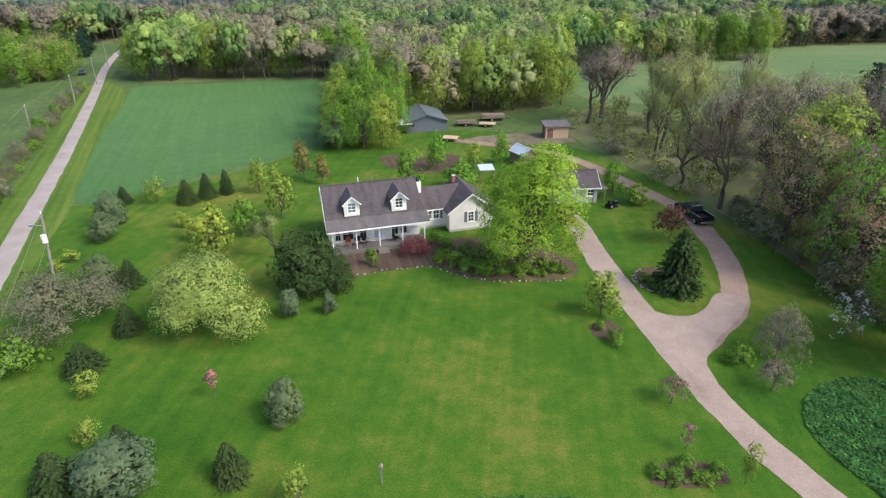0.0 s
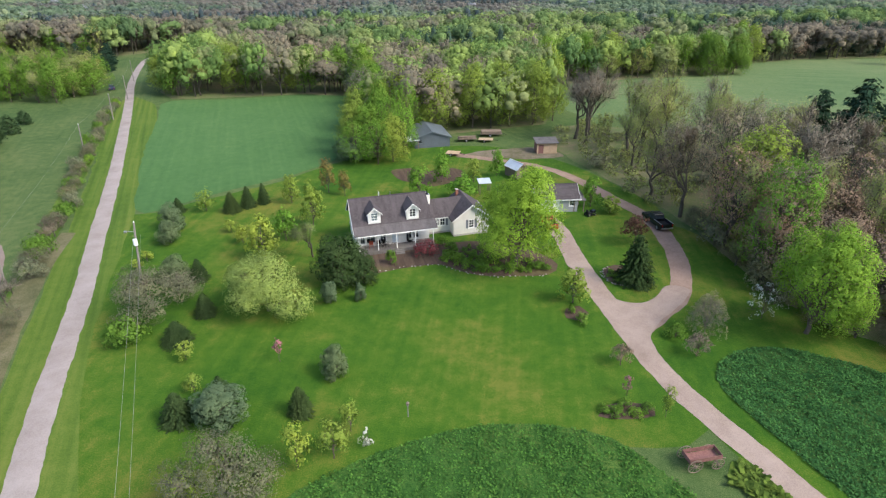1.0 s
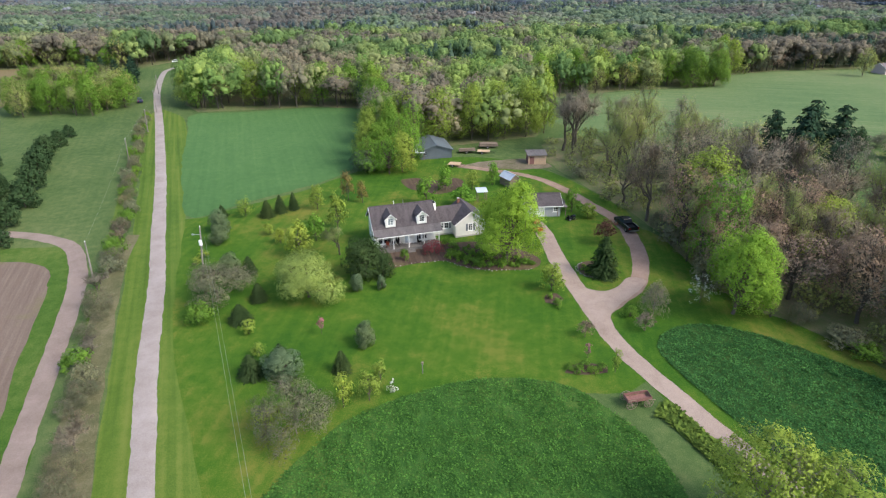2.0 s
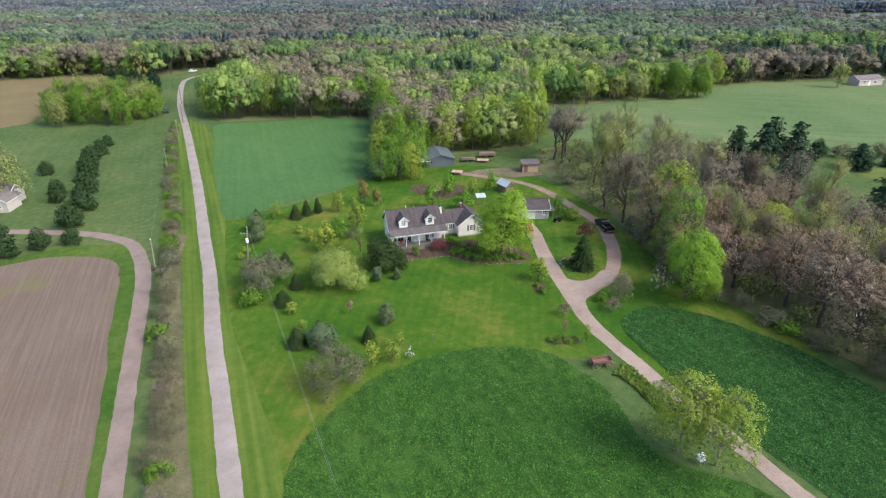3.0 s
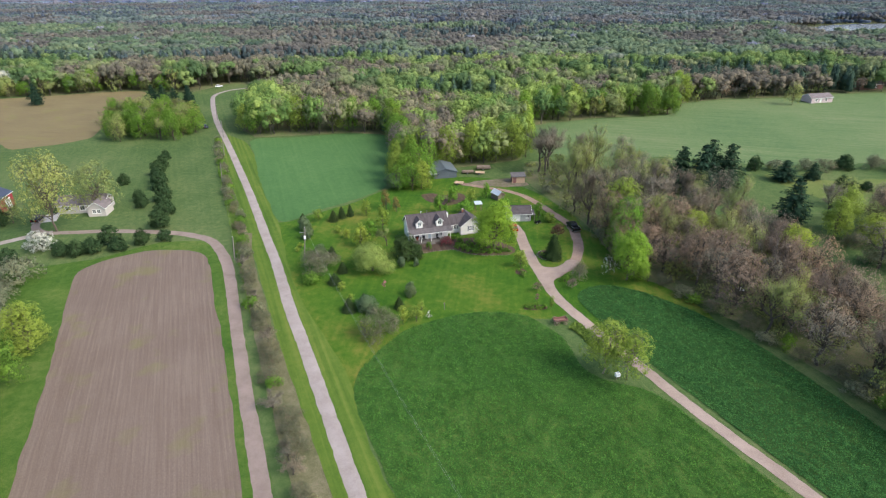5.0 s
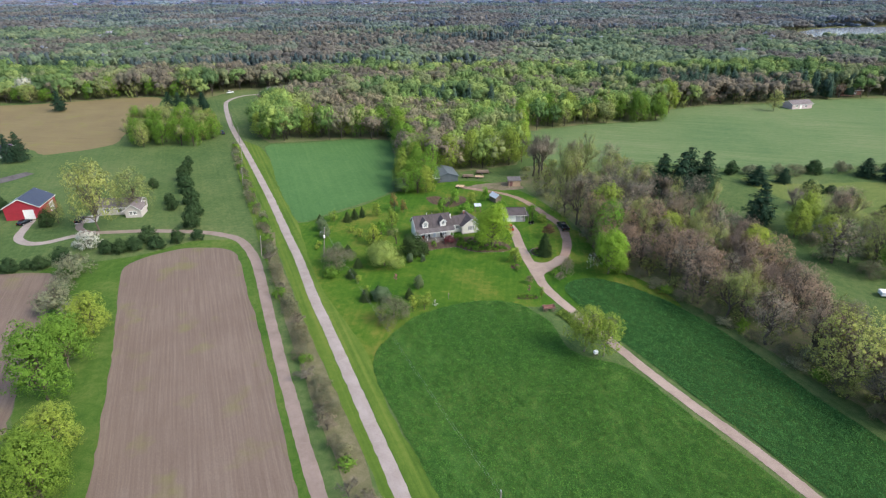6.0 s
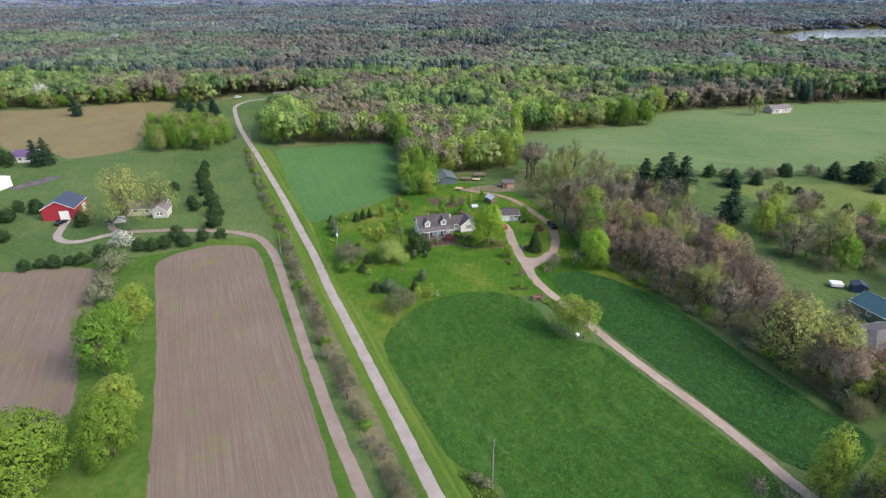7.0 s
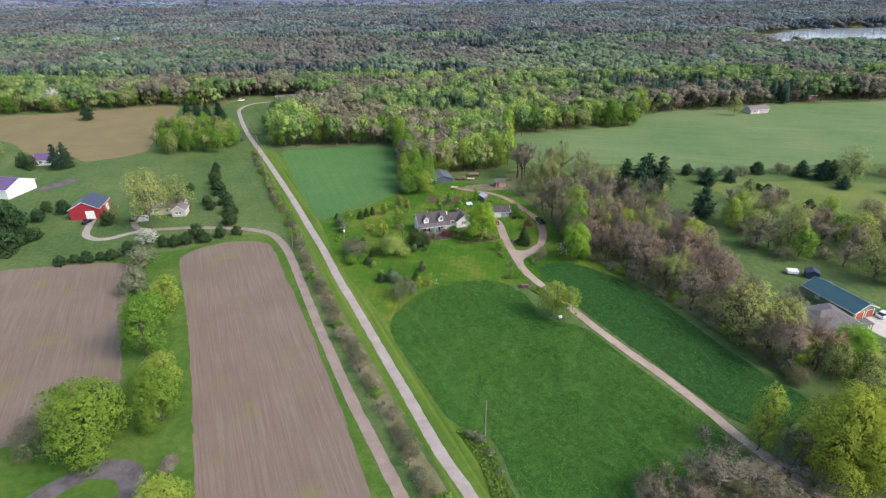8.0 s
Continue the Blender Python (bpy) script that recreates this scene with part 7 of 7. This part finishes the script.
# ---- poles, wires, posts, stones ----
def pole(x, y, h, lean=(0, 0), can=False, arm=False):
    p = thing("utility_pole", pose(x, y, 0), "weathered wooden utility pole", "pole", "utility poles")
    t = Vector((lean[0], lean[1], h))
    part("shaft", rod(B(), (0, 0, -0.2), t, 0.15, 0.10, 10), POLE_WOOD, p)
    part("insulator", rod(B(), t, t + Vector((0, 0, 0.22)), 0.05, 0.03), WHITE_PAINT, p)
    if can:
        q = t * 0.72
        part("transformer", rod(B(), q + Vector((0.08, -0.3, -0.35)), q + Vector((0.08, -0.3, 0.4)), 0.24, 0.24, 14), WHITE_PAINT, p, "white transformer can")
        part("bracket", box(B(), q.x - 0.08, q.y - 0.25, q.z - 0.1, q.x + 0.08, q.y + 0.05, q.z, 0.01), STEEL, p)
    if arm:
        q = t * 0.86
        part("lamp_arm", rod(B(), q, q + Vector((-0.9, -0.2, 0.15)), 0.03), STEEL, p)
        part("lamp_head", box(B(), q.x - 1.15, q.y - 0.32, q.z, q.x - 0.8, q.y - 0.1, q.z + 0.2, 0.03), STEEL, p)
    return Vector((x, y, 0)) + t


def wire(a, b, sag):
    pts = [a + (b - a) * t + Vector((0, 0, -4 * sag * t * (1 - t))) for t in np.linspace(0, 1, 25)]
    bm = B()
    for p, q in zip(pts, pts[1:]):
        rod(bm, p, q, 0.010, n=4)
    tagged(mesh_object("power_line", bm, WIRE), "thin sagging power line between poles", "wire")


tops = [pole(-39.9, 46.4, 8.4, (0.9, 0.4), True, True), pole(2.1, -37.2, 8.6, (0, 0.2)), pole(-81.7, 103, 6.2, (0.5, 0)), pole(-92.6, 133.5, 6.6, (0.5, 0)), pole(-57, 46.6, 6.0, (0.5, 0)), pole(-103, 160, 7.0, (0.3, 0)), pole(-118, 192, 7, (0.3, 0))]
for off in (Vector((0, 0, -0.1)), Vector((0.35, 0.1, -1.6))):
    wire(tops[0] + off, tops[1] + off, 1.4)
wire(tops[2], tops[3], 0.3)
wire(tops[3], tops[5], 0.4)
wire(tops[5], tops[6], 0.4)
wire(tops[4], tops[2], 0.6)


def birdhouse(x, y):
    p = thing("birdhouse", pose(x, y, 0), "small birdhouse on a wooden post", "birdhouse")
    part("post", box(B(), -0.04, -0.04, 0, 0.04, 0.04, 1.25, 0.008), POLE_WOOD, p)
    part("box", box(B(), -0.09, -0.09, 1.25, 0.09, 0.09, 1.5, 0.008), POLE_WOOD, p)
    part("roof", prism(B(), [(-0.14, -0.14, 1.5), (0.14, -0.14, 1.5), (0, -0.14, 1.6)], (0, 0.28, 0)), OLD_WOOD, p)


birdhouse(-5.65, 24.8)


def hive(x, y):
    p = thing("bee_box", pose(x, y, 0, 0, 0, 20), "white wooden box on short legs under the trees", "box")
    for px in (-0.28, 0.28):
        for py in (-0.22, 0.22):
            part("leg", box(B(), px - 0.035, py - 0.035, 0, px + 0.035, py + 0.035, 0.62), OLD_WOOD, p)
    part("body", box(B(), -0.38, -0.3, 0.62, 0.38, 0.3, 1.15, 0.015), WHITE_PAINT, p)
    part("lid", box(B(), -0.43, -0.35, 1.152, 0.43, 0.35, 1.24, 0.015), WHITE_PAINT, p)


hive(24.1, 3.4)


def dish(x, y, h):
    p = thing("satellite_dish", pose(x, y, 0), "white dish on a tall post at the wood's edge", "dish")
    part("post", rod(B(), (0, 0, 0), (0, 0, h), 0.06), POLE_WOOD, p)
    bm = B()
    bmesh.ops.create_uvsphere(bm, u_segments=20, v_segments=12, radius=1.0)
    bmesh.ops.delete(bm, geom=[v for v in bm.verts if v.co.z > -0.62], context="VERTS")
    bmesh.ops.solidify(bm, geom=list(bm.faces), thickness=0.05)
    bmesh.ops.transform(bm, matrix=pose(0, -0.1, h + 0.95, 18) @ Matrix.Scale(0.95, 4), verts=bm.verts)
    part("bowl", bm, WHITE_PAINT, p)


dish(54, 26, 4.2)


def stones(name, line, label, seed, group):
    """Edging stones set one by one along a line."""
    r = random.Random(seed)
    base = thing(name, pose(0, 0, 0), label, "edging")
    shapes = []
    for k in range(4):
        bm = B()
        bmesh.ops.create_icosphere(bm, subdivisions=1, radius=0.11)
        for v in bm.verts:
            v.co *= r.uniform(0.75, 1.2)
            v.co.z *= 0.7
        me = bpy.data.meshes.new("stone")
        bm.to_mesh(me)
        bm.free()
        me.materials.append(STONE)
        shapes.append(me)
    for x, y in line:
        s = new("stone", r.choice(shapes))
        s.parent = base
        k = r.uniform(0.7, 1.25)
        s.matrix_basis = pose(x + r.uniform(-0.2, 0.2), y + r.uniform(-0.2, 0.2), 0.08, 0, 0, r.uniform(0, 360)) @ Matrix.Scale(k, 4)


ring = [(19.2 + 2.7 * math.cos(a), 49.9 + 2.6 * math.sin(a)) for a in np.linspace(2.2, 5.4, 28)]
stones("stone_edging", ring, "ring of pale stones round the island bed", 3, "")
stones("stone_edging", smooth_line([(-12.6, 50.3), (-10.5, 51), (-7.6, 52), (-4, 52.5), (-1.7, 51.2), (1.2, 49.9), (5, 49.5), (9.6, 50)], 0.62), "line of field stones along the planting bed", 4, "")
sheet("soil_bed", [(16.9, 51.6), (17, 48.6), (18.8, 47.2), (21.2, 47.4), (22.3, 49.4), (21.4, 52), (18.8, 52.8)], 0.05, SOIL, "dark soil bed round the island spruce", 1, 0.1)


def brush_pile(x, y):
    p = thing("brush_pile", pose(x, y, 0), "heap of cut gray brush on the grass", "brush pile")
    r = np.random.RandomState(77)
    a = r.uniform(-1, 1, (700, 3)) * np.array([1.3, 1.9, 0])
    a[:, 2] = r.uniform(0, 1, 700) * 1.5 * np.clip(1 - (a[:, 0] / 1.5) ** 2 - (a[:, 1] / 2.1) ** 2, 0.05, 1)
    d = r.normal(0, 1, (700, 3)) * np.array([1, 1, 0.35])
    d /= np.linalg.norm(d, axis=1)[:, None]
    ob = new("branch_heap", quads_mesh("branch_heap", slivers(a - d * 0.6, a + d * 0.6, 0.035, r), [TWIG]))
    ob.parent = p


brush_pile(-57.5, -44.4)
